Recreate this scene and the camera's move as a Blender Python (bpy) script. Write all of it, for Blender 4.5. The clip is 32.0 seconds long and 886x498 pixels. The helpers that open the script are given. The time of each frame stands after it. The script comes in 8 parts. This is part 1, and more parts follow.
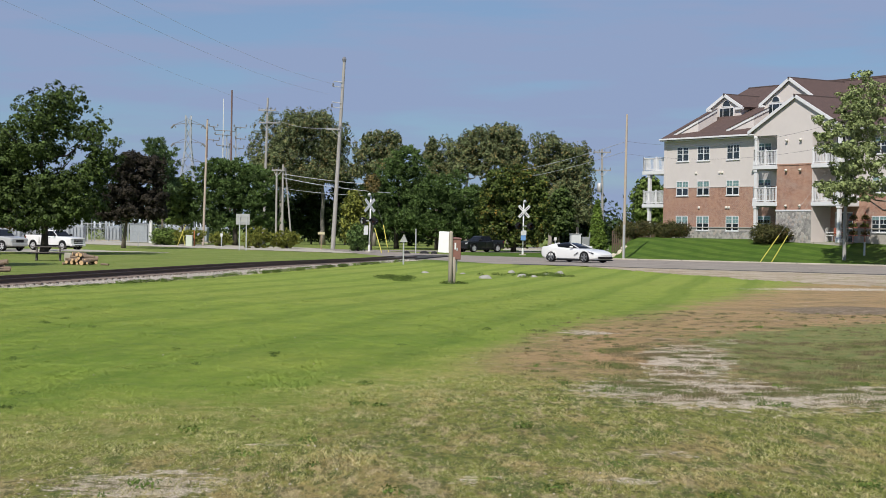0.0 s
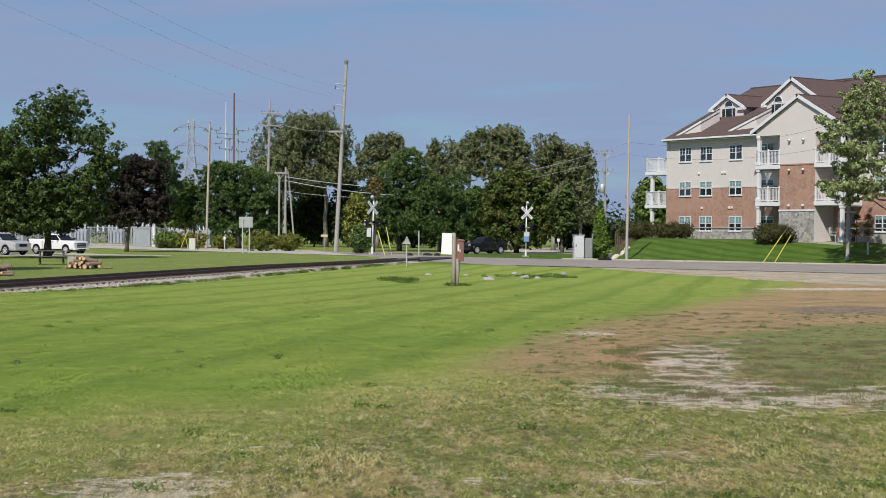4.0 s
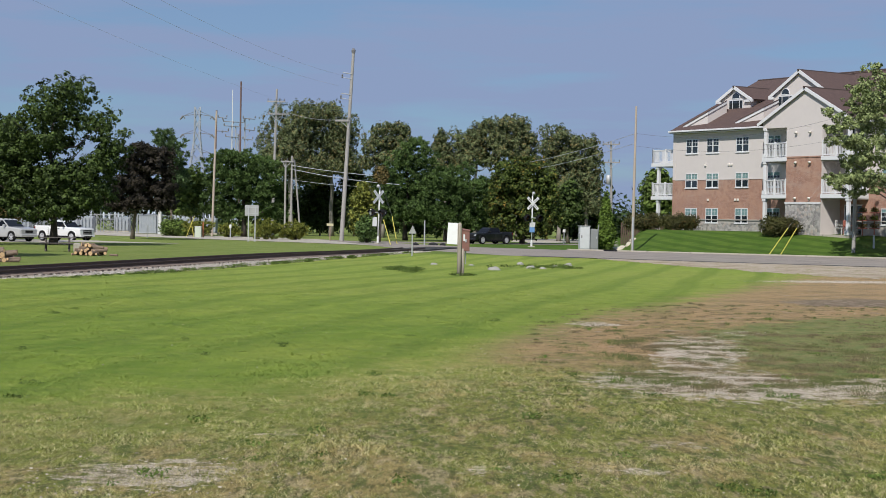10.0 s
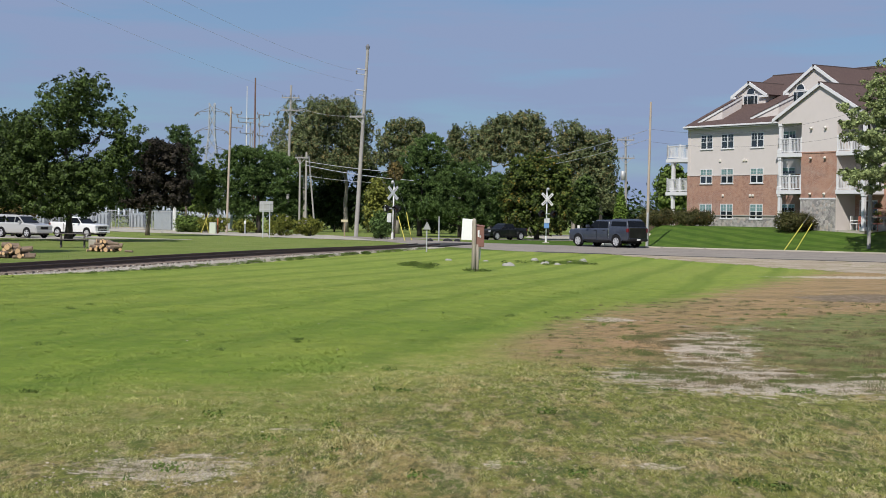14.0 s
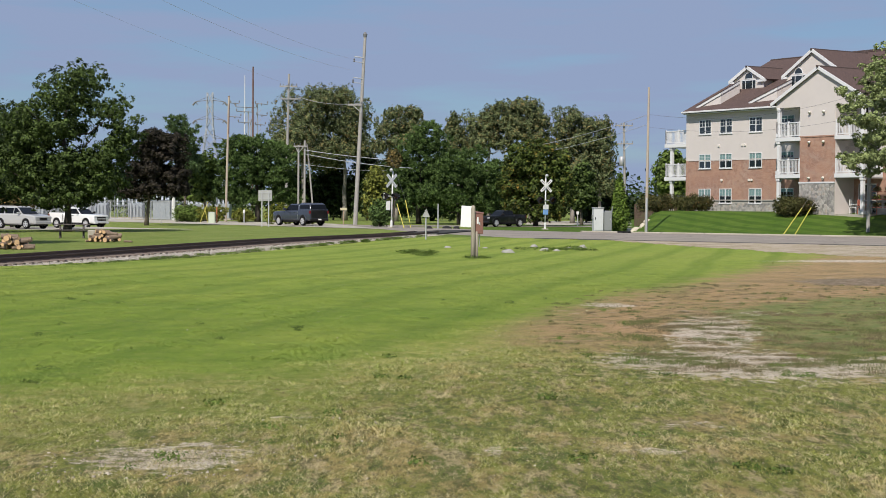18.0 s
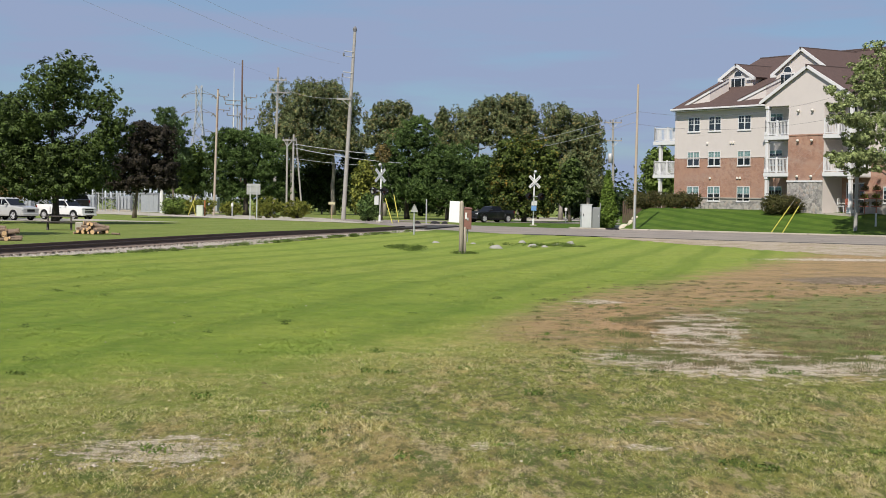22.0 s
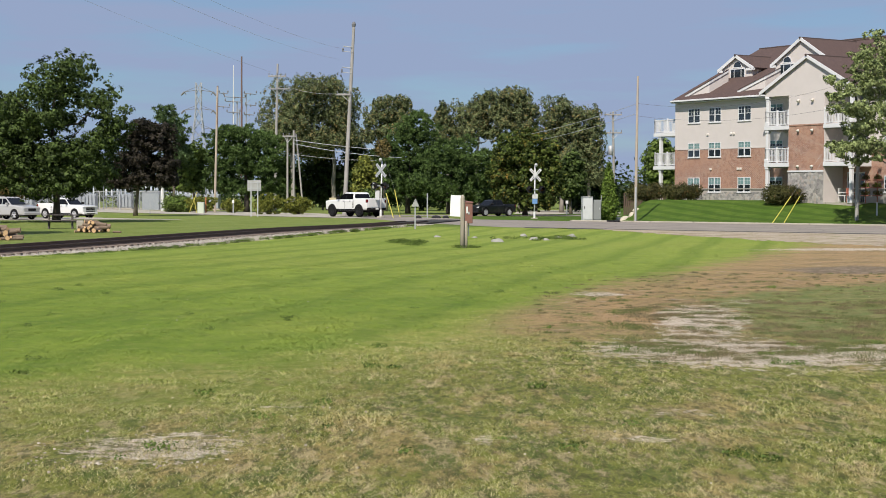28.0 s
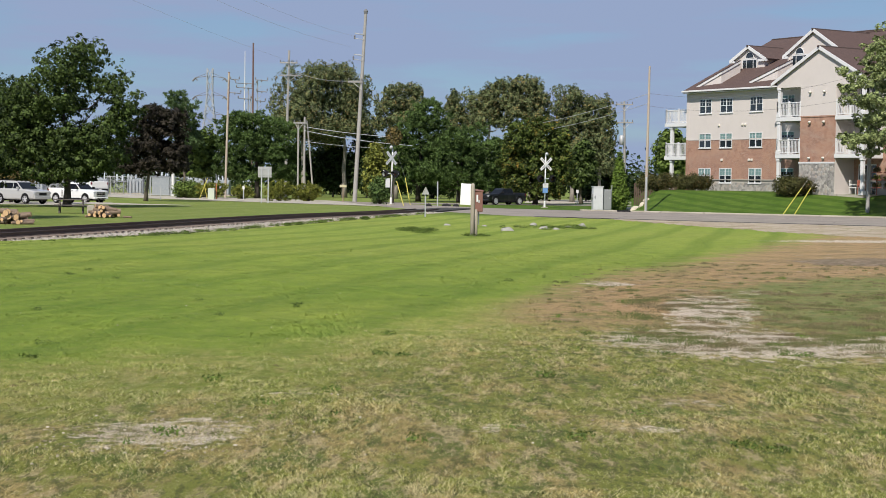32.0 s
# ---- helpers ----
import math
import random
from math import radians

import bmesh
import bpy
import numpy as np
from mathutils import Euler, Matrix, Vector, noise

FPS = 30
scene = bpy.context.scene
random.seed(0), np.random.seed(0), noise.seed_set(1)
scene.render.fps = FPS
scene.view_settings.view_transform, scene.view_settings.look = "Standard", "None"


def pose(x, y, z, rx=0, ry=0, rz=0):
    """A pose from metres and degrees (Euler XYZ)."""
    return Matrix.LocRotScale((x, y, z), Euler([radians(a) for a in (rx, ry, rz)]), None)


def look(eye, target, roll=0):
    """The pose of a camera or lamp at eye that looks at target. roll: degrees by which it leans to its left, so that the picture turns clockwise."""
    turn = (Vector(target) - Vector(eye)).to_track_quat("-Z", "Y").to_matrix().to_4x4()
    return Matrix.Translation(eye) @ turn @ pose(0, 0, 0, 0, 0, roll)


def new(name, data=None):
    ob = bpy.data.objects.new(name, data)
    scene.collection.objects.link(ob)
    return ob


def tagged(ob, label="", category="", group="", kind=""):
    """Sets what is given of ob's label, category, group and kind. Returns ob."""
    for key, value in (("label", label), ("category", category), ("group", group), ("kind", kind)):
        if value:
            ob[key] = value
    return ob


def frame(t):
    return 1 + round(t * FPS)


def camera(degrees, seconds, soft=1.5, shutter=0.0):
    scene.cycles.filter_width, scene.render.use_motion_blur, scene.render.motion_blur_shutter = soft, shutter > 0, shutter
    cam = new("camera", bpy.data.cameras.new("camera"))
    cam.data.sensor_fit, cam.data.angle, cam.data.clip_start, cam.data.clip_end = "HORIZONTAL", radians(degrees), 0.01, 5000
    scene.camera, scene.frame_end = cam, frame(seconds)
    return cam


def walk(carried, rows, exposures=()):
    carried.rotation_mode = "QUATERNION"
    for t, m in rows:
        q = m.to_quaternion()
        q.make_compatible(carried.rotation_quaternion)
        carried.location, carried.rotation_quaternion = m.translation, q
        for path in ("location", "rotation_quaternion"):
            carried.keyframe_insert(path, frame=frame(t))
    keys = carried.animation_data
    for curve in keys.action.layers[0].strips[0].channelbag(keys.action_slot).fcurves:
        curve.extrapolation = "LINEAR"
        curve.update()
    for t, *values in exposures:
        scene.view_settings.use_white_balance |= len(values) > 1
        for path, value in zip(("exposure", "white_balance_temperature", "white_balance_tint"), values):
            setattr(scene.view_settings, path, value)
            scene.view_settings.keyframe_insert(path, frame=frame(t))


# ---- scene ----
EYE = Vector((0.0, 0.0, 1.85))
PATH = [  # seconds, turn, tilt, lean (degrees), shift and drop (metres)
    (0, 0.000, -0.624, 0.831, 0.000, 0.000),
    (0.5, -0.002, -0.628, 0.871, 0.001, 0.001),
    (1, 0.008, -0.630, 1.002, -0.000, 0.001),
    (1.5, 0.003, -0.595, 1.065, -0.000, 0.000),
    (2, -0.005, -0.564, 1.034, 0.001, -0.000),
    (2.5, 0.000, -0.537, 1.079, 0.001, -0.001),
    (3, 0.073, -0.543, 0.968, 0.000, -0.003),
    (3.5, 0.105, -0.534, 0.510, 0.000, -0.003),
    (5.5, 0.207, -0.754, 0.643, 0.000, -0.004),
    (6, 0.211, -0.777, 0.760, 0.000, -0.006),
    (6.5, 0.206, -0.771, 0.741, 0.000, -0.007),
    (7, 0.209, -0.771, 0.736, -0.001, -0.008),
    (7.5, 0.207, -0.778, 0.838, -0.002, -0.009),
    (8, 0.233, -0.779, 0.857, -0.002, -0.009),
    (8.5, 0.233, -0.810, 0.908, -0.002, -0.010),
    (9, 0.278, -0.810, 0.857, -0.003, -0.010),
    (9.5, 0.307, -0.877, 0.864, -0.003, -0.011),
    (10, 0.298, -0.915, 0.972, -0.004, -0.011),
    (10.5, 0.327, -0.931, 0.851, -0.004, -0.013),
    (11, 0.381, -0.932, 0.860, -0.005, -0.013),
    (11.5, 0.423, -0.932, 0.850, -0.007, -0.014),
    (12, 0.456, -0.937, 0.787, -0.007, -0.015),
    (12.5, 0.517, -0.965, 0.875, -0.008, -0.016),
    (13, 0.609, -0.968, 0.843, -0.009, -0.017),
    (13.5, 0.711, -0.997, 0.876, -0.008, -0.018),
    (14, 0.798, -1.060, 0.918, -0.008, -0.019),
    (14.5, 0.888, -1.121, 0.899, -0.006, -0.020),
    (16.5, 1.048, -1.345, 0.478, -0.005, -0.021),
    (17, 1.016, -1.492, 0.378, -0.006, -0.022),
    (17.5, 0.892, -1.478, 0.313, -0.006, -0.023),
    (18, 0.770, -1.500, 0.405, -0.006, -0.024),
    (18.5, 0.720, -1.531, 0.430, -0.007, -0.024),
    (19, 0.656, -1.562, 0.485, -0.007, -0.024),
    (19.5, 0.592, -1.569, 0.563, -0.009, -0.024),
    (20, 0.536, -1.564, 0.638, -0.010, -0.024),
    (20.5, 0.528, -1.568, 0.671, -0.010, -0.024),
    (21, 0.476, -1.602, 0.750, -0.010, -0.025),
    (21.5, 0.408, -1.632, 0.927, -0.010, -0.025),
    (22, 0.347, -1.661, 0.924, -0.009, -0.026),
    (22.5, 0.305, -1.694, 0.917, -0.009, -0.026),
    (23, 0.247, -1.705, 0.892, -0.008, -0.026),
    (23.5, 0.187, -1.703, 0.837, -0.009, -0.027),
    (24, 0.194, -1.741, 0.808, -0.008, -0.027),
    (24.5, 0.186, -1.755, 0.746, -0.008, -0.027),
    (25, 0.193, -1.805, 0.862, -0.007, -0.027),
    (25.5, 0.248, -1.831, 0.750, -0.008, -0.027),
    (27.5, 0.396, -1.885, 0.213, -0.007, -0.027),
    (28, 0.397, -1.862, 0.246, -0.008, -0.027),
    (28.5, 0.406, -1.864, 0.336, -0.007, -0.026),
    (29, 0.447, -1.859, 0.391, -0.007, -0.026),
    (29.5, 0.457, -1.863, 0.419, -0.007, -0.026),
    (30, 0.468, -1.881, 0.442, -0.007, -0.026),
    (30.5, 0.499, -2.054, 0.484, -0.007, -0.026),
    (31, 0.561, -2.252, 0.588, -0.008, -0.027),
    (31.5, 0.662, -2.308, 0.644, -0.008, -0.027),
    (32, 0.736, -2.277, 0.786, -0.008, -0.028),
]


def aim(turn, tilt, lean, shift, drop):
    """A camera pose at the standing place, from its turn to the left, its tilt and its lean."""
    a, b = radians(turn), radians(tilt)
    eye = EYE + Vector((shift, 0, drop))
    ahead = Vector((-math.sin(a) * math.cos(b), math.cos(a) * math.cos(b), math.sin(b)))
    return look(eye, eye + ahead, lean)


cam = camera(30.25, 32.0, soft=0.9)
walk(cam, [(row[0], aim(*row[1:])) for row in PATH], [(0, 0.17, 6250, 10), (9, 0.08, 6120, 10), (14, 0.10, 6180, 10), (20, 0.22, 6450, 10), (25, 0.26, 6500, 10), (32, 0.26, 6400, 10)])

# ---- light ----
SUN_ELEVATION, SUN_TURN = 46.5, 198.0  # degrees up, and clockwise from +y
world = bpy.data.worlds.new("sky")
scene.world = world
world.use_nodes = True
wn, wl = world.node_tree.nodes, world.node_tree.links
sky = wn.new("ShaderNodeTexSky")
sky.sky_type, sky.sun_disc = "NISHITA", False
sky.sun_elevation, sky.sun_rotation = radians(SUN_ELEVATION), radians(SUN_TURN)
sky.altitude, sky.air_density, sky.dust_density, sky.ozone_density = 200, 1.0, 0.6, 2.2
sky_place = wn.new("ShaderNodeTexCoord")
sky_map = wn.new("ShaderNodeMapping")
sky_map.inputs["Scale"].default_value = (2.6, 2.6, 22.0)
cloud = wn.new("ShaderNodeTexNoise")
cloud.inputs["Scale"].default_value, cloud.inputs["Detail"].default_value, cloud.inputs["Roughness"].default_value = 1.9, 6, 0.55
cloud_ramp = wn.new("ShaderNodeValToRGB")
cloud_ramp.color_ramp.elements[0].position, cloud_ramp.color_ramp.elements[1].position = 0.40, 0.56
cloud_ramp.color_ramp.elements[0].color, cloud_ramp.color_ramp.elements[1].color = (0.50, 0.50, 0.50, 1), (0.96, 0.96, 0.96, 1)
cloud_mix = wn.new("ShaderNodeMixRGB")
cloud_mix.inputs[2].default_value = (3.7, 4.55, 6.7, 1)
background = wn["Background"]
background.inputs[1].default_value = 0.07
wl.new(sky_place.outputs["Generated"], sky_map.inputs[0])
wl.new(sky_map.outputs[0], cloud.inputs["Vector"])
wl.new(cloud.outputs["Fac"], cloud_ramp.inputs[0])
wl.new(cloud_ramp.outputs[0], cloud_mix.inputs[0])
clear = wn.new("ShaderNodeMixRGB")
clear.blend_type = "MULTIPLY"
clear.inputs[0].default_value, clear.inputs[2].default_value = 1.0, (0.62, 0.84, 1.0, 1)
wl.new(sky.outputs[0], clear.inputs[1])
wl.new(clear.outputs[0], cloud_mix.inputs[1])
wl.new(cloud_mix.outputs[0], background.inputs[0])

sun = new("sun", bpy.data.lights.new("sun", "SUN"))
sun.data.energy, sun.data.angle, sun.data.color = 4.8, radians(0.6), (1.0, 0.93, 0.82)
_a, _e = radians(SUN_TURN), radians(SUN_ELEVATION)
SUN_WAY = Vector((math.sin(_a) * math.cos(_e), math.cos(_a) * math.cos(_e), math.sin(_e)))
sun.matrix_world = look(SUN_WAY * 50, (0, 0, 0))


# ---- materials ----
class Nodes:
    """Short forms for building a node material."""

    def __init__(self, name):
        self.mat = bpy.data.materials.new(name)
        self.mat.use_nodes = True
        self.n, self.l = self.mat.node_tree.nodes, self.mat.node_tree.links
        self.bsdf = self.n["Principled BSDF"]
        self.out = self.n["Material Output"]
        self.place = self.n.new("ShaderNodeNewGeometry").outputs["Position"]

    def put(self, value, socket):
        if isinstance(value, bpy.types.NodeSocket):
            self.l.new(value, socket)
        elif isinstance(value, (tuple, list)) and len(value) == 3 and socket.type == "RGBA":
            socket.default_value = (*value, 1)
        else:
            socket.default_value = value
        return self

    def local(self):
        return self.n.new("ShaderNodeTexCoord").outputs["Object"]

    def island(self):
        return self.n.new("ShaderNodeNewGeometry").outputs["Random Per Island"]

    def each(self):
        return self.n.new("ShaderNodeObjectInfo").outputs["Random"]

    def math(self, op, a, b=0.0, c=0.0, clamp=False):
        k = self.n.new("ShaderNodeMath")
        k.operation, k.use_clamp = op, clamp
        for v, s in zip((a, b, c), k.inputs):
            self.put(v, s)
        return k.outputs[0]

    def noise(self, scale, detail=3, rough=0.55, where=None, stretch=None, spread=0.0):
        k = self.n.new("ShaderNodeTexNoise")
        k.inputs["Scale"].default_value, k.inputs["Detail"].default_value = scale, detail
        k.inputs["Roughness"].default_value, k.inputs["Distortion"].default_value = rough, spread
        where = where or self.place
        if stretch:
            m = self.n.new("ShaderNodeMapping")
            m.inputs["Scale"].default_value = stretch
            self.l.new(where, m.inputs[0])
            where = m.outputs[0]
        self.l.new(where, k.inputs["Vector"])
        return k.outputs["Fac"]

    def cells(self, scale, where=None, feature="F1", out="Distance", stretch=None):
        k = self.n.new("ShaderNodeTexVoronoi")
        k.feature = feature
        k.inputs["Scale"].default_value = scale
        where = where or self.place
        if stretch:
            m = self.n.new("ShaderNodeMapping")
            m.inputs["Scale"].default_value = stretch
            self.l.new(where, m.inputs[0])
            where = m.outputs[0]
        self.l.new(where, k.inputs["Vector"])
        return k.outputs[out]

    def ramp(self, value, low, high):
        """0 below low, 1 above high, smooth between."""
        k = self.n.new("ShaderNodeMapRange")
        k.interpolation_type = "SMOOTHSTEP"
        self.put(value, k.inputs[0])
        k.inputs[1].default_value, k.inputs[2].default_value = low, high
        return k.outputs[0]

    def mix(self, fac, a, b, kind="MIX"):
        k = self.n.new("ShaderNodeMixRGB")
        k.blend_type = kind
        self.put(fac, k.inputs[0]).put(a, k.inputs[1]).put(b, k.inputs[2])
        return k.outputs[0]

    def axis(self, name, where=None):
        k = self.n.new("ShaderNodeSeparateXYZ")
        self.l.new(where or self.place, k.inputs[0])
        return k.outputs[name]

    def bump(self, height, strength=0.4, distance=0.02):
        k = self.n.new("ShaderNodeBump")
        k.inputs["Strength"].default_value, k.inputs["Distance"].default_value = strength, distance
        self.put(height, k.inputs["Height"])
        self.l.new(k.outputs[0], self.bsdf.inputs["Normal"])
        return self

    def done(self, color=None, rough=0.7, metal=0.0, **more):
        if color is not None:
            self.put(color, self.bsdf.inputs["Base Color"])
        self.put(rough, self.bsdf.inputs["Roughness"]).put(metal, self.bsdf.inputs["Metallic"])
        for key, v in more.items():
            self.put(v, self.bsdf.inputs[key.replace("_", " ")])
        return self.mat


def painted(name, color, rough=0.5, metal=0.0, wear=0.12, scale=3.0, **more):
    """Paint, plastic or metal with faint dirt at two scales."""
    k = Nodes(name)
    a = k.noise(scale, 4, where=k.local())
    b = k.noise(scale * 14, 3, where=k.local())
    dirt = k.math("ADD", k.math("MULTIPLY", k.ramp(a, 0.4, 0.75), wear), k.math("MULTIPLY", k.ramp(b, 0.5, 0.8), wear * 0.6))
    col = k.mix(dirt, color, tuple(c * 0.55 + 0.02 for c in color))
    r = k.math("ADD", rough, k.math("MULTIPLY", a, 0.12))
    return k.done(col, r, metal, **more)


def timber(name, light, dark, along="z", rough=0.8):
    k = Nodes(name)
    s = {"z": (9, 9, 0.5), "x": (0.5, 9, 9), "y": (9, 0.5, 9)}[along]
    grain = k.noise(3.0, 5, 0.65, where=k.local(), stretch=s)
    blot = k.noise(0.9, 3, where=k.local())
    col = k.mix(k.ramp(grain, 0.3, 0.7), light, dark)
    col = k.mix(k.math("MULTIPLY", k.ramp(blot, 0.45, 0.75), 0.22), col, tuple(c * 0.6 for c in dark))
    k.bump(grain, 0.3, 0.01)
    return k.done(col, rough)


def leaves(name, light, dark, turned=None, share=0.0):
    """Leaf colour that varies from leaf to leaf and over the crown."""
    k = Nodes(name)
    r = k.island()
    big = k.noise(0.45, 2, where=k.local())
    # dark tones lowered so that leaf colour also carries the crown's inner shade
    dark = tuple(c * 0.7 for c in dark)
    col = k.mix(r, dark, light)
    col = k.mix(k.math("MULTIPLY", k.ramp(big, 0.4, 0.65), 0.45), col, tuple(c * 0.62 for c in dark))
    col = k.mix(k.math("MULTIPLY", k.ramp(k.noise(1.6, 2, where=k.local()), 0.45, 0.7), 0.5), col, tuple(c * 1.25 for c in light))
    if turned:
        high = k.math("ADD", k.math("MULTIPLY", r, 0.5), k.math("MULTIPLY", k.noise(0.7, 2, where=k.local()), 0.6))
        col = k.mix(k.math("MULTIPLY", k.ramp(high, 0.75 - share, 0.95 - share * 0.6), 0.9), col, turned)
    k.done(col, 0.6)
    k.bsdf.inputs["Specular IOR Level"].default_value = 0.14
    t = k.n.new("ShaderNodeBsdfTranslucent")
    k.put(k.mix(0.5, col, (0.16, 0.24, 0.02)), t.inputs[0])
    m = k.n.new("ShaderNodeMixShader")
    m.inputs[0].default_value = 0.07
    k.l.new(k.bsdf.outputs[0], m.inputs[1])
    k.l.new(t.outputs[0], m.inputs[2])
    k.l.new(m.outputs[0], k.out.inputs[0])
    return k.mat


def glass(name, tint=(0.02, 0.03, 0.035), rough=0.06):
    k = Nodes(name)
    return k.done(tint, rough, 0.0, Specular_IOR_Level=0.8, IOR=1.5)


# ---- shapes ----
class Shape:
    """Points and faces of one mesh."""

    def __init__(self):
        self.v, self.f = [], []

    def add(self, points, faces, m=None):
        k = len(self.v)
        self.v += [tuple(m @ Vector(p)) if m else tuple(p) for p in points]
        self.f += [tuple(k + i for i in f) for f in faces]
        return self

    def box(self, x0, x1, y0, y1, z0, z1, m=None, bevel=0.0):
        """A box; with a bevel its upright edges are cut and its top and bottom drawn in."""
        if bevel <= 0:
            p = [(x, y, z) for z in (z0, z1) for x, y in ((x0, y0), (x1, y0), (x1, y1), (x0, y1))]
            return self.add(p, [(3, 2, 1, 0), (4, 5, 6, 7), (0, 1, 5, 4), (1, 2, 6, 5), (2, 3, 7, 6), (3, 0, 4, 7)], m)
        b = bevel
        ring = [(x0 + b, y0), (x1 - b, y0), (x1, y0 + b), (x1, y1 - b), (x1 - b, y1), (x0 + b, y1), (x0, y1 - b), (x0, y0 + b)]
        cx, cy = (x0 + x1) / 2, (y0 + y1) / 2
        sx, sy = 1 - 2 * b / max(x1 - x0, 1e-6), 1 - 2 * b / max(y1 - y0, 1e-6)
        small = [(cx + (x - cx) * sx, cy + (y - cy) * sy) for x, y in ring]
        levels = [(small, z0), (ring, z0 + b), (ring, z1 - b), (small, z1)]
        p = [(x, y, z) for pts, z in levels for x, y in pts]
        f = [tuple(range(7, -1, -1)), tuple(range(24, 32))]
        f += [(k * 8 + i, k * 8 + (i + 1) % 8, k * 8 + 8 + (i + 1) % 8, k * 8 + 8 + i) for k in range(3) for i in range(8)]
        return self.add(p, f, m)

    def rod(self, a, b, r0, r1=None, n=8, caps=True):
        """A round bar from a to b."""
        a, b = Vector(a), Vector(b)
        r1 = r0 if r1 is None else r1
        way = (b - a).normalized()
        s = way.orthogonal().normalized()
        t = way.cross(s)
        p = [c + (s * math.cos(2 * math.pi * i / n) + t * math.sin(2 * math.pi * i / n)) * r for c, r in ((a, r0), (b, r1)) for i in range(n)]
        f = [(i, (i + 1) % n, n + (i + 1) % n, n + i) for i in range(n)]
        if caps:
            f += [tuple(range(n - 1, -1, -1)), tuple(range(n, 2 * n))]
        return self.add(p, f)

    def turned(self, profile, a, way, n=12, caps=True):
        """A body of revolution: (distance, radius) pairs along way from a."""
        a, way = Vector(a), Vector(way).normalized()
        s = way.orthogonal().normalized()
        t = way.cross(s)
        p = [a + way * d + (s * math.cos(2 * math.pi * i / n) + t * math.sin(2 * math.pi * i / n)) * r for d, r in profile for i in range(n)]
        f = [(k * n + i, k * n + (i + 1) % n, k * n + n + (i + 1) % n, k * n + n + i) for k in range(len(profile) - 1) for i in range(n)]
        if caps:
            f += [tuple(range(n - 1, -1, -1)), tuple(range((len(profile) - 1) * n, len(profile) * n))]
        return self.add(p, f)

    def slab(self, outline, thick, m=None):
        """A flat outline in x and z (y is its face), thick metres deep towards +y."""
        n = len(outline)
        p = [(x, 0, z) for x, z in outline] + [(x, thick, z) for x, z in outline]
        f = [tuple(range(n)), tuple(range(2 * n - 1, n - 1, -1))] + [(i, n + i, n + (i + 1) % n, (i + 1) % n) for i in range(n)]
        return self.add(p, f, m)

    def loft(self, rings, closed=True):
        n = len(rings[0])
        p = [q for ring in rings for q in ring]
        f = [(k * n + i, k * n + (i + 1) % n, k * n + n + (i + 1) % n, k * n + n + i) for k in range(len(rings) - 1) for i in range(n)]
        if closed:
            f += [tuple(range(n - 1, -1, -1)), tuple(range((len(rings) - 1) * n, len(rings) * n))]
        return self.add(p, f)

    def mesh(self, name, material, smooth=False):
        me = bpy.data.meshes.new(name)
        me.from_pydata(self.v, [], self.f)
        me.materials.append(material)
        if smooth:
            me.shade_smooth()
        return me


def thing(name, at, label, category, group="", kind=""):
    """An Empty that carries a thing's parts."""
    ob = new(name)
    ob.empty_display_size = 0.2
    ob.matrix_basis = at if isinstance(at, Matrix) else Matrix.Translation(at)
    return tagged(ob, label, category, group, kind)


def part(name, shape, material, parent, label="", smooth=False):
    """One mesh under a thing or under a part, in that parent's space."""
    me = shape if isinstance(shape, bpy.types.Mesh) else shape.mesh(name, material, smooth)
    ob = new(name, me)
    ob.parent = parent
    if label:
        ob["label"] = label
    return ob


def solid(name, shape, material, label, category="", group="", kind="", smooth=False, at=None):
    """A thing that is one mesh."""
    ob = new(name, shape.mesh(name, material, smooth))
    if at is not None:
        ob.matrix_basis = at if isinstance(at, Matrix) else Matrix.Translation(at)
    return tagged(ob, label, category, group, kind)


def soup(name, points, faces, material):
    """A large mesh of equal faces from arrays."""
    me = bpy.data.meshes.new(name)
    n, m, c = len(points), len(faces), faces.shape[1]
    me.vertices.add(n)
    me.vertices.foreach_set("co", points.astype(np.float32).ravel())
    me.loops.add(m * c)
    me.loops.foreach_set("vertex_index", faces.astype(np.int32).ravel())
    me.polygons.add(m)
    me.polygons.foreach_set("loop_start", np.arange(0, m * c, c, dtype=np.int32))
    me.polygons.foreach_set("loop_total", np.full(m, c, dtype=np.int32))
    me.materials.append(material)
    me.update(calc_edges=True)
    return me


# ---- ground ----
def step(v, low, high):
    t = np.clip((v - low) / (high - low), 0, 1)
    return t * t * (3 - 2 * t)


KERB_A, KERB_WAY = np.array((27.6, 104.0)), np.array((-0.807, 0.590))
KERB_OUT = np.array((0.590, 0.807))  # away from the road, towards the apartment house


def ground_height(x, y):
    """Height of the land: a low rise where the camera stands, level by the road, a sunken car park, a raised lawn round the apartment house."""
    z = 0.25 * (1 - step(y, 22, 62))
    z = z - 0.05 * step(y, 50, 62) * (1 - step(y, 76, 90)) * (1 - step(np.abs(x - 1.5), 3, 9))
    off = (x - KERB_A[0]) * KERB_OUT[0] + (y - KERB_A[1]) * KERB_OUT[1]
    lawn = 1.58 * step(off, 0.8, 15) * step(x - 0.105 * y, -0.4, 1.7)
    park = 0.26 * step(-x, 27.4, 29.4) * step(y, 112, 126) * (1 - step(y, 145, 152))
    return z + lawn - park


ROAD_NEAR = [(62, 51), (21.8, 80.4), (10.6, 88.6), (3.0, 95.5), (-2.5, 110), (-6.5, 127.4), (-16.2, 139.5), (-29, 156.3), (-70, 209)]
ROAD_FAR = [(75, 69.5), (27.6, 104), (8.3, 118.1), (1.5, 125), (-5.5, 143), (-13.3, 161), (-20, 169.5), (-36, 187), (-78, 236)]


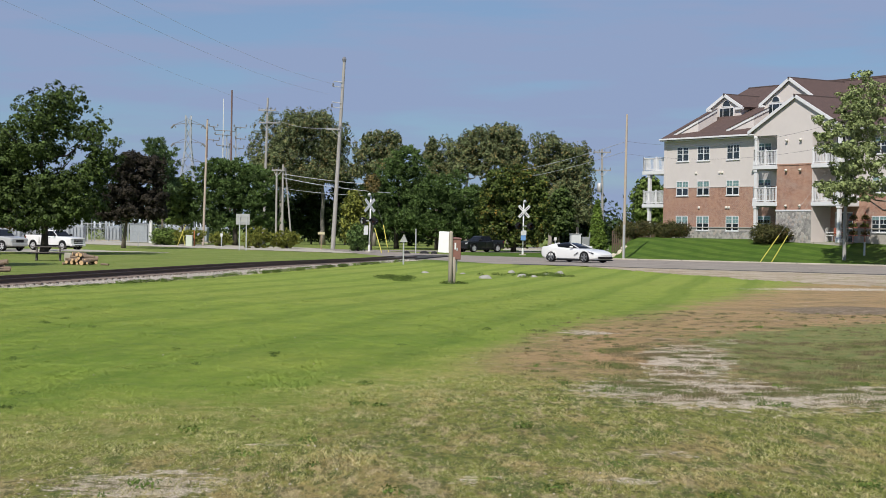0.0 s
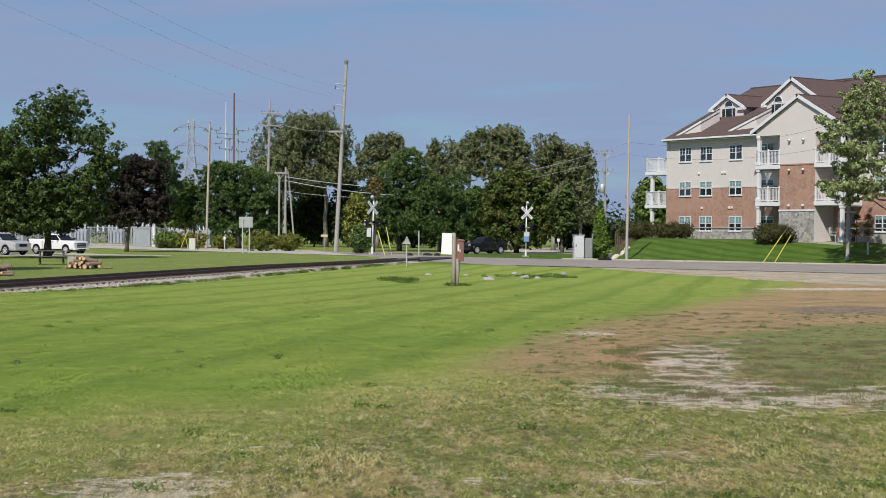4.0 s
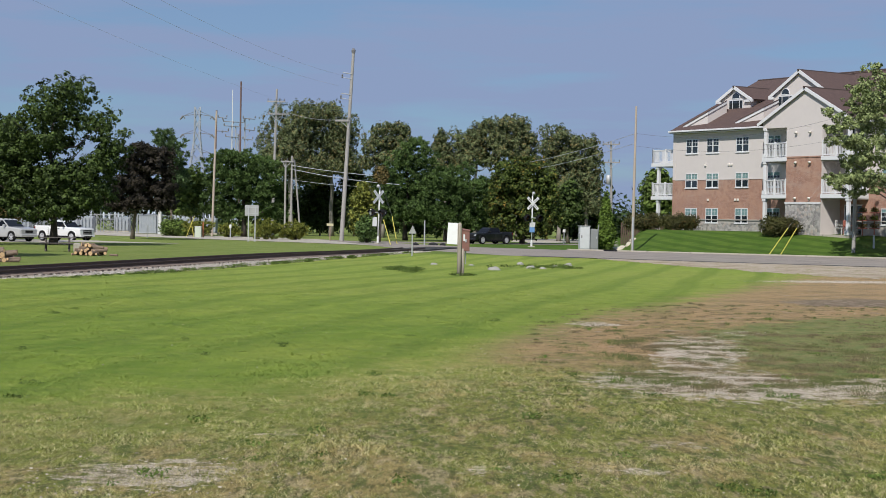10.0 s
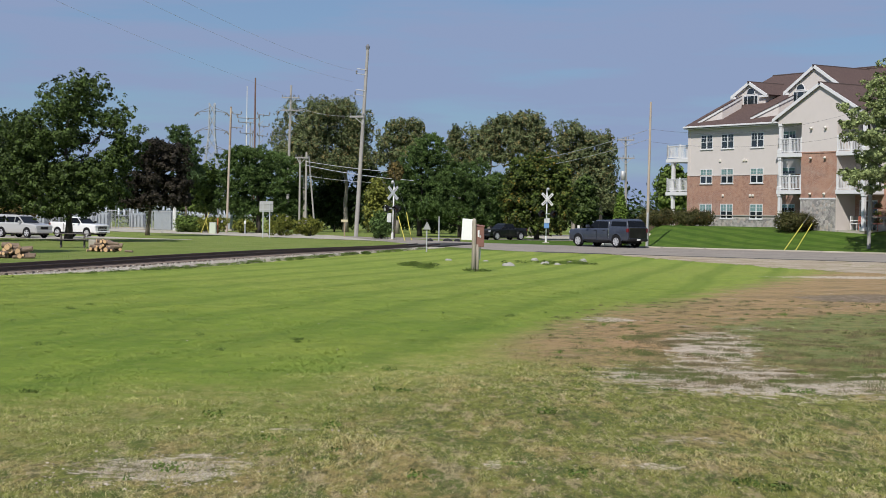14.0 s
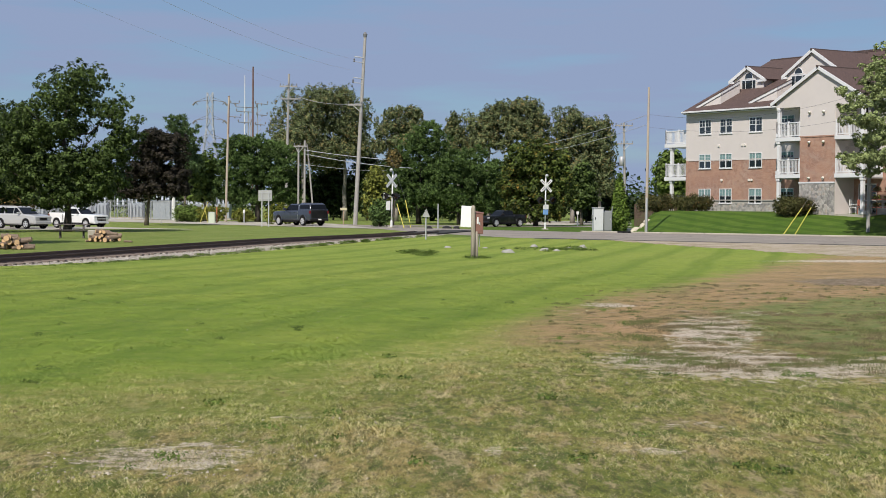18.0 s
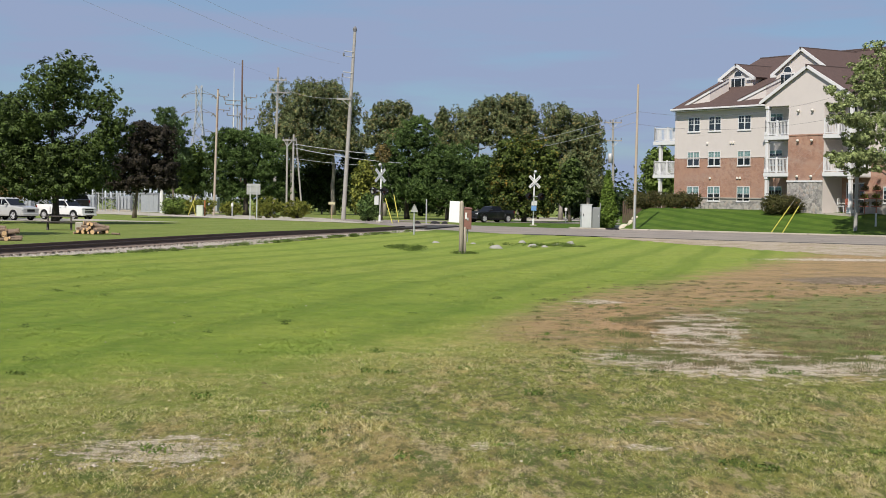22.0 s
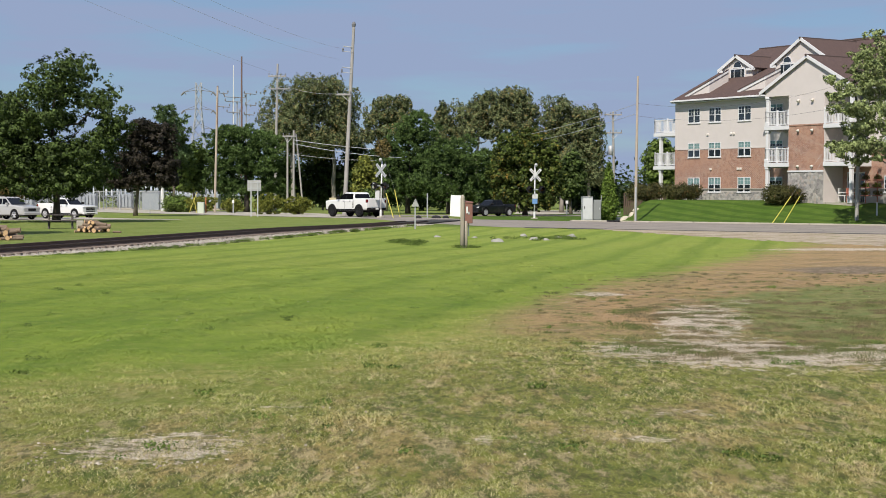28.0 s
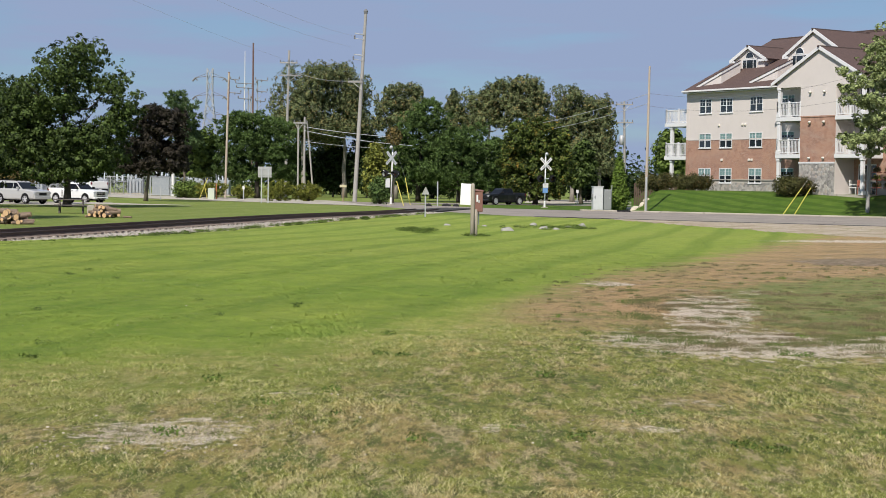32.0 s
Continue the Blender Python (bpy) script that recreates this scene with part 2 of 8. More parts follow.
def strip(near, far, lift, cuts=10, ragged=0.0):
    """A paved sheet between two edges; its near edge may be ragged."""
    s = Shape()
    rows = []
    for (a, b), (c, d) in zip(zip(near, near[1:]), zip(far, far[1:])):
        for i in range(cuts):
            t = i / cuts
            rows.append((Vector(a).lerp(Vector(b), t), Vector(c).lerp(Vector(d), t)))
    rows.append((Vector(near[-1]), Vector(far[-1])))
    w = 6
    p = []
    for a, b in rows:
        for j in range(w + 1):
            q = a.lerp(b, j / w)
            if ragged and j == 0:
                q = q + (a - b).normalized() * ragged * (noise.noise(Vector((q.x * 0.9, q.y * 0.9, 1))) + 0.6 * noise.noise(Vector((q.x * 2.7, q.y * 2.7, 5))) + 0.35 * noise.noise(Vector((q.x * 7, q.y * 7, 3))))
            p.append((q.x, q.y, min(lift, float(ground_height(np.array(q.x), np.array(q.y))) + 0.004) if ragged and j == 0 else lift))
    f = [(i * (w + 1) + j, i * (w + 1) + j + 1, (i + 1) * (w + 1) + j + 1, (i + 1) * (w + 1) + j) for i in range(len(rows) - 1) for j in range(w)]
    return s.add(p, [tuple(reversed(q)) for q in f])


def bumps(x, y):
    """Small unevenness of the near lawn, none by the road."""
    n = np.array([noise.fractal(Vector((a * 0.35, b * 0.35, 0)), 1.0, 2.0, 3) for a, b in zip(np.ravel(x), np.ravel(y))]).reshape(np.shape(x))
    return 0.05 * n * (1 - step(y, 34, 52)) * (1 - step(np.abs(x), 18, 25))


def oval(k, x, y, rx, ry, turn=0.0, where=None):
    """Distance from a place, 1 at the rim of an oval on the ground."""
    m = k.n.new("ShaderNodeMapping")
    m.vector_type = "TEXTURE"
    m.inputs["Location"].default_value = (x, y, 0)
    m.inputs["Rotation"].default_value = (0, 0, radians(turn))
    m.inputs["Scale"].default_value = (rx, ry, 1e6)
    k.l.new(where or k.place, m.inputs[0])
    v = k.n.new("ShaderNodeVectorMath")
    v.operation = "LENGTH"
    k.l.new(m.outputs[0], v.inputs[0])
    return v.outputs["Value"]


# bare places: x, y, half sizes, turn, share of stones
BARE = [(2.75, 16.8, 1.35, 1.75, 0, 1.0), (3.2, 21.2, 0.60, 2.9, -8, 0.95), (4.9, 16.4, 2.0, 1.25, 0, 0.97), (2.35, 26.7, 0.7, 0.9, 20, 0.6), (14.0, 57.4, 4.2, 1.7, 20, 0.8), (4.45, 24.6, 0.8, 0.8, 0, 0.45), (-1.85, 10.1, 0.80, 0.9, 0, 0.62), (1.2, 10.5, 0.5, 0.5, 0, 0.24), (1.7, 11.9, 0.7, 0.5, 0, 0.20), (-1.3, 12.1, 0.6, 0.45, 0, 0.28), (0.3, 10.5, 1.0, 0.6, 0, 0.20)]


def dry_share(x, y):
    """How thin and dry the grass is: 0 in the mown lawn, 1 on bare ground."""
    d = np.zeros_like(x)
    for cx, cy, rx, ry, a, share in BARE:
        c, s = math.cos(radians(a)), math.sin(radians(a))
        u, v = (x - cx) * c + (y - cy) * s, -(x - cx) * s + (y - cy) * c
        d = np.maximum(d, share ** 2 * (1 - step(np.hypot(u / rx, v / ry), 0.75, 1.25)))
    return d


def ground_material(blades=False):
    """Turf and bare ground; for blades of grass, the same turf colours with a tint from blade to blade."""
    k = Nodes("grass_blades" if blades else "lawn_and_bare_ground")
    x, y = k.axis("X"), k.axis("Y")
    warp = k.noise(0.8, 5, 0.65)
    warp_fine = k.noise(3.5, 5, 0.7)
    fine = k.noise(24, 5, 0.75)
    grain = k.noise(85, 3, 0.7)
    blade = k.noise(16, 4, 0.7, stretch=(1, 0.5, 1))
    # the mown lawn
    lush = k.mix(k.ramp(k.noise(0.35, 4), 0.35, 0.65), (0.172, 0.266, 0.031), (0.236, 0.328, 0.042))
    lush = k.mix(k.math("MULTIPLY", k.ramp(k.noise(0.09, 3), 0.42, 0.66), 0.40), lush, (0.323, 0.330, 0.074))
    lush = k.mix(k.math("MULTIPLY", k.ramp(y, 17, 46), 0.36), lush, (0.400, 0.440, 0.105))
    way = k.math("ADD", k.math("MULTIPLY", x, 0.982), k.math("MULTIPLY", y, -0.19))
    way = k.math("ADD", way, k.math("MULTIPLY", k.noise(0.05, 2), 1.8))
    row = k.math("SINE", k.math("MULTIPLY", way, 3.0))
    lush = k.mix(k.math("MULTIPLY", k.ramp(row, 0.15, 0.98), 0.50), lush, (0.115, 0.196, 0.023))
    lush = k.mix(k.math("MULTIPLY", k.ramp(k.math("SINE", k.math("MULTIPLY", way, 11.0)), 0.0, 1.0), 0.16), lush, (0.334, 0.396, 0.074))
    lush = k.mix(k.math("MULTIPLY", k.ramp(k.noise(1.1, 6, 0.75, stretch=(1, 0.35, 1)), 0.50, 0.68), 0.22), lush, (0.127, 0.198, 0.029))
    lush = k.mix(k.math("MULTIPLY", k.ramp(warp_fine, 0.54, 0.66), 0.35), lush, (0.334, 0.341, 0.093))
    lush = k.mix(k.math("MULTIPLY", k.ramp(blade, 0.5, 0.70), 0.45), lush, (0.098, 0.164, 0.023))
    lush = k.mix(k.math("MULTIPLY", k.ramp(k.noise(1.5, 7, 0.85), 0.47, 0.60), 0.45), lush, (0.110, 0.175, 0.026))
    lush = k.mix(k.math("MULTIPLY", k.ramp(k.noise(2.2, 6, 0.85), 0.52, 0.66), 0.38), lush, (0.330, 0.370, 0.085))
    lush = k.mix(0.05, lush, (0.190, 0.275, 0.125))
    # thin mixed grass in front
    thin = k.mix(k.ramp(k.noise(1.6, 6, 0.75, stretch=(1, 0.4, 1)), 0.47, 0.62), (0.275, 0.302, 0.060), (0.485, 0.368, 0.148))
    thin = k.mix(k.math("MULTIPLY", k.ramp(k.noise(3.4, 6, 0.8, stretch=(1, 0.3, 1)), 0.50, 0.60), 0.80), thin, (0.123, 0.179, 0.040))
    thin = k.mix(k.math("MULTIPLY", k.ramp(k.noise(6.5, 6, 0.8, stretch=(1, 0.3, 1)), 0.52, 0.60), 0.72), thin, (0.640, 0.500, 0.300))
    thin = k.mix(k.math("MULTIPLY", k.ramp(k.noise(15, 5, 0.8, stretch=(1, 0.3, 1)), 0.50, 0.57), 0.68), thin, (0.085, 0.088, 0.032))
    # where the mown green begins
    rim = k.math("MAXIMUM", k.math("ADD", k.math("MULTIPLY", x, 3.15), 20.9), k.math("ADD", k.math("MULTIPLY", x, 1.1), 18.0))
    wander = k.math("SUBTRACT", k.math("ADD", k.math("ADD", k.math("MULTIPLY", warp, 0.45), k.math("MULTIPLY", warp_fine, 0.35)), k.math("MULTIPLY", k.noise(13, 5, 0.8), 0.30)), 0.55)
    depth = k.math("DIVIDE", k.math("SUBTRACT", y, rim), k.math("ADD", k.math("MULTIPLY", y, 0.07), 0.6))
    green = k.ramp(k.math("ADD", depth, k.math("MULTIPLY", wander, 7.0)), -1.0, 0.7)
    # scorched brown turf behind the thin strip
    brown = k.mix(k.ramp(k.noise(1.1, 5, 0.7), 0.35, 0.7), (0.510, 0.330, 0.185), (0.400, 0.270, 0.142))
    brown = k.mix(k.math("MULTIPLY", k.ramp(k.noise(7, 6, 0.85), 0.48, 0.60), 0.55), brown, (0.130, 0.098, 0.060))
    brown = k.mix(k.math("MULTIPLY", k.ramp(k.noise(2.3, 5, 0.8), 0.57, 0.67), 0.5), brown, (0.588, 0.475, 0.418))
    brown = k.mix(k.math("MULTIPLY", k.ramp(k.noise(1.9, 6, 0.75), 0.50, 0.64), k.math("SUBTRACT", 0.75, k.math("MULTIPLY", k.ramp(y, 24, 40), 0.5))), brown, (0.183, 0.213, 0.057))
    olive = k.mix(k.ramp(k.noise(2.4, 6, 0.8), 0.42, 0.60), (0.245, 0.330, 0.050), (0.430, 0.430, 0.115))
    thin = k.mix(k.math("MULTIPLY", k.ramp(k.math("ADD", k.math("DIVIDE", k.math("SUBTRACT", y, rim), k.math("ADD", k.math("MULTIPLY", y, 0.07), 0.6)), k.math("MULTIPLY", wander, 9.0)), -4.6, -0.4), 0.85), thin, olive)
    brown = k.mix(k.math("MULTIPLY", k.ramp(k.noise(0.6, 7, 0.85), 0.48, 0.60), 0.55), brown, (0.185, 0.150, 0.092))
    scorch = k.math("MULTIPLY", k.ramp(k.math("ADD", y, k.math("MULTIPLY", wander, 9.0)), 17.2, 20.0), k.ramp(k.math("ADD", x, k.math("MULTIPLY", wander, 5.0)), -0.2, 1.4))
    col = k.mix(k.math("MULTIPLY", scorch, 0.95), thin, brown)
    # grey-green turf that has grown back
    back = k.math("SUBTRACT", 1.0, k.ramp(k.math("ADD", oval(k, 6.6, 24.4, 3.0, 7.0, -20), k.math("MULTIPLY", wander, 2.4)), 0.80, 1.0))
    regrown = k.mix(k.ramp(warp_fine, 0.42, 0.58), (0.160, 0.212, 0.072), (0.275, 0.262, 0.110))
    regrown = k.mix(k.math("MULTIPLY", k.ramp(k.noise(7, 5, 0.8), 0.5, 0.62), 0.5), regrown, (0.103, 0.116, 0.042))
    col = k.mix(k.math("MULTIPLY", back, 0.9), col, regrown)
    dark = k.math("SUBTRACT", 1.0, k.ramp(k.math("ADD", oval(k, 9.4, 37.8, 2.0, 2.6, -25), k.math("MULTIPLY", wander, 3.0)), 0.6, 1.0))
    col = k.mix(k.math("MULTIPLY", dark, 0.75), col, k.mix(k.ramp(k.noise(4.5, 5, 0.8), 0.46, 0.6), (0.135, 0.115, 0.095), (0.34, 0.27, 0.22)))
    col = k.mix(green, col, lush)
    # bare gravel
    grit = k.mix(k.ramp(k.cells(45), 0.2, 0.7), (0.80, 0.70, 0.58), (0.52, 0.44, 0.35))
    grit = k.mix(k.math("MULTIPLY", k.ramp(k.noise(13, 6, 0.85, stretch=(1, 0.4, 1)), 0.50, 0.58), 0.55), grit, (0.25, 0.20, 0.14))
    grit = k.mix(k.math("MULTIPLY", k.ramp(k.noise(2.2, 5, 0.7), 0.47, 0.7), 0.5), grit, (0.47, 0.37, 0.25))
    grit = k.mix(k.math("MULTIPLY", k.ramp(k.noise(3.2, 6, 0.8), 0.52, 0.58), 0.85), grit, k.mix(k.ramp(fine, 0.4, 0.6), (0.105, 0.110, 0.045), (0.200, 0.165, 0.085)))
    ragged = k.math("MULTIPLY", k.math("SUBTRACT", k.math("ADD", k.math("MULTIPLY", warp_fine, 0.6), k.math("MULTIPLY", k.noise(9, 5, 0.75), 0.4)), 0.50), 3.6)
    bare = None
    for cx, cy, rx, ry, a, share in BARE:
        m = k.math("ADD", k.math("ADD", oval(k, cx, cy, rx, ry, a), ragged), (1.0 - share) * 1.2)
        m = k.math("SUBTRACT", 1.0, k.ramp(m, 0.85, 1.15))
        bare = m if bare is None else k.math("MAXIMUM", bare, m)
    # the far lawns, deeper green, mown in bands
    far = k.mix(k.ramp(k.noise(0.5, 5, 0.7), 0.38, 0.62), (0.052, 0.112, 0.012), (0.082, 0.145, 0.020))
    far_left = k.mix(k.ramp(k.noise(0.4, 5, 0.7), 0.4, 0.6), (0.170, 0.228, 0.052), (0.225, 0.260, 0.074))
    far_left = k.mix(k.math("MULTIPLY", k.ramp(k.noise(3.0, 6, 0.8), 0.46, 0.62), 0.5), far_left, (0.095, 0.135, 0.034))
    band = k.math("SINE", k.math("ADD", k.math("ADD", k.math("MULTIPLY", x, 3.1), k.math("MULTIPLY", y, 1.5)), k.math("MULTIPLY", k.noise(0.12, 2), 6.0)))
    far = k.mix(k.math("MULTIPLY", k.ramp(band, -0.1, 0.6), 0.70), far, (0.030, 0.076, 0.009))
    far = k.mix(k.math("MULTIPLY", k.ramp(k.noise(3.0, 5, 0.8), 0.5, 0.65), 0.45), far, (0.030, 0.062, 0.010))
    far = k.mix(k.math("SUBTRACT", 1.0, k.ramp(x, -6, 4)), far, far_left)
    col = k.mix(k.math("MULTIPLY", k.ramp(y, 92, 100), 0.92), col, far)
    over = k.math("ADD", k.math("ADD", k.math("MULTIPLY", x, 0.984), k.math("MULTIPLY", y, -0.177)), 20.7)
    col = k.mix(k.math("SUBTRACT", 1.0, k.ramp(over, -4.0, -2.0)), col, far_left)
    col = k.mix(k.math("MULTIPLY", k.ramp(grain, 0.35, 0.7), 0.30), col, (0.06, 0.075, 0.02))
    if not blades:
        col = k.mix(k.math("MULTIPLY", bare, 0.94), col, grit)
    if blades:
        r = k.island()
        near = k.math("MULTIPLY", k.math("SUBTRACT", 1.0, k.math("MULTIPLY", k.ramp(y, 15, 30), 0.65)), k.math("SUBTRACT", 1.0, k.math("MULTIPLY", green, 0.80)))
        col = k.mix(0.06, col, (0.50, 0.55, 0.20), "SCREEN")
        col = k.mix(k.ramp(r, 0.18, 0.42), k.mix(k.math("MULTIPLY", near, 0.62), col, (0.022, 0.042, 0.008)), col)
        col = k.mix(k.math("MULTIPLY", k.ramp(r, 0.55, 0.85), k.math("MULTIPLY", near, k.math("SUBTRACT", 0.80, k.math("MULTIPLY", k.math("MAXIMUM", scorch, back), 0.74)))), col, k.mix(green, (0.55, 0.49, 0.27), (0.42, 0.47, 0.13)))
        return k.done(col, 0.75, Specular_IOR_Level=0.15)
    # soil and thatch below the near blades, with the gaps' shade painted in
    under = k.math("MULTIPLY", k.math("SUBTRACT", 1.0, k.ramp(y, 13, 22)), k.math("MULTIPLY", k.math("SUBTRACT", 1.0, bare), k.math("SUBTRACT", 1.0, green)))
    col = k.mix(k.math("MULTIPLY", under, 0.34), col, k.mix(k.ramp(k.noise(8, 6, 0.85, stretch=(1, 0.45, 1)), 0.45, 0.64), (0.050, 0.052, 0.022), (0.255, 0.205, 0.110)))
    k.bump(k.math("ADD", fine, k.math("MULTIPLY", blade, 0.6)), 0.9, 0.06)
    return k.done(col, 0.95, Specular_IOR_Level=0.1)


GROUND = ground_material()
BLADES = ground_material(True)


def ground():
    ys = np.concatenate([np.linspace(-40, 4, 12), np.linspace(5, 60, 111), np.linspace(60.8, 170, 138), np.geomspace(172, 4200, 40)])
    xs = np.concatenate([-np.geomspace(60, 3000, 22)[::-1], np.linspace(-58, 58, 146), np.geomspace(60, 3000, 22)])
    gx, gy = np.meshgrid(xs, ys)
    gz = ground_height(gx, gy)
    gz = gz + bumps(gx, gy)
    pts = np.stack([gx.ravel(), gy.ravel(), gz.ravel()], 1)
    w = len(xs)
    a = (np.arange(len(ys) - 1)[:, None] * w + np.arange(w - 1)[None]).ravel()
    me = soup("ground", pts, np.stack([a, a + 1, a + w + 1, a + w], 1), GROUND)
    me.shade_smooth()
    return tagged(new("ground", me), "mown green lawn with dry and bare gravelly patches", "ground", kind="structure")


ground()


def paved(name, light, dark, grit=40):
    k = Nodes(name)
    a, b = k.noise(0.5, 4, 0.6), k.noise(grit, 3, 0.7)
    col = k.mix(k.ramp(a, 0.35, 0.65), light, dark)
    col = k.mix(k.math("MULTIPLY", k.ramp(b, 0.4, 0.75), 0.4), col, tuple(c * 0.55 for c in dark))
    crack = k.cells(0.16, feature="DISTANCE_TO_EDGE", where=k.place)
    col = k.mix(k.math("MULTIPLY", k.math("SUBTRACT", 1.0, k.ramp(crack, 0.0, 0.012)), 0.55), col, (0.05, 0.05, 0.05))
    k.bump(b, 0.3, 0.01)
    return k.done(col, 0.9, Specular_IOR_Level=0.2)


ASPHALT = paved("weathered_asphalt", (0.285, 0.252, 0.220), (0.222, 0.196, 0.172))
CONCRETE = paved("pale_concrete", (0.43, 0.395, 0.335), (0.35, 0.32, 0.265))
SEAL = paved("black_road_seal", (0.07, 0.068, 0.065), (0.05, 0.05, 0.05))


def shoulder_material():
    k = Nodes("gravel_shoulder")
    col = k.mix(k.ramp(k.cells(16), 0.2, 0.7), (0.46, 0.40, 0.32), (0.33, 0.28, 0.215))
    col = k.mix(k.math("MULTIPLY", k.ramp(k.noise(0.5, 5, 0.7), 0.42, 0.65), 0.7), col, (0.235, 0.175, 0.115))
    col = k.mix(k.math("MULTIPLY", k.ramp(k.noise(1.1, 6, 0.8), 0.52, 0.60), 0.85), col, k.mix(k.noise(0.3, 2), (0.150, 0.185, 0.045), (0.27, 0.20, 0.10)))
    k.bump(k.noise(14, 4, 0.7), 0.6, 0.04)
    return k.done(col, 0.95, Specular_IOR_Level=0.1)


SHOULDER = shoulder_material()

solid("road", strip(ROAD_NEAR[5:], ROAD_FAR[5:], 0.028), CONCRETE, "pale concrete road beyond the rail crossing", "road", kind="structure")
solid("road", strip(ROAD_NEAR[:6], ROAD_FAR[:6], 0.03, 40, 0.35), ASPHALT, "weathered grey asphalt road over the rail crossing", "road", kind="structure")
solid("road_shoulder", strip([(60, 36), (22.5, 57.0), (15.0, 63.5), (12.1, 72.5), (10.0, 80.5), (8.0, 90.4)], [(62, 51.0), (21.8, 80.3), (16.5, 84.2), (13.5, 86.4), (10.6, 88.5), (8.2, 90.8)], 0.022, 220, 2.2), SHOULDER, "pale gravel shoulder along the road", "shoulder", kind="structure")


solid("road_edge_seal", strip([(61.6, 50.2), (21.5, 79.9), (10.3, 88.2), (4.0, 94.0)], [(62.1, 51.3), (22.1, 80.8), (10.8, 89.0), (4.3, 94.4)], 0.034, 60, 0.5), SEAL, "cracked dark tar along the road edge", "road", kind="structure")


solid("side_road", strip([(7.4, 158.5), (9.6, 163), (13.8, 168.5), (20, 174)], [(8.4, 203), (10.6, 205.5), (17.5, 213), (24, 219)], 0.03, 6), CONCRETE, "pale concrete side road beyond the trees", "road", kind="structure")

KERB_STONE = paved("kerb_concrete", (0.42, 0.385, 0.32), (0.33, 0.30, 0.245))


def kerb(points, name="kerb"):
    """A concrete kerb with a rounded top edge, along the given points."""
    s = Shape()
    rings = []
    for i, p in enumerate(points):
        a, b = Vector(points[max(i - 1, 0)]), Vector(points[min(i + 1, len(points) - 1)])
        way = (b - a).normalized()
        out = Vector((way.y, -way.x))
        rings.append([(p[0] + out.x * d, p[1] + out.y * d, z) for d, z in ((0, -0.1), (0, 0.09), (0.03, 0.12), (0.13, 0.12), (0.16, 0.09), (0.16, -0.1))])
    s.loft(rings)
    return solid(name, s, KERB_STONE, "pale concrete kerb along the far side of the road", "kerb", kind="structure")


def along(points, step_length):
    out = []
    for a, b in zip(points, points[1:]):
        n = max(1, round((Vector(b) - Vector(a)).length / step_length))
        out += [tuple(Vector(a).lerp(Vector(b), i / n)) for i in range(n)]
    return out + [points[-1]]


kerb(along(ROAD_FAR[:3], 4))
# ---- railway ----
TRACK = Vector((-12.7, 46.3, 0)), Vector((0.177, 0.984, 0)).normalized(), Vector((0.984, -0.177, 0)).normalized()
RAIL_STEEL = painted("rusty_rail_steel", (0.105, 0.070, 0.055), 0.7, 0.2, 0.4, 6)
TIE_WOOD = timber("tarred_tie_wood", (0.175, 0.135, 0.110), (0.085, 0.066, 0.055), "x")


def ballast_material():
    k = Nodes("crushed_stone")
    c = k.cells(13, out="Distance")
    col = k.mix(k.each(), (0.62, 0.57, 0.50), (0.44, 0.40, 0.35))
    col = k.mix(k.ramp(k.island(), 0.0, 1.0), (0.58, 0.53, 0.475), (0.42, 0.38, 0.33))
    col = k.mix(k.math("MULTIPLY", k.ramp(k.noise(1.2, 4), 0.4, 0.7), 0.45), col, (0.36, 0.32, 0.27))
    col = k.mix(k.math("MULTIPLY", k.ramp(c, 0.35, 0.75), 0.5), col, (0.26, 0.23, 0.20))
    k.bump(c, 0.8, 0.05)
    return k.done(col, 0.95)


BALLAST = ballast_material()


def rail_height(s):
    """Height of the ballast along the track: a low bank that runs level into the crossing."""
    return 0.13 - 0.11 * float(step(np.array(s), 25, 55))


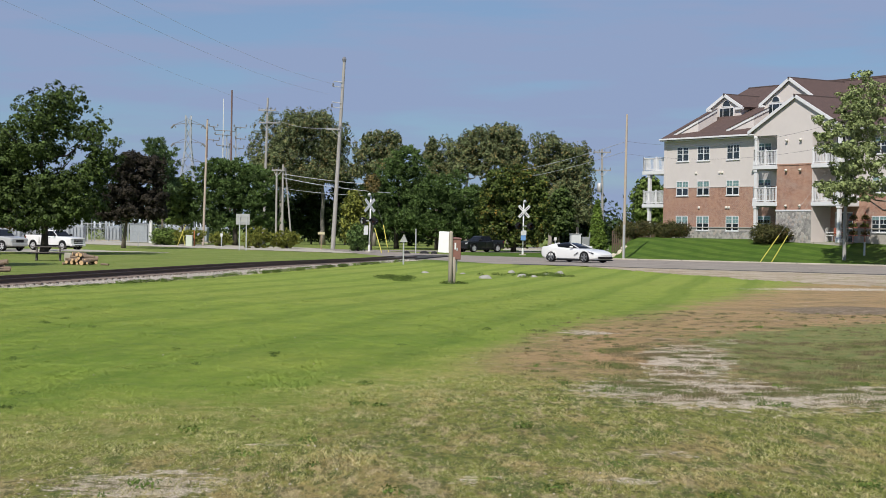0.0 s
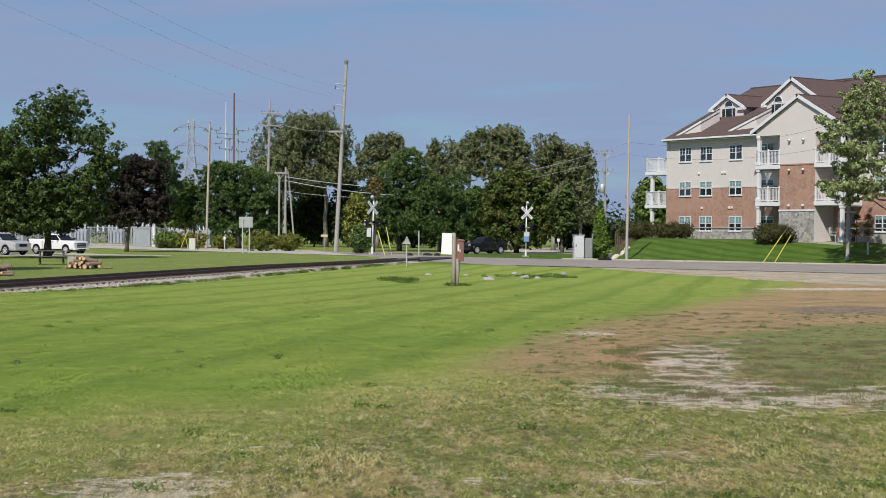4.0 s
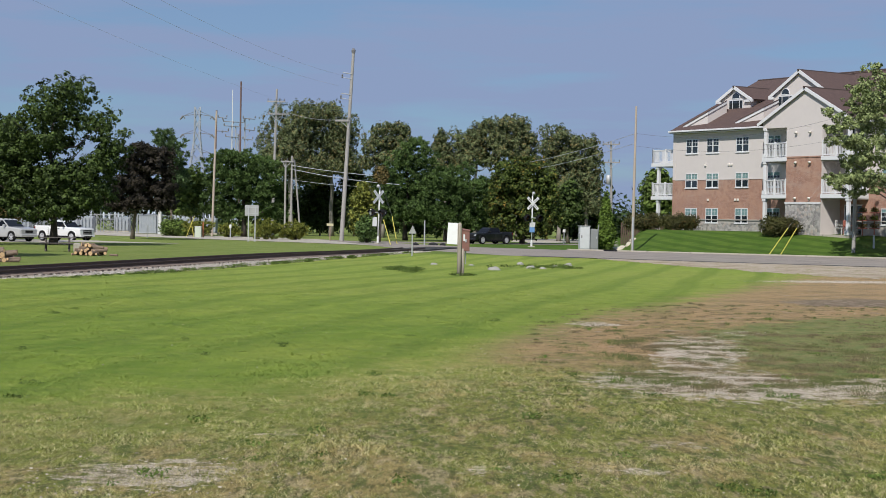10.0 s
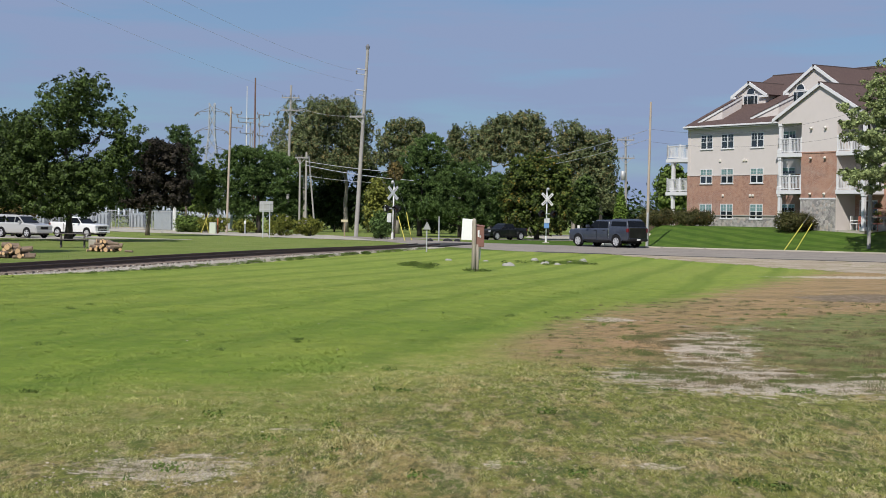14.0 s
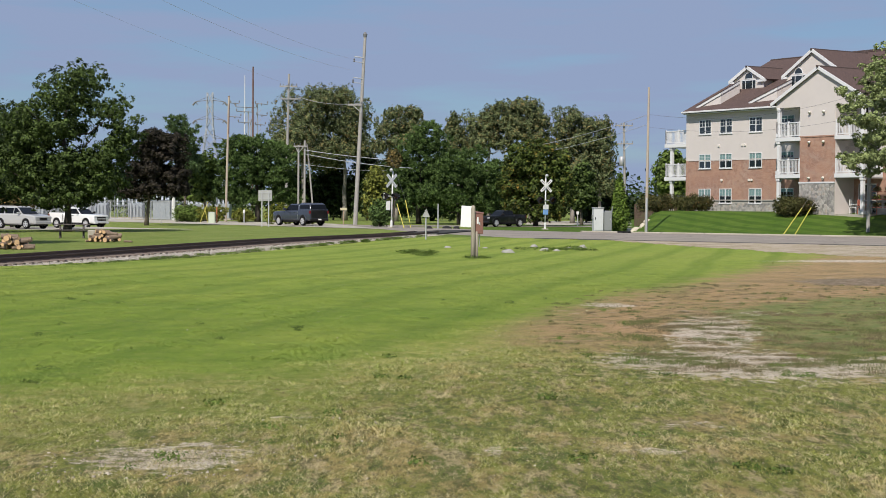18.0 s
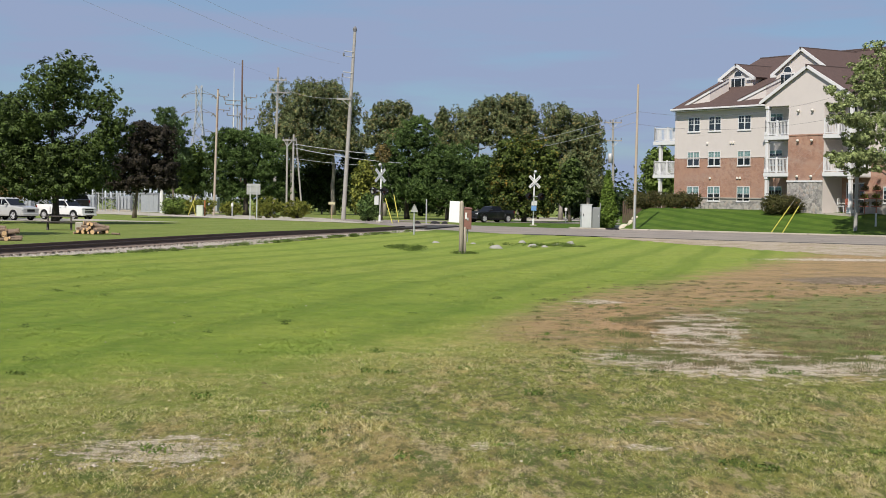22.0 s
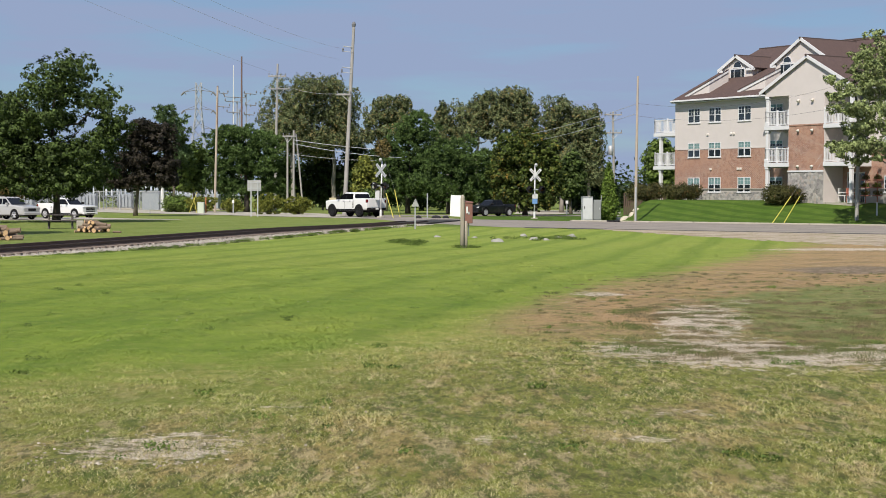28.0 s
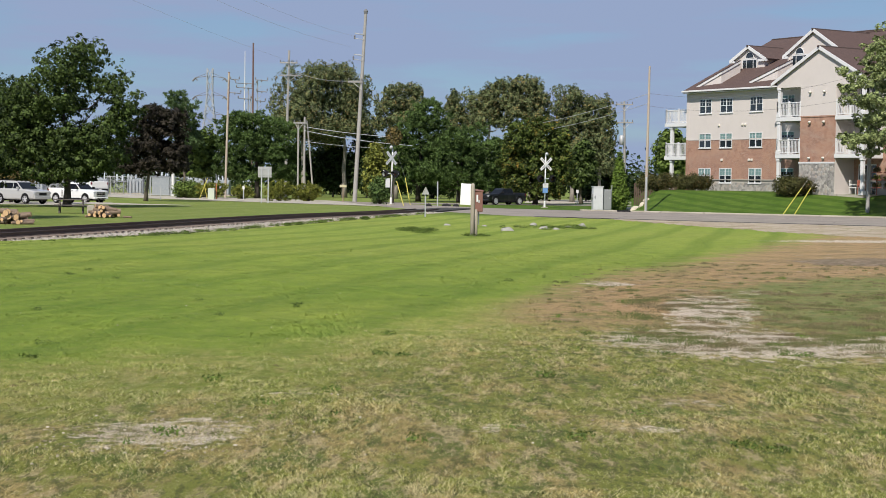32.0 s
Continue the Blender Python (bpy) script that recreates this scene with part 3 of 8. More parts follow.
def railway():
    p0, way, side = TRACK
    # bank of stones
    s = Shape()
    rings = []
    for i in range(-28, 33):
        d = i * 2.0
        top = rail_height(d)
        wob = 0.10 * noise.noise(Vector((d * 0.4, 3, 0)))
        thin = 0.5 * float(step(np.array(d), 5, 45))
        prof = ((1.6 - thin + wob, -0.12), (1.2 - thin + wob, top * 0.25), (0.55 - thin * 0.5, top - 0.03), (0.05, top), (-0.7, top + 0.01), (-1.5, top), (-2.2, top - 0.03), (-3.0, -0.12))
        rings.append([p0 + way * d + side * a + Vector((0, 0, z)) for a, z in prof])
    bank = tagged(new("track_bed", s.loft(rings).mesh("track_bed", BALLAST)), "pale crushed-stone ballast bed of the railway", "ballast", kind="structure")
    # loose stones on its near flank
    rng = np.random.default_rng(5)
    pts, faces = [], []
    cube = np.array([(x, y, z) for z in (-1, 1) for x, y in ((-1, -1), (1, -1), (1, 1), (-1, 1))], float)
    quads = np.array([(3, 2, 1, 0), (4, 5, 6, 7), (0, 1, 5, 4), (1, 2, 6, 5), (2, 3, 7, 6), (3, 0, 4, 7)])
    n = 10000
    for i in range(n):
        d = rng.uniform(-6, 58)
        a = rng.uniform(0.1, 1.65 - 0.5 * float(step(np.array(d), 5, 45))) if i % 4 else rng.uniform(-1.4, 0.1)
        top = rail_height(d)
        z = top if a < 0.5 else top * max(0.0, (1.5 - a) / 1.0)
        c = np.array(p0 + way * d + side * a) + np.array((0, 0, z))
        r = Matrix.Rotation(rng.uniform(0, 6.3), 3, Vector(rng.normal(size=3)).normalized())
        pts.append((cube * rng.uniform(0.009, 0.018, 3) * rng.uniform(0.7, 1.1, (8, 1))) @ np.array(r).T + c)
        faces.append(quads + i * 8)
    tagged(new("ballast_stones", soup("ballast_stones", np.concatenate(pts), np.concatenate(faces), BALLAST)), "loose pale crushed stones along the track", "ballast", kind="stuff")
    # rails
    for name, a in (("rail", 0.0), ("rail", -1.5)):
        root = thing(name, (0, 0, 0), "rusty dark steel rail on wooden ties", "rail", "rails of the track")
        sh = Shape()
        rings = []
        for i in range(-28, 32):
            d = i * 2.0
            z = rail_height(d) + 0.035
            prof = ((-0.065, 0), (0.065, 0), (0.065, 0.012), (0.010, 0.03), (0.010, 0.095), (0.033, 0.103), (0.033, 0.128), (-0.033, 0.128), (-0.033, 0.103), (-0.010, 0.095), (-0.010, 0.03), (-0.065, 0.012))
            rings.append([p0 + way * d + side * (a + x) + Vector((0, 0, z + h)) for x, h in prof])
        part("rail_profile", sh.loft(rings), RAIL_STEEL, root)
    # ties
    tie = Shape().box(-1.3, 1.3, -0.11, 0.11, -0.12, 0.035, bevel=0.012).mesh("tie", TIE_WOOD)
    for i in range(100):
        d = -8 + i * 0.56
        m = Matrix.Translation(p0 + way * d + side * -0.75 + Vector((0, 0, rail_height(d)))) @ Matrix.Rotation(math.atan2(side.y, side.x), 4, "Z")
        ob = new("tie", tie)
        ob.parent = bank
        ob.matrix_basis = m


railway()

# ---- apartment house ----
HOUSE = Vector((18.3, 135.0, 1.52))
HU, HN = Vector((0.559, -0.829, 0)).normalized(), Vector((-0.829, -0.559, 0)).normalized()
HOUSE_M = Matrix(((HU.x, -HN.x, 0, HOUSE.x), (HU.y, -HN.y, 0, HOUSE.y), (0, 0, 1, HOUSE.z), (0, 0, 0, 1)))  # x along the front, y into the house


def brick_material():
    k = Nodes("red_brick")
    b = k.n.new("ShaderNodeTexBrick")
    b.inputs["Scale"].default_value = 1.0
    b.inputs["Brick Width"].default_value, b.inputs["Row Height"].default_value, b.inputs["Mortar Size"].default_value = 0.22, 0.078, 0.008
    b.inputs["Color1"].default_value, b.inputs["Color2"].default_value, b.inputs["Mortar"].default_value = (0.250, 0.118, 0.082, 1), (0.345, 0.185, 0.130, 1), (0.40, 0.34, 0.29, 1)
    m = k.n.new("ShaderNodeMapping")
    m.inputs["Rotation"].default_value = (radians(90), 0, 0)
    k.l.new(k.local(), m.inputs[0])
    k.l.new(m.outputs[0], b.inputs["Vector"])
    col = k.mix(k.math("MULTIPLY", k.ramp(k.noise(0.8, 4, where=k.local()), 0.35, 0.62), 0.55), b.outputs["Color"], (0.40, 0.235, 0.160))
    col = k.mix(k.math("MULTIPLY", k.ramp(k.noise(2.6, 5, 0.75, where=k.local()), 0.48, 0.62), 0.5), col, (0.190, 0.100, 0.075))
    col = k.mix(k.math("MULTIPLY", k.ramp(k.noise(5.5, 5, 0.8, where=k.local()), 0.54, 0.64), 0.45), col, (0.42, 0.30, 0.235))
    k.bump(b.outputs["Fac"], -0.3, 0.01)
    return k.done(col, 0.9)


BRICK = brick_material()
STUCCO = painted("beige_siding", (0.565, 0.518, 0.495), 0.85, 0, 0.10, 1.2)
TRIM = painted("white_trim", (0.63, 0.63, 0.64), 0.55, 0, 0.08, 2)
# darker siding colour with the shade of porches and window recesses put in
SHADE_WALL = painted("shaded_wall", (0.30, 0.27, 0.24), 0.85, 0, 0.12, 1.5)
PANE = glass("window_glass", (0.018, 0.026, 0.032), 0.05)
BLIND = painted("pale_blind", (0.15, 0.25, 0.25), 0.7, 0, 0.08, 4)
STONE_MORTAR = painted("stone_mortar", (0.36, 0.335, 0.30), 0.95, 0, 0.2, 4)
VENT = painted("vent_cover", (0.66, 0.62, 0.56), 0.6)


def shingle_material():
    k = Nodes("brown_shingles")
    row = k.n.new("ShaderNodeTexBrick")
    row.inputs["Scale"].default_value = 1.0
    row.inputs["Brick Width"].default_value, row.inputs["Row Height"].default_value, row.inputs["Mortar Size"].default_value = 0.33, 0.14, 0.012
    row.inputs["Color1"].default_value, row.inputs["Color2"].default_value, row.inputs["Mortar"].default_value = (0.075, 0.046, 0.040, 1), (0.100, 0.062, 0.053, 1), (0.045, 0.028, 0.025, 1)
    k.l.new(k.local(), row.inputs["Vector"])
    col = k.mix(k.math("MULTIPLY", k.noise(0.7, 4, where=k.local()), 0.5), row.outputs["Color"], (0.085, 0.053, 0.046))
    k.bump(row.outputs["Fac"], -0.4, 0.02)
    return k.done(col, 0.92)


SHINGLE = shingle_material()
RIDGE = painted("dark_ridge_shingle", (0.055, 0.038, 0.034), 0.95)


def wall_stone_material():
    k = Nodes("rough_fieldstone")
    t = k.each()
    col = k.mix(k.ramp(t, 0.0, 1.0), (0.20, 0.195, 0.19), (0.46, 0.44, 0.41))
    col = k.mix(k.math("MULTIPLY", k.ramp(t, 0.86, 0.9), 0.45), col, (0.34, 0.25, 0.19))
    col = k.mix(k.math("MULTIPLY", k.noise(6, 4, where=k.local()), 0.4), col, (0.28, 0.26, 0.24))
    k.bump(k.noise(9, 4, where=k.local()), 0.6, 0.04)
    return k.done(col, 0.95)


FIELDSTONE = wall_stone_material()


def wall_panel(name, x0, x1, z0, z1, y, thick, material, parent, holes=(), label=""):
    """A wall with openings (x0, x1, z0, z1) that go through it; its face is at y, its body behind."""
    xs = sorted({x0, x1, *[v for h in holes for v in h[:2] if x0 < v < x1]})
    zs = sorted({z0, z1, *[v for h in holes for v in h[2:] if z0 < v < z1]})
    s = Shape()
    for a, b in zip(xs, xs[1:]):
        for c, d in zip(zs, zs[1:]):
            mid = ((a + b) / 2, (c + d) / 2)
            if any(h[0] < mid[0] < h[1] and h[2] < mid[1] < h[3] for h in holes):
                continue
            s.box(a, b, y, y + thick, c, d)
    return part(name, s, material, parent, label)


def house_window(x, z, parent, wide=1.42, high=1.18, y=0.0, twin=True, blind=0.4):
    """A white window of sashes with small top panes, a sill and dark glass."""
    w = part("window", Shape().box(-wide / 2, wide / 2, -0.035, 0.03, -high / 2, -high / 2 + 0.06).box(-wide / 2, wide / 2, -0.035, 0.03, high / 2 - 0.06, high / 2)
             .box(-wide / 2, -wide / 2 + 0.05, -0.03, 0.03, -high / 2 + 0.06, high / 2 - 0.06).box(wide / 2 - 0.05, wide / 2, -0.03, 0.03, -high / 2 + 0.06, high / 2 - 0.06), TRIM, parent)
    w.location = (x, y, z)
    if twin:
        part("mullion", Shape().box(-0.05, 0.05, -0.03, 0.03, -high / 2 + 0.06, high / 2 - 0.06), TRIM, w)
    sides = ((-wide / 2 + 0.05, -0.05), (0.05, wide / 2 - 0.05)) if twin else ((-wide / 2 + 0.05, wide / 2 - 0.05),)
    for a, b in sides:
        part("sash_bar", Shape().box(a, b, -0.022, 0.02, -0.02, 0.02), TRIM, w)
        part("glazing_bar", Shape().box((a + b) / 2 - 0.006, (a + b) / 2 + 0.006, -0.018, 0.012, 0.03, high / 2 - 0.06), TRIM, w)
        part("glazing_bar", Shape().box(a, b, -0.017, 0.012, high * 0.26 - 0.006, high * 0.26 + 0.006), TRIM, w)
    part("sill", Shape().box(-wide / 2 - 0.05, wide / 2 + 0.05, -0.07, 0.02, -high / 2 - 0.06, -high / 2 - 0.004), TRIM, w)
    for a, b in sides:
        part("pane", Shape().box(a, b, 0.0, 0.008, -high / 2 + 0.06, high / 2 - 0.06), PANE, w)
        if blind > 0:
            part("blind", Shape().box(a, b, -0.006, -0.001, high / 2 - 0.06 - blind * high, high / 2 - 0.06), BLIND, w)
    # backing in the shaded wall colour, so the room behind reads dark
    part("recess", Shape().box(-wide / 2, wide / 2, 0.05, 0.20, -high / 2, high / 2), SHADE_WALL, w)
    return w


PICKET = Shape().box(-0.022, 0.022, -0.016, 0.016, 0.14, 1.03).mesh("picket", TRIM)
RAIL_POST = Shape().box(-0.06, 0.06, -0.06, 0.06, 0, 1.18, None, 0.015).mesh("rail_post", TRIM)


def balcony(x0, x1, y0, y1, z, parent, sides="fl", rail=1.1):
    """A deck with a white fascia and a picket railing on the named sides (f front, l and r ends)."""
    deck = part("balcony", Shape().box(x0 - 0.1, x1 + 0.1, y0 - 0.1, y1, z - 0.30, z, bevel=0.01), TRIM, parent, "white balcony deck")
    runs = []
    if "f" in sides:
        runs.append(((x0, y0), (x1, y0)))
    if "l" in sides:
        runs.append(((x0, y0), (x0, y1)))
    if "r" in sides:
        runs.append(((x1, y0), (x1, y1)))
    for (ax, ay), (bx, by) in runs:
        n = Vector((bx - ax, by - ay, 0))
        length = n.length
        m = Matrix.Translation((ax, ay, z)) @ Matrix.Rotation(math.atan2(n.y, n.x), 4, "Z")
        part("handrail", Shape().box(0, length, -0.045, 0.045, rail - 0.07, rail, m, 0.01), TRIM, deck)
        part("bottom_rail", Shape().box(0, length, -0.03, 0.03, 0.08, 0.14, m), TRIM, deck)
        k = max(2, int(length / 0.14))
        for i in range(1, k):
            part("picket", PICKET, TRIM, deck).matrix_basis = m @ Matrix.Translation((length * i / k, 0, 0))
        for t in ((0, length / 2, length) if length > 2.2 else (0, length)):
            part("rail_post", RAIL_POST, TRIM, deck).matrix_basis = m @ Matrix.Translation((t, 0, 0))
    return deck


def column(x, y, z0, z1, parent):
    """A square porch column with a base and a capital."""
    part("porch_column", Shape().box(x - 0.13, x + 0.13, y - 0.13, y + 0.13, z0 + 0.3, z1 - 0.2, bevel=0.02)
         .box(x - 0.2, x + 0.2, y - 0.2, y + 0.2, z0, z0 + 0.3, bevel=0.03).box(x - 0.18, x + 0.18, y - 0.18, y + 0.18, z1 - 0.2, z1, bevel=0.03), TRIM, parent, "white square porch column")


def roof_plane(name, corners, parent, thick=0.16, material=None):
    """One sloping roof surface from its corners, with thickness below."""
    a, b, c = (Vector(p) for p in corners[:3])
    n = (b - a).cross(c - a).normalized()
    if n.z < 0:
        corners = list(reversed(corners))
        n = -n
    k = len(corners)
    pts = [Vector(p) for p in corners] + [Vector(p) - n * thick for p in corners]
    f = [tuple(range(k)), tuple(range(2 * k - 1, k - 1, -1))] + [(i, k + i, k + (i + 1) % k, (i + 1) % k) for i in range(k)]
    # in a space of its own whose x runs along the eave, so that the courses lie level
    ex = (Vector(corners[1]) - Vector(corners[0])).normalized()
    ex = Vector((1, 0, 0)) if abs(ex.x) > 0.5 else Vector((0, 1, 0))
    ey = n.cross(ex).normalized()
    ex = ey.cross(n)
    m = Matrix((ex, ey, n)).transposed().to_4x4()
    m.translation = Vector(corners[0])
    inv = m.inverted()
    ob = part(name, Shape().add([inv @ p for p in pts], f), material or SHINGLE, parent)
    ob.matrix_basis = m
    return ob


def rake(a, b, parent, deep=0.24, out=0.05):
    """A white trim board along a roof edge from a to b."""
    a, b = Vector(a), Vector(b)
    down = Vector((0, 0, -deep))
    o = Vector((0, -out, 0))
    i = Vector((0, 0.03, 0))
    p = [a + o, b + o, b + o + down, a + o + down, a + i, b + i, b + i + down, a + i + down]
    part("rake_board", Shape().add(p, [(0, 3, 2, 1), (4, 5, 6, 7), (0, 1, 5, 4), (2, 3, 7, 6), (0, 4, 7, 3), (1, 2, 6, 5)]), TRIM, parent)


def field_stones(x0, x1, z0, z1, y, wall, seed, rough=0.34):
    """Irregular rough stones laid on a wall, each a piece of its own: cells round scattered seeds."""
    rng = random.Random(seed)
    seeds = []
    nx, nz = max(1, round((x1 - x0) / (rough * 1.25))), max(1, round((z1 - z0) / (rough * 0.85)))
    for j in range(nz):
        for i in range(nx):
            seeds.append((x0 + (i + 0.5 + 0.5 * (j % 2) - 0.25 + rng.uniform(-0.42, 0.42)) * (x1 - x0) / nx, z0 + (j + 0.5 + rng.uniform(-0.4, 0.4)) * (z1 - z0) / nz))
    for sx, sz in seeds:
        poly = [(x0, z0), (x1, z0), (x1, z1), (x0, z1)]
        for qx, qz in seeds:
            dx, dz = qx - sx, qz - sz
            if (dx, dz) == (0, 0) or dx * dx + dz * dz > 9 * rough * rough:
                continue
            lim = (dx * dx + dz * dz) / 2
            cut = []
            for (ax, az), (bx, bz) in zip(poly, poly[1:] + poly[:1]):
                da, db = (ax - sx) * dx + (az - sz) * dz - lim, (bx - sx) * dx + (bz - sz) * dz - lim
                if da <= 0:
                    cut.append((ax, az))
                if da * db < 0:
                    t = da / (da - db)
                    cut.append((ax + (bx - ax) * t, az + (bz - az) * t))
            poly = cut
            if len(poly) < 3:
                break
        if len(poly) < 3:
            continue
        cx, cz = sum(p[0] for p in poly) / len(poly), sum(p[1] for p in poly) / len(poly)
        d = rng.uniform(0.02, 0.05)
        k = len(poly)
        pts = [(cx + (a - cx) * 0.95, y, cz + (b - cz) * 0.95) for a, b in poly] + [(cx + (a - cx) * 0.80, y - d * rng.uniform(0.75, 1.0), cz + (b - cz) * 0.80) for a, b in poly]
        part("stone", Shape().add(pts, [tuple(range(k, 2 * k))] + [(i, (i + 1) % k, k + (i + 1) % k, k + i) for i in range(k)]), FIELDSTONE, wall)


def apartment_house():
    h = thing("apartment_house", HOUSE_M, "three-storey apartment house of beige siding and red brick", "building")
    F2, F3, EAVE = 2.86, 5.62, 8.16  # floor levels and eave above the base
    BX0, BX1, BY = 12.0, 20.7, -2.0  # the gabled bay with its balconies
    L, R = 14.45, 17.95  # its solid middle
    DEEP = 18.0
    rows = (1.27, 4.08, 6.86)
    xs = (1.98, 4.42, 7.78)
    holes = [(x - 0.71, x + 0.71, z - 0.59, z + 0.59) for x in xs for z in rows]
    holes += [(x - 0.71, x + 0.71, z - 0.59, z + 0.59) for x in (11.2, 22.6, 26.0, 30.0, 34.0) for z in rows]
    long_x = 44.0
    low = wall_panel("stone_wall", 0, long_x, -0.3, 0.92, 0.0, 0.3, STONE_MORTAR, h, [q for q in holes if q[2] < 0.92], "rough stone base of the front wall")
    wall_panel("brick_wall", 0, long_x, 0.92, 4.16, 0.0, 0.3, BRICK, h, holes)
    wall_panel("siding_wall", 0, long_x, 4.16, EAVE, 0.0, 0.3, STUCCO, h, holes)
    part("stone_ledge", Shape().box(0, long_x, -0.07, 0.0, 0.90, 0.98), STONE_MORTAR, h)
    part("siding_ledge", Shape().box(-0.02, long_x, -0.03, 0.0, 4.12, 4.20), STUCCO, h)
    # the end wall, the back and the far end
    part("end_wall", Shape().box(-0.28, 0, 0.02, DEEP, -0.3, 4.16), BRICK, h)
    part("end_wall", Shape().box(-0.28, 0, 0.02, DEEP, 4.16, EAVE), STUCCO, h)
    part("corner_trim", Shape().box(-0.3, 0.02, -0.02, 0.02, 4.16, EAVE), STUCCO, h)
    part("corner_trim", Shape().box(-0.3, 0.02, -0.02, 0.02, -0.3, 4.16), BRICK, h)
    part("back_wall", Shape().box(-0.28, long_x, DEEP, DEEP + 0.3, -0.3, EAVE), STUCCO, h)
    part("far_end_wall", Shape().box(long_x, long_x + 0.3, 0, DEEP, -0.3, EAVE), STUCCO, h)
    for x in xs + (11.2, 22.6, 26.0, 30.0, 34.0):
        for i, z in enumerate(rows):
            house_window(x, z, h, blind=(0.42, 0.34, 0.0)[i] if x < 8 else 0.2)
    # vents between the floors
    for z in (2.52, 5.30):
        for x in (4.0, 7.1, 7.4, 10.2, 10.45) if z < 4 else (3.6, 6.3, 6.6, 10.2, 10.5):
            part("wall_vent", Shape().box(x - 0.11, x + 0.11, -0.09, 0.0, z - 0.09, z + 0.09, bevel=0.02), VENT, h)
    # the bay
    bay_low = wall_panel("bay_stone", L, R, -0.3, 2.22, BY, 2.0, STONE_MORTAR, h, label="rough stone base of the bay")
    wall_panel("bay_brick", L, R, 2.22, 5.6, BY, 2.0, BRICK, h)
    wall_panel("bay_siding", L, R, 5.6, EAVE - 0.334, BY, 2.0, STUCCO, h)
    part("bay_side", Shape().box(R + 0.003, R + 0.03, BY + 0.04, 0, -0.06, EAVE - 0.4), STUCCO, h, "beige side wall of the bay")
    part("bay_ledge", Shape().box(L - 0.04, R + 0.04, BY - 0.07, BY, 2.16, 2.28), TRIM, h)
    part("bay_ledge", Shape().box(L - 0.03, R + 0.03, BY - 0.04, BY, 5.56, 5.66), BRICK, h)
    # porch beams and the gable over the balconies
    mid = (BX0 + BX1) / 2
    half = (BX1 - BX0) / 2 + 0.45
    peak = 10.72
    gz = EAVE + 0.02
    slope = (peak - gz) / half
    gable = Shape().slab([(BX0, gz - 0.35), (BX1, gz - 0.35), (BX1, gz + 0.45 * slope - 0.15), (mid, peak - 0.15), (BX0, gz + 0.45 * slope - 0.15)], 0.3, Matrix.Translation((0, BY, 0)))
    part("gable_wall", gable, STUCCO, h)
    for sx in (-1, 1):
        roof_plane("gable_roof", [(mid, BY - 0.16, peak), (mid + sx * half, BY - 0.16, gz), (mid + sx * half, 3.5, gz), (mid, 3.5, peak)], h)
        rake((mid, BY - 0.17, peak + 0.02), (mid + sx * half, BY - 0.17, gz + 0.02), h, 0.26)
    for x0, x1, sd in ((BX0, L, "fl"), (R, BX1, "fr")):
        for z in (F2, F3):
            balcony(x0 + 0.08, x1 - (0.02 if "l" in sd else 0.08), BY + 0.05, -0.02, z, h, sd)
            # ceiling under the deck takes the shaded colour too
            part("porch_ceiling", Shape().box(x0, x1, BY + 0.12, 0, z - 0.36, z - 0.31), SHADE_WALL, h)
        xc = x0 + 0.2 if "l" in sd else x1 - 0.2
        for a, b in ((-0.1, F2 - 0.3), (F2, F3 - 0.3), (F3, gz - 0.35)):
            column(xc, BY + 0.15, a, b, h)
        part("porch_slab", Shape().box(x0, x1, BY, 0, -0.3, -0.06), CONCRETE, h)
        for z in (-0.05, F2 + 0.01, F3 + 0.01):
            door = part("patio_door", Shape().box(x0 + 0.5, x0 + 0.58, -0.05, 0.02, z, z + 2.1).box(x1 - 0.58, x1 - 0.5, -0.05, 0.02, z, z + 2.1).box(x0 + 0.5, x1 - 0.5, -0.05, 0.02, z + 2.1, z + 2.2).box((x0 + x1) / 2 - 0.05, (x0 + x1) / 2 + 0.05, -0.04, 0.01, z, z + 2.1), TRIM, h, "white-framed sliding patio door")
            part("pane", Shape().box(x0 + 0.58, x1 - 0.58, -0.02, -0.01, z + 0.03, z + 2.1), PANE, door)
    # the flood lights on the bay
    for z in (2.62, 5.25, 7.45):
        for x in (15.5, 16.9):
            part("wall_lamp", Shape().turned([(0, 0.05), (0.05, 0.07), (0.12, 0.1), (0.2, 0.11)], (x, BY - 0.02, z), (0.2, -1, -0.5), 10), VENT, h, "small pale wall lamp", True)
    # end balconies on the left
    for z in (F2, F3):
        balcony(-3.5, -0.35, 0.6, 3.4, z, h, "fl")
    for a, b in ((-1.0, F2 - 0.3), (F2, F3 - 0.3)):
        column(-2.9, 0.75, a, b, h)
        column(-2.9, 3.2, a, b, h)
    part("porch_slab", Shape().box(-3.5, -0.3, 0.5, 3.4, -1.4, -0.9), CONCRETE, h)
    # main roof
    ry, rz, x0, x1 = 9.5, 12.95, -0.32, 44.5
    eave = EAVE - 0.02
    roof_plane("main_roof", [(x0, -0.5, eave), (x1, -0.5, eave), (x1, ry, rz), (x0, ry, rz)], h)
    roof_plane("main_roof", [(x0, ry, rz), (x1, ry, rz), (x1, DEEP + 1, eave), (x0, DEEP + 1, eave)], h)
    ends = Shape()
    for x in (-0.26, 44.0):
        ends.add([(x, 0.1, eave), (x, DEEP, eave), (x, ry, rz - 0.25), (x + 0.25, 0.1, eave), (x + 0.25, DEEP, eave), (x + 0.25, ry, rz - 0.25)], [(0, 2, 1), (3, 4, 5), (0, 3, 5, 2), (1, 2, 5, 4), (0, 1, 4, 3)])
    part("end_gable", ends, STUCCO, h)
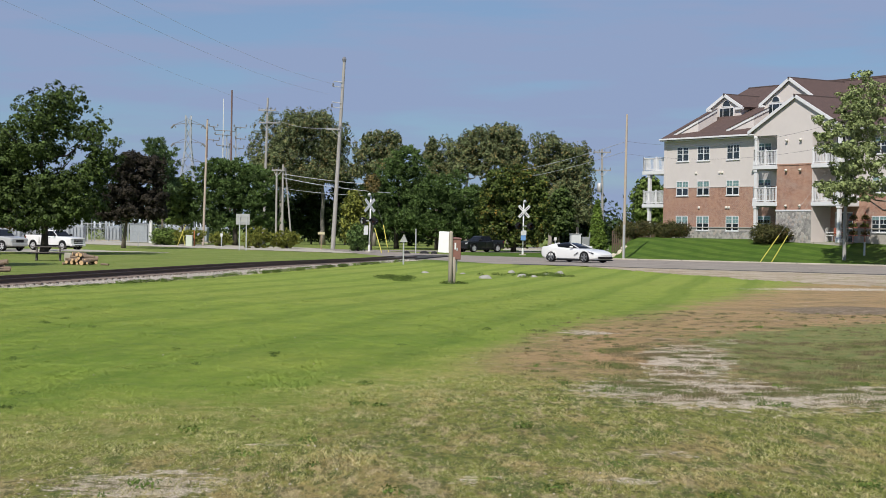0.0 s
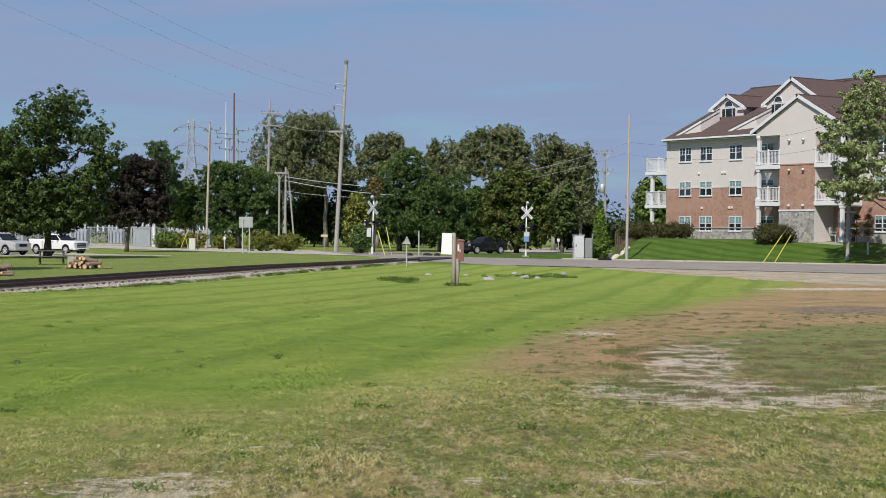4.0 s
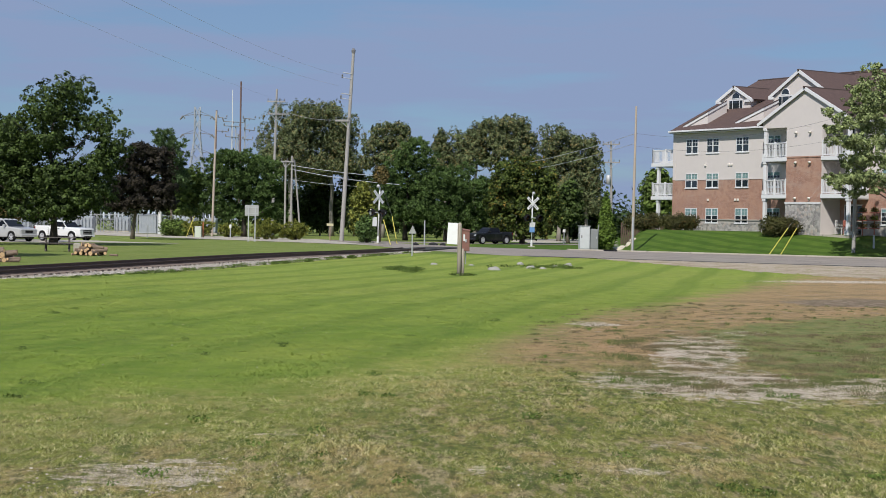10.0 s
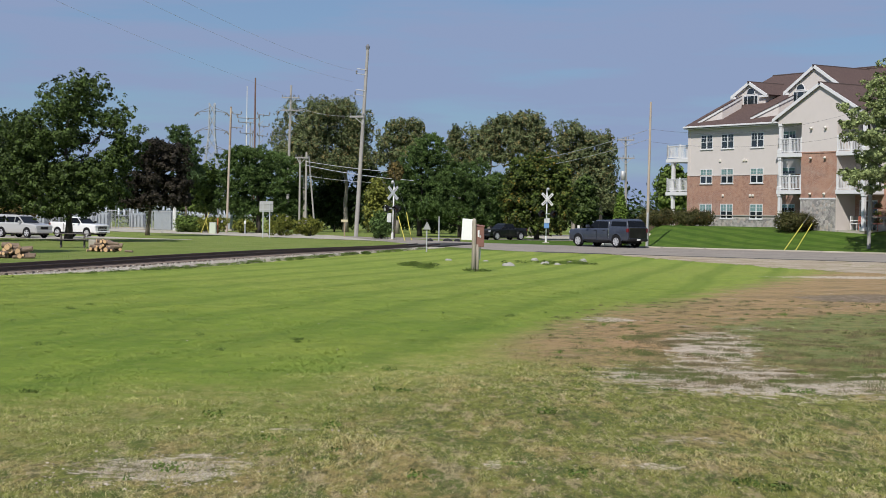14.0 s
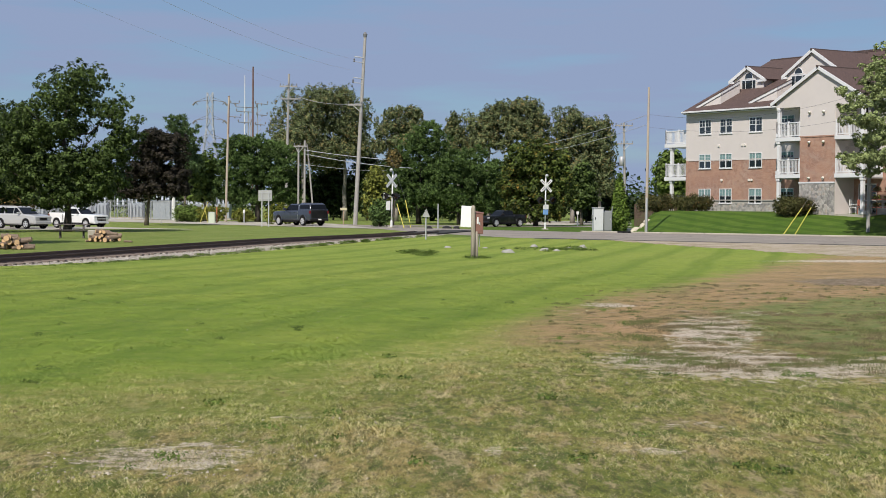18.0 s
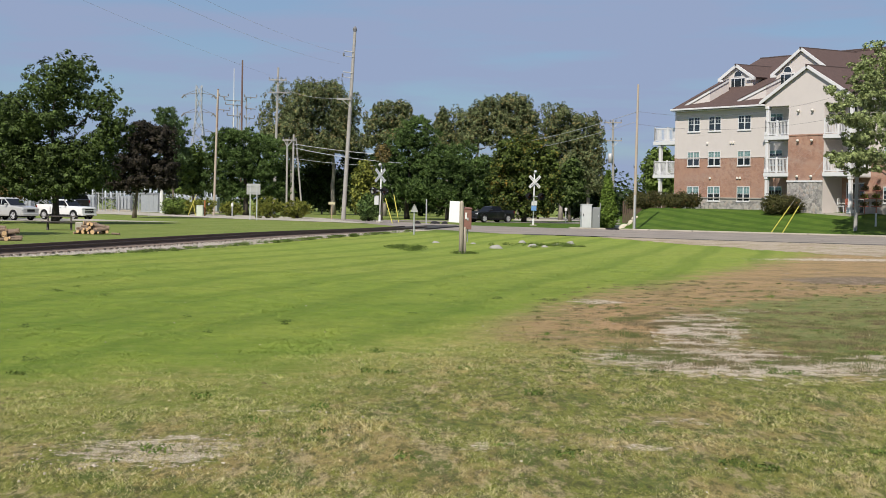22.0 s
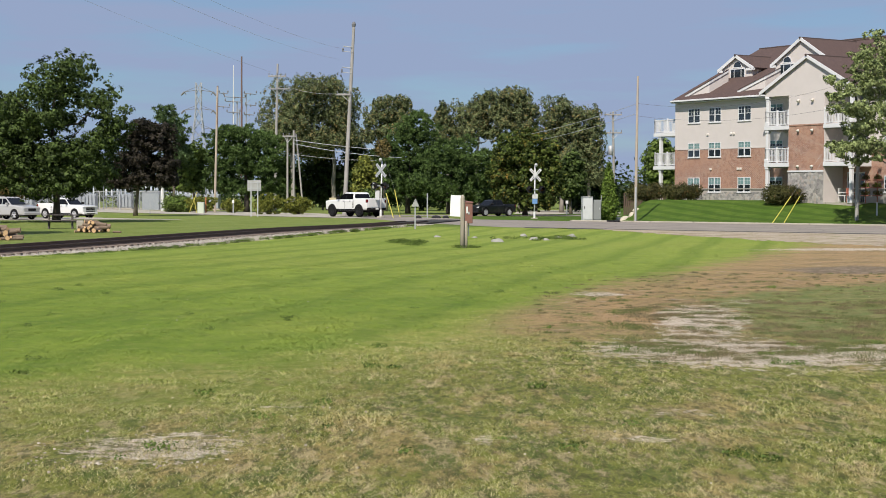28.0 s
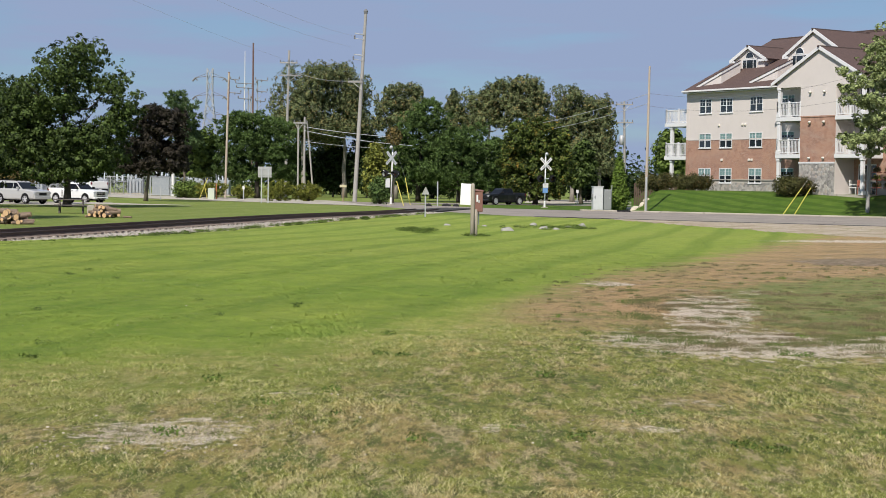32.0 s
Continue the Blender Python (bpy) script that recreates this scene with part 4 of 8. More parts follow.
    part("gutter", Shape().box(x0, BX0 - 0.5, -0.62, -0.48, eave - 0.12, eave + 0.02, bevel=0.02).box(BX1 + 0.5, x1, -0.62, -0.48, eave - 0.12, eave + 0.02, bevel=0.02), TRIM, h)
    part("soffit", Shape().box(x0, x1, -0.47, 0.0, eave - 0.2, eave - 0.16), TRIM, h)
    part("ridge_cap", Shape().rod((x0, ry, rz - 0.03), (x1, ry, rz - 0.03), 0.1, n=6), RIDGE, h)
    part("ridge_cap", Shape().rod((mid, BY - 0.3, peak - 0.03), (mid, 3.5, peak - 0.03), 0.09, n=6), RIDGE, h)
    # a larger rear wing whose ridge shows above
    roof_plane("rear_roof", [(10.5, ry - 0.4, rz - 0.12), (46, ry - 0.4, rz - 0.12), (46, ry + 5, rz + 0.35), (14, ry + 5, rz + 0.35)], h)

    def dormer(cx, y, half, eave_z, peak_z, back, window_w, base_z, off=0.0):
        d = part("dormer", Shape().slab([(cx - half + 0.35, base_z), (cx + half - 0.35, base_z), (cx + half - 0.35, eave_z + 0.1), (cx, peak_z - 0.2), (cx - half + 0.35, eave_z + 0.1)], back, Matrix.Translation((0, y, 0))), STUCCO, h, "gabled roof dormer with an arched window")
        for sx in (-1, 1):
            roof_plane("dormer_roof", [(cx, y - 0.16, peak_z), (cx + sx * half, y - 0.16, eave_z), (cx + sx * half, y + back, eave_z), (cx, y + back, peak_z)], d, 0.14)
            rake((cx, y - 0.17, peak_z + 0.02), (cx + sx * half, y - 0.17, eave_z + 0.02), d, 0.27)
        part("ridge_cap", Shape().rod((cx, y - 0.3, peak_z - 0.03), (cx, y + back, peak_z - 0.03), 0.08, n=6), RIDGE, d)
        part("eave_return", Shape().box(cx + half - 0.9, cx + half, y - 0.20, y - 0.02, eave_z - 0.22, eave_z - 0.04), TRIM, d)
        part("eave_return", Shape().box(cx - half, cx - half + 0.5, y - 0.20, y - 0.02, eave_z - 0.22, eave_z - 0.04), TRIM, d)
        wz = eave_z - 0.45
        w = window_w
        cx = cx + off
        for name, a, b, low, high, front in (("window_sill", -w, w, -0.56, -0.5, 0.05), ("window_jamb", -w, -w + 0.07, -0.5, 0.4, 0.05), ("window_jamb", w - 0.07, w, -0.5, 0.4, 0.05), ("window_head", -w, w, 0.4, 0.5, 0.05), ("mullion", -w / 2, -w / 2 + 0.05, -0.5, 0.4, 0.04), ("mullion", w / 2 - 0.05, w / 2, -0.5, 0.4, 0.04)):
            part(name, Shape().box(cx + a, cx + b, y - front, y + 0.02, wz + low, wz + high), TRIM, d)
        part("pane", Shape().box(cx - w, cx + w, y - 0.02, y - 0.01, wz - 0.52, wz + 0.45), PANE, d)
        arch = [(cx + math.cos(math.pi * i / 10) * w * 0.55, wz + 0.58 + math.sin(math.pi * i / 10) * w * 0.55) for i in range(11)]
        part("arch_pane", Shape().slab(arch, 0.02, Matrix.Translation((0, y - 0.03, 0))), PANE, d)
        rim = Shape()
        for i in range(10):
            (ax, az), (bx, bz) = arch[i], arch[i + 1]
            rim.rod((ax, y - 0.05, az), (bx, y - 0.05, bz), 0.035, n=5)
        rim.box(arch[10][0] - 0.03, arch[0][0] + 0.03, y - 0.07, y - 0.01, wz + 0.52, wz + 0.58)
        part("arch_frame", rim, TRIM, d)
        return d

    dormer(3.2, 3.5, 2.1, 10.75, 11.88, 6.0, 0.85, 9.9, 0.1)
    dormer(11.35, 2.5, 3.2, 10.68, 12.62, 6.0, 0.8, 9.3, -1.5)

    def cheek(plan, tops):
        """A stucco wing wall that turns a corner on the roof and climbs to a dormer, under a white rake board."""
        foot = [Vector((x, y, eave + (rz - eave) / (ry + 0.5) * (y + 0.5) - 0.06)) for x, y in plan]
        top = [Vector((x, y, z)) for (x, y), z in zip(plan, tops)]
        n = len(plan)
        faces = [tuple(range(n))[::-1], tuple(range(n, 2 * n))] + [(i, (i + 1) % n, n + (i + 1) % n, n + i) for i in range(n)]
        c = part("dormer_cheek", Shape().add(foot + top, faces), STUCCO, h, "beige wing wall on the roof")
        out = Vector((0.07, -0.07, 0))
        for name, material, wide, e0, e1 in (("rake_board", TRIM, 1.0, -0.17, 0.05), ("cheek_roof", SHINGLE, 1.5, 0.053, 0.10)):
            q = []
            for r in top[:3]:
                q += [r + out * 0.05 + Vector((0, 0, e0)), r + out * wide + Vector((0, 0, e0)), r + out * wide + Vector((0, 0, e1)), r - out * 3 + Vector((0, 0, e1))]
            ring = [(4 * k + a, 4 * k + (a + 1) % 4, 4 * k + 4 + (a + 1) % 4, 4 * k + 4 + a) for k in (0, 1) for a in range(4)]
            part(name, Shape().add(q, [(3, 2, 1, 0), (8, 9, 10, 11)] + ring), material, c)

    cheek([(0.5, 0.3), (3.0, 0.68), (3.0, 2.75), (1.7, 3.49)], (8.53, 9.60, 10.60, 10.51))
    cheek([(6.44, 0.46), (9.2, 0.79), (9.2, 2.4), (8.5, 2.49)], (8.64, 9.66, 10.34, 10.16))
    # stones on the two stone walls, piece by piece
    field_stones(0.02, 12.0, -0.3, 0.72, -0.001, low, 3, 0.21)
    field_stones(L, R, -0.3, 2.15, BY - 0.001, bay_low, 4, 0.21)
    return h


apartment_house()
# ---- trees ----
BARK = timber("grey_brown_bark", (0.20, 0.165, 0.13), (0.085, 0.068, 0.05))
BARK_DARK = timber("dark_bark", (0.075, 0.06, 0.05), (0.035, 0.028, 0.022))
BARK_PALE = timber("pale_grey_bark", (0.34, 0.31, 0.27), (0.17, 0.15, 0.125))
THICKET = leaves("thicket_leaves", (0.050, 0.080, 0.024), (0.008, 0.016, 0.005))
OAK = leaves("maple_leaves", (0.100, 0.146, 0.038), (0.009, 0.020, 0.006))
# maple leaves darkened in colour for a crown that stands in shade
SHADE_MAPLE = leaves("shaded_maple_leaves", (0.062, 0.092, 0.026), (0.008, 0.016, 0.006))
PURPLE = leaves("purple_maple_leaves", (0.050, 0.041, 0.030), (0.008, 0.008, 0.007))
PINE = leaves("pine_needles", (0.135, 0.210, 0.060), (0.026, 0.052, 0.018))
TAMARACK = leaves("tamarack_needles", (0.140, 0.215, 0.085), (0.030, 0.055, 0.022))
POPLAR = leaves("poplar_leaves", (0.225, 0.268, 0.118), (0.021, 0.036, 0.017), (0.300, 0.200, 0.078), 0.10)
AUTUMN = leaves("turning_maple_leaves", (0.120, 0.165, 0.034), (0.010, 0.022, 0.007), (0.250, 0.150, 0.028), 0.06)
LIME = leaves("bright_green_leaves", (0.165, 0.235, 0.050), (0.030, 0.055, 0.014))
PALE = leaves("pale_green_leaves", (0.340, 0.400, 0.165), (0.095, 0.135, 0.045))
RUSSET = leaves("russet_leaves", (0.210, 0.150, 0.055), (0.050, 0.060, 0.020))
YELLOW = leaves("yellow_green_leaves", (0.27, 0.28, 0.055), (0.06, 0.09, 0.018))
CEDAR = leaves("arborvitae_leaves", (0.165, 0.245, 0.040), (0.050, 0.090, 0.018))
HEDGE = leaves("barberry_leaves", (0.105, 0.105, 0.034), (0.020, 0.022, 0.009), (0.130, 0.060, 0.025), 0.06)


def leaf_mesh(name, seed, blobs, count, size, material, narrow=0.62, inner=0.25, needles=False):
    """A crown of single leaves in many uneven clumps, blobs: x, y, z, radius across, radius up, and if given the way outwards."""
    rng = np.random.default_rng(seed)
    blobs = np.array([tuple(q) + (0, 0, 0) * (len(q) < 8) for q in blobs], float)
    weight = blobs[:, 3] ** 2
    pick = rng.choice(len(blobs), count, p=weight / weight.sum())
    b = blobs[pick]
    out = b[:, 5:8]
    way = rng.normal(size=(count, 3)) + out * 0.9
    way /= np.linalg.norm(way, axis=1)[:, None]
    deep = rng.random(count) < inner
    far = np.where(deep, rng.random(count) ** 0.45 * 0.85, 0.72 + 0.40 * rng.random(count) ** 1.4)
    # small clumps leave gaps on the surface of each blob
    lump = np.sin(way[:, 0] * 7 + b[:, 0] * 3) * np.sin(way[:, 1] * 7 + b[:, 1] * 5) * np.sin(way[:, 2] * 7 + b[:, 2] * 4)
    far = far * (1 + 0.36 * lump)
    mid = b[:, :3] + way * far[:, None] * np.stack([b[:, 3], b[:, 3], b[:, 4]], 1)
    normal = way * 0.9 + out * 0.4 + rng.normal(size=(count, 3)) * 0.5 + np.array((0, 0, 0.45))
    normal /= np.linalg.norm(normal, axis=1)[:, None]
    if needles:
        # needles stand in tufts at the ends of the twigs
        tuft = np.arange(count) // 22
        spread = rng.normal(size=(count, 3))
        spread /= np.linalg.norm(spread, axis=1)[:, None]
        mid = mid[tuft] + spread * (size * 1.2 * rng.random(count) ** 0.4)[:, None] * np.array((1.25, 1.25, 0.9))
        ahead = spread * 0.9 + out[tuft] * 0.4 + np.array((0, 0, 0.45))
        ahead /= np.linalg.norm(ahead, axis=1)[:, None]
        side = np.cross(ahead, rng.normal(size=(count, 3)))
        side /= np.linalg.norm(side, axis=1)[:, None]
    else:
        side = np.cross(normal, rng.normal(size=(count, 3)))
        side /= np.linalg.norm(side, axis=1)[:, None]
        ahead = np.cross(normal, side)
    s = size * (0.65 + 0.7 * rng.random(count))[:, None]
    tip = ahead * s
    flat = side * s * narrow
    bend = normal * s * 0.18
    pts = np.stack([mid - tip, mid + flat - tip * 0.1 + bend, mid + tip - bend, mid - flat - tip * 0.1 + bend], 1).reshape(-1, 3)
    return soup(name, pts, np.arange(count * 4).reshape(-1, 4), material)


def crown_lobes(seed, wide, low, high, kind="round"):
    """The main masses of a crown: x, height, radius across, radius up."""
    rng = random.Random(seed)
    out = []
    n = 5 + int((high - low) / wide * 4)
    for i in range(n):
        t = (i + 0.5) / n
        reach = math.sqrt(max(0.06, 1 - (2 * t - 0.9) ** 2)) if kind == "round" else max(0.15, 1 - t) ** 0.7
        for sx in (-1, 0, 1) if reach > 0.6 else (-1, 1):
            r = wide * rng.uniform(0.13, 0.21)
            out.append((sx * max(0.0, reach * wide / 2 - r) * rng.uniform(0.6, 1.05), low + r * 0.7 + (high - low - 1.5 * r) * min(1, max(0, t + rng.uniform(-0.06, 0.06))), r, r * rng.uniform(0.7, 1.0)))
    return out


def clumps(seed, lobes, grain, gaps=1.0, tall=1.0):
    """Leafy clumps over the masses of a crown, round the trunk at the origin, with the way that each one faces."""
    rng = np.random.default_rng(seed)
    half = max(abs(x) + a for x, z, a, b in lobes)
    big = sorted(a for x, z, a, b in lobes)[len(lobes) // 2]
    out = []
    for x, z, a, b in lobes:
        room = 0.8 * math.sqrt(max(0.0, half * half - x * x)) - 0.6 * a
        deeps = [rng.uniform(-0.3, 0.3) * a]
        if a > 0.7 * big and room > 0.4 * a:
            deeps = [-room * rng.uniform(0.55, 0.95), room * rng.uniform(-0.2, 0.2), room * rng.uniform(0.55, 0.95)]
        for y in deeps:
            k = 1.0 if len(deeps) == 1 else 1 - 0.12 * abs(y) / max(room, 0.1)
            n = max(4, int(7.0 * a * b * k / (grain * grain) / gaps))
            for i in range(n):
                h = 1 - 2 * (i + 0.5) / n
                t = i * 2.39996 + rng.uniform(-0.5, 0.5)
                w = math.sqrt(1 - h * h)
                d = np.array((w * math.cos(t), w * math.sin(t), h)) + rng.normal(size=3) * 0.15
                if d[2] < -0.75 and rng.random() < 0.6:
                    continue
                f = rng.uniform(0.55, 1.08) * (1 + 0.22 * noise.noise(Vector((x + d[0] * 1.7 * a, y + d[1] * 1.7 * a, z + d[2] * 1.7 * b + seed))))
                size = grain * rng.uniform(0.6, 1.25)
                if rng.random() < 0.16:
                    f, size = f * rng.uniform(1.1, 1.35), size * 0.6
                out.append((x + d[0] * a * k * f, y + d[1] * a * k * f, z + d[2] * b * k * f, size, size * rng.uniform(0.6, 0.95) * tall, *(d / np.linalg.norm(d))))
            out.append((x, y, z, a * 0.5, b * 0.5, 0, 0, 0))
    return out


def tree(name, at, lobes, material, bark, label, category="tree", seed=1, count=13500, size=0.13, grain=0.55, gaps=1.0, trunk=0.16, inner=0.2, limbs=9, narrow=0.62, needles=False, tall=1.0, group=""):
    """A tapered trunk with limbs that reach into the masses of the crown, and a crown of single leaves."""
    z0 = float(ground_height(np.array(at[0]), np.array(at[1])))
    root = thing(name, (at[0], at[1], z0 - 0.05), label, category, group)
    rng = random.Random(seed)
    low, high = min(z - b for x, z, a, b in lobes), max(z + b for x, z, a, b in lobes)
    wide = sum(a * b for x, z, a, b in lobes)
    mid = sum(x * a * b for x, z, a, b in lobes) / wide
    rings = 8
    top = low + (high - low) * 0.80
    pts = [Vector((mid * (i / rings) ** 1.6 + rng.uniform(-0.05, 0.05) * min(i, 4), rng.uniform(-0.05, 0.05) * i, top * i / rings)) for i in range(rings + 1)]
    s = Shape().loft([[p + Vector((math.cos(0.6981 * j), math.sin(0.6981 * j), 0)) * trunk * (1.35 if i == 0 else 1 - 0.85 * i / rings) for j in range(9)] for i, p in enumerate(pts)])
    part("trunk", s, bark, root, smooth=True)
    made = clumps(seed, lobes, grain, gaps, tall)
    for i in range(limbs):
        b = Vector(made[int((i + 0.5) / limbs * len(made))][:3])
        rise = min(0.9, max(0.22, (b.z - 0.35 * math.hypot(b.x, b.y)) / top))
        k = min(rings - 1, int(rise * rings))
        base = pts[k].lerp(pts[k + 1], rise * rings - k)
        bend = base.lerp(b, 0.5) + Vector((0, 0, -0.12 * (b - base).length))
        r = trunk * (0.5 - 0.3 * rise)
        limb = Shape().rod(base, bend, r, r * 0.65, 6, caps=False).rod(bend, b, r * 0.65, r * 0.15, 6, caps=False)
        part("limb", limb, bark, root, smooth=True)
    part("crown", leaf_mesh("crown", seed, made, count, size, material, narrow, inner, needles=needles), material, root)
    return root


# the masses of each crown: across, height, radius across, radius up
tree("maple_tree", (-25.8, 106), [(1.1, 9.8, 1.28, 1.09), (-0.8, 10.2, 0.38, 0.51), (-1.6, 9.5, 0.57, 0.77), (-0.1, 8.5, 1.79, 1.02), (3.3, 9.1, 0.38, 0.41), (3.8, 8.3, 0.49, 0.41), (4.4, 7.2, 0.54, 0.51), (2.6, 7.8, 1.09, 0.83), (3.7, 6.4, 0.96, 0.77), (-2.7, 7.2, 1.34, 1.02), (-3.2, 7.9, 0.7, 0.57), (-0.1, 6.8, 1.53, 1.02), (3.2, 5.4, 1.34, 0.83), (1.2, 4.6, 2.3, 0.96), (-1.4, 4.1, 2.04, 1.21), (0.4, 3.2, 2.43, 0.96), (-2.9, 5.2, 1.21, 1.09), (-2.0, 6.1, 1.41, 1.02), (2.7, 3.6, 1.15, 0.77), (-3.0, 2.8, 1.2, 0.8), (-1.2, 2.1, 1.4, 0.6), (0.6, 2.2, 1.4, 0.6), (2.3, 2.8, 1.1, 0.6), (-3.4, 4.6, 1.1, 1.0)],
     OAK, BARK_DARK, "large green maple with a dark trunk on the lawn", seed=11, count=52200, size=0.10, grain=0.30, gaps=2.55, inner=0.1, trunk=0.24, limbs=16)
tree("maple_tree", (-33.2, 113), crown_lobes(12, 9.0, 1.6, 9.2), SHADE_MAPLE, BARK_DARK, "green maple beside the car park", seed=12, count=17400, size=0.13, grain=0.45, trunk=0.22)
# added outside the view, only to cast shade on the large maple
tree("maple_tree", (-33.4, 97), crown_lobes(36, 9.0, 2.0, 11.5), OAK, BARK_DARK, "unseen maple added to shade the lower left of the large maple", seed=36, count=8000, size=0.14, grain=0.45, trunk=0.26)
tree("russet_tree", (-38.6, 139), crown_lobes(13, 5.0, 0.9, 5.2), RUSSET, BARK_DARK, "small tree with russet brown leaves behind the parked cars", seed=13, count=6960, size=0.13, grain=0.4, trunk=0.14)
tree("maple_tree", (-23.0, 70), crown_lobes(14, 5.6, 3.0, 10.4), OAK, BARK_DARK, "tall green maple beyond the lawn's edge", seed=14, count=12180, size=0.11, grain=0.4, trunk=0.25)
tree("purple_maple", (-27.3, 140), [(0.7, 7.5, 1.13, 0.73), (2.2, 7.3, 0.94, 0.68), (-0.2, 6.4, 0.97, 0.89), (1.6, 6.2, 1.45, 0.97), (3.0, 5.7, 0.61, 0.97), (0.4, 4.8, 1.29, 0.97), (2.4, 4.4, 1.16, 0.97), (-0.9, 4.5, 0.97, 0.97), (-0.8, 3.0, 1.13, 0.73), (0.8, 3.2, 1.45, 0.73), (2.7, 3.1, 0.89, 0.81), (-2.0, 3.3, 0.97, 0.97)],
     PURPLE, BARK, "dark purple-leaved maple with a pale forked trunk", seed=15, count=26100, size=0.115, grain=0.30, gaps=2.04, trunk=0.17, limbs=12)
tree("tamarack", (-29.3, 171), [(-0.8, 10.3, 0.95, 0.83), (0.0, 10.7, 0.35, 0.51), (-1.7, 10.1, 0.59, 0.63), (-1.6, 11.0, 0.24, 0.35), (-0.3, 9.4, 0.95, 0.79), (0.9, 9.6, 0.47, 0.51), (0.5, 8.4, 0.43, 0.35), (1.4, 8.1, 0.35, 0.63), (0.8, 7.4, 0.75, 0.71), (0.6, 6.1, 1.18, 0.89), (-0.2, 8.1, 0.99, 1.18)],
     TAMARACK, BARK, "light green conifer with open feathery branches", seed=16, count=8700, size=0.17, grain=0.30, gaps=3.40, tall=1.3, narrow=0.25, needles=True, trunk=0.16)
tree("young_tree", (-28.0, 176), [(-0.7, 6.3, 1.06, 0.85), (0.3, 7.3, 0.53, 0.49), (-1.2, 4.8, 1.38, 1.18), (0.5, 6.0, 0.73, 0.77), (-0.1, 4.4, 1.01, 1.01), (1.0, 4.5, 0.45, 1.22), (-0.9, 3.0, 1.72, 0.85)],
     LIME, BARK, "bright green young tree by the fence", seed=17, count=11310, size=0.16, grain=0.45)
tree("pine", (-22.2, 175), [(-1.4, 8.5, 1.41, 0.77), (-2.8, 7.9, 1.17, 0.97), (0.1, 8.3, 1.41, 0.85), (1.9, 7.8, 1.37, 1.01), (-3.8, 6.2, 0.91, 1.21), (-1.9, 6.7, 1.82, 1.21), (0.6, 6.5, 2.02, 1.21), (3.1, 6.6, 1.17, 1.21), (-3.1, 4.9, 1.61, 1.21), (-0.6, 4.7, 2.02, 1.21), (2.0, 4.7, 2.02, 1.21), (3.9, 4.9, 0.91, 1.21), (-3.4, 3.0, 1.41, 0.91), (-1.4, 2.8, 1.82, 0.91), (1.0, 2.6, 2.02, 0.81), (3.2, 2.9, 1.61, 0.91)],
     PINE, BARK_DARK, "broad rounded dark green pine", seed=18, count=52200, size=0.16, grain=0.46, gaps=2.6, tall=0.75, narrow=0.28, inner=0.3, needles=True, trunk=0.3)
tree("cottonwood", (-19.2, 195), [(-1.7, 14.7, 0.98, 1.35), (-2.8, 12.7, 1.21, 1.35), (-3.5, 11.1, 0.98, 1.12), (1.7, 14.4, 1.75, 1.59), (0.2, 12.5, 2.1, 1.87), (-0.2, 10.2, 2.57, 1.87), (-2.3, 9.5, 1.87, 1.4), (1.6, 8.4, 2.57, 1.63), (-0.9, 7.9, 2.1, 1.17), (0.4, 15.1, 0.93, 0.93)],
     POPLAR, BARK_PALE, "tall cottonwood with browning top leaves", seed=19, count=44043, size=0.10, grain=0.24, gaps=2.84, tall=1.7, inner=0.1, trunk=0.32, limbs=14)
tree("cottonwood", (-14.6, 198), [(-1.6, 14.4, 1.54, 1.71), (0.0, 14.9, 1.3, 1.33), (1.1, 13.0, 1.71, 1.56), (-1.6, 11.8, 2.61, 1.9), (1.1, 10.6, 2.01, 1.78), (2.5, 13.6, 0.81, 1.09), (2.9, 12.4, 0.47, 0.71), (-0.9, 8.7, 3.08, 1.66), (2.0, 8.8, 1.66, 1.3), (-2.3, 7.1, 2.13, 1.19)],
     POPLAR, BARK_PALE, "tall cottonwood with a leaning pale trunk", seed=20, count=44043, size=0.10, grain=0.24, gaps=2.84, tall=1.7, inner=0.1, trunk=0.32, limbs=14)
tree("cottonwood", (-8.0, 190), [(-0.9, 12.3, 0.77, 0.82), (0.2, 12.6, 0.91, 0.82), (1.5, 12.6, 0.91, 0.77), (2.4, 12.4, 0.68, 0.91), (-1.2, 10.9, 0.82, 0.96), (0.2, 11.0, 1.14, 1.02), (1.8, 11.0, 1.36, 1.14), (-2.5, 11.6, 0.41, 0.64), (-1.9, 10.3, 0.68, 0.91), (-0.0, 9.3, 1.82, 1.14), (-2.1, 8.7, 1.02, 1.02), (2.0, 9.4, 1.14, 1.14)],
     POPLAR, BARK_PALE, "slender cottonwood with an open grey-green crown", seed=21, count=22021, size=0.10, grain=0.24, gaps=3.69, tall=1.7, inner=0.1, trunk=0.22, limbs=14)
tree("pine", (-4.7, 165), [(0.9, 9.6, 1.21, 0.83), (-0.4, 8.6, 0.99, 0.88), (1.8, 8.4, 1.32, 1.1), (0.2, 7.5, 1.65, 1.1), (-1.3, 6.8, 1.1, 1.1), (2.0, 6.6, 1.32, 1.1), (-0.4, 5.5, 1.87, 1.1), (-2.2, 4.8, 1.1, 1.1), (1.6, 4.7, 1.32, 1.1), (-0.8, 3.5, 1.98, 1.1), (-1.9, 2.4, 1.32, 0.99), (0.7, 2.5, 1.76, 1.1)],
     PINE, BARK_DARK, "dark green pine with a yellowing top", seed=22, count=34800, size=0.16, grain=0.46, gaps=2.6, tall=0.75, narrow=0.28, inner=0.3, needles=True, trunk=0.24)
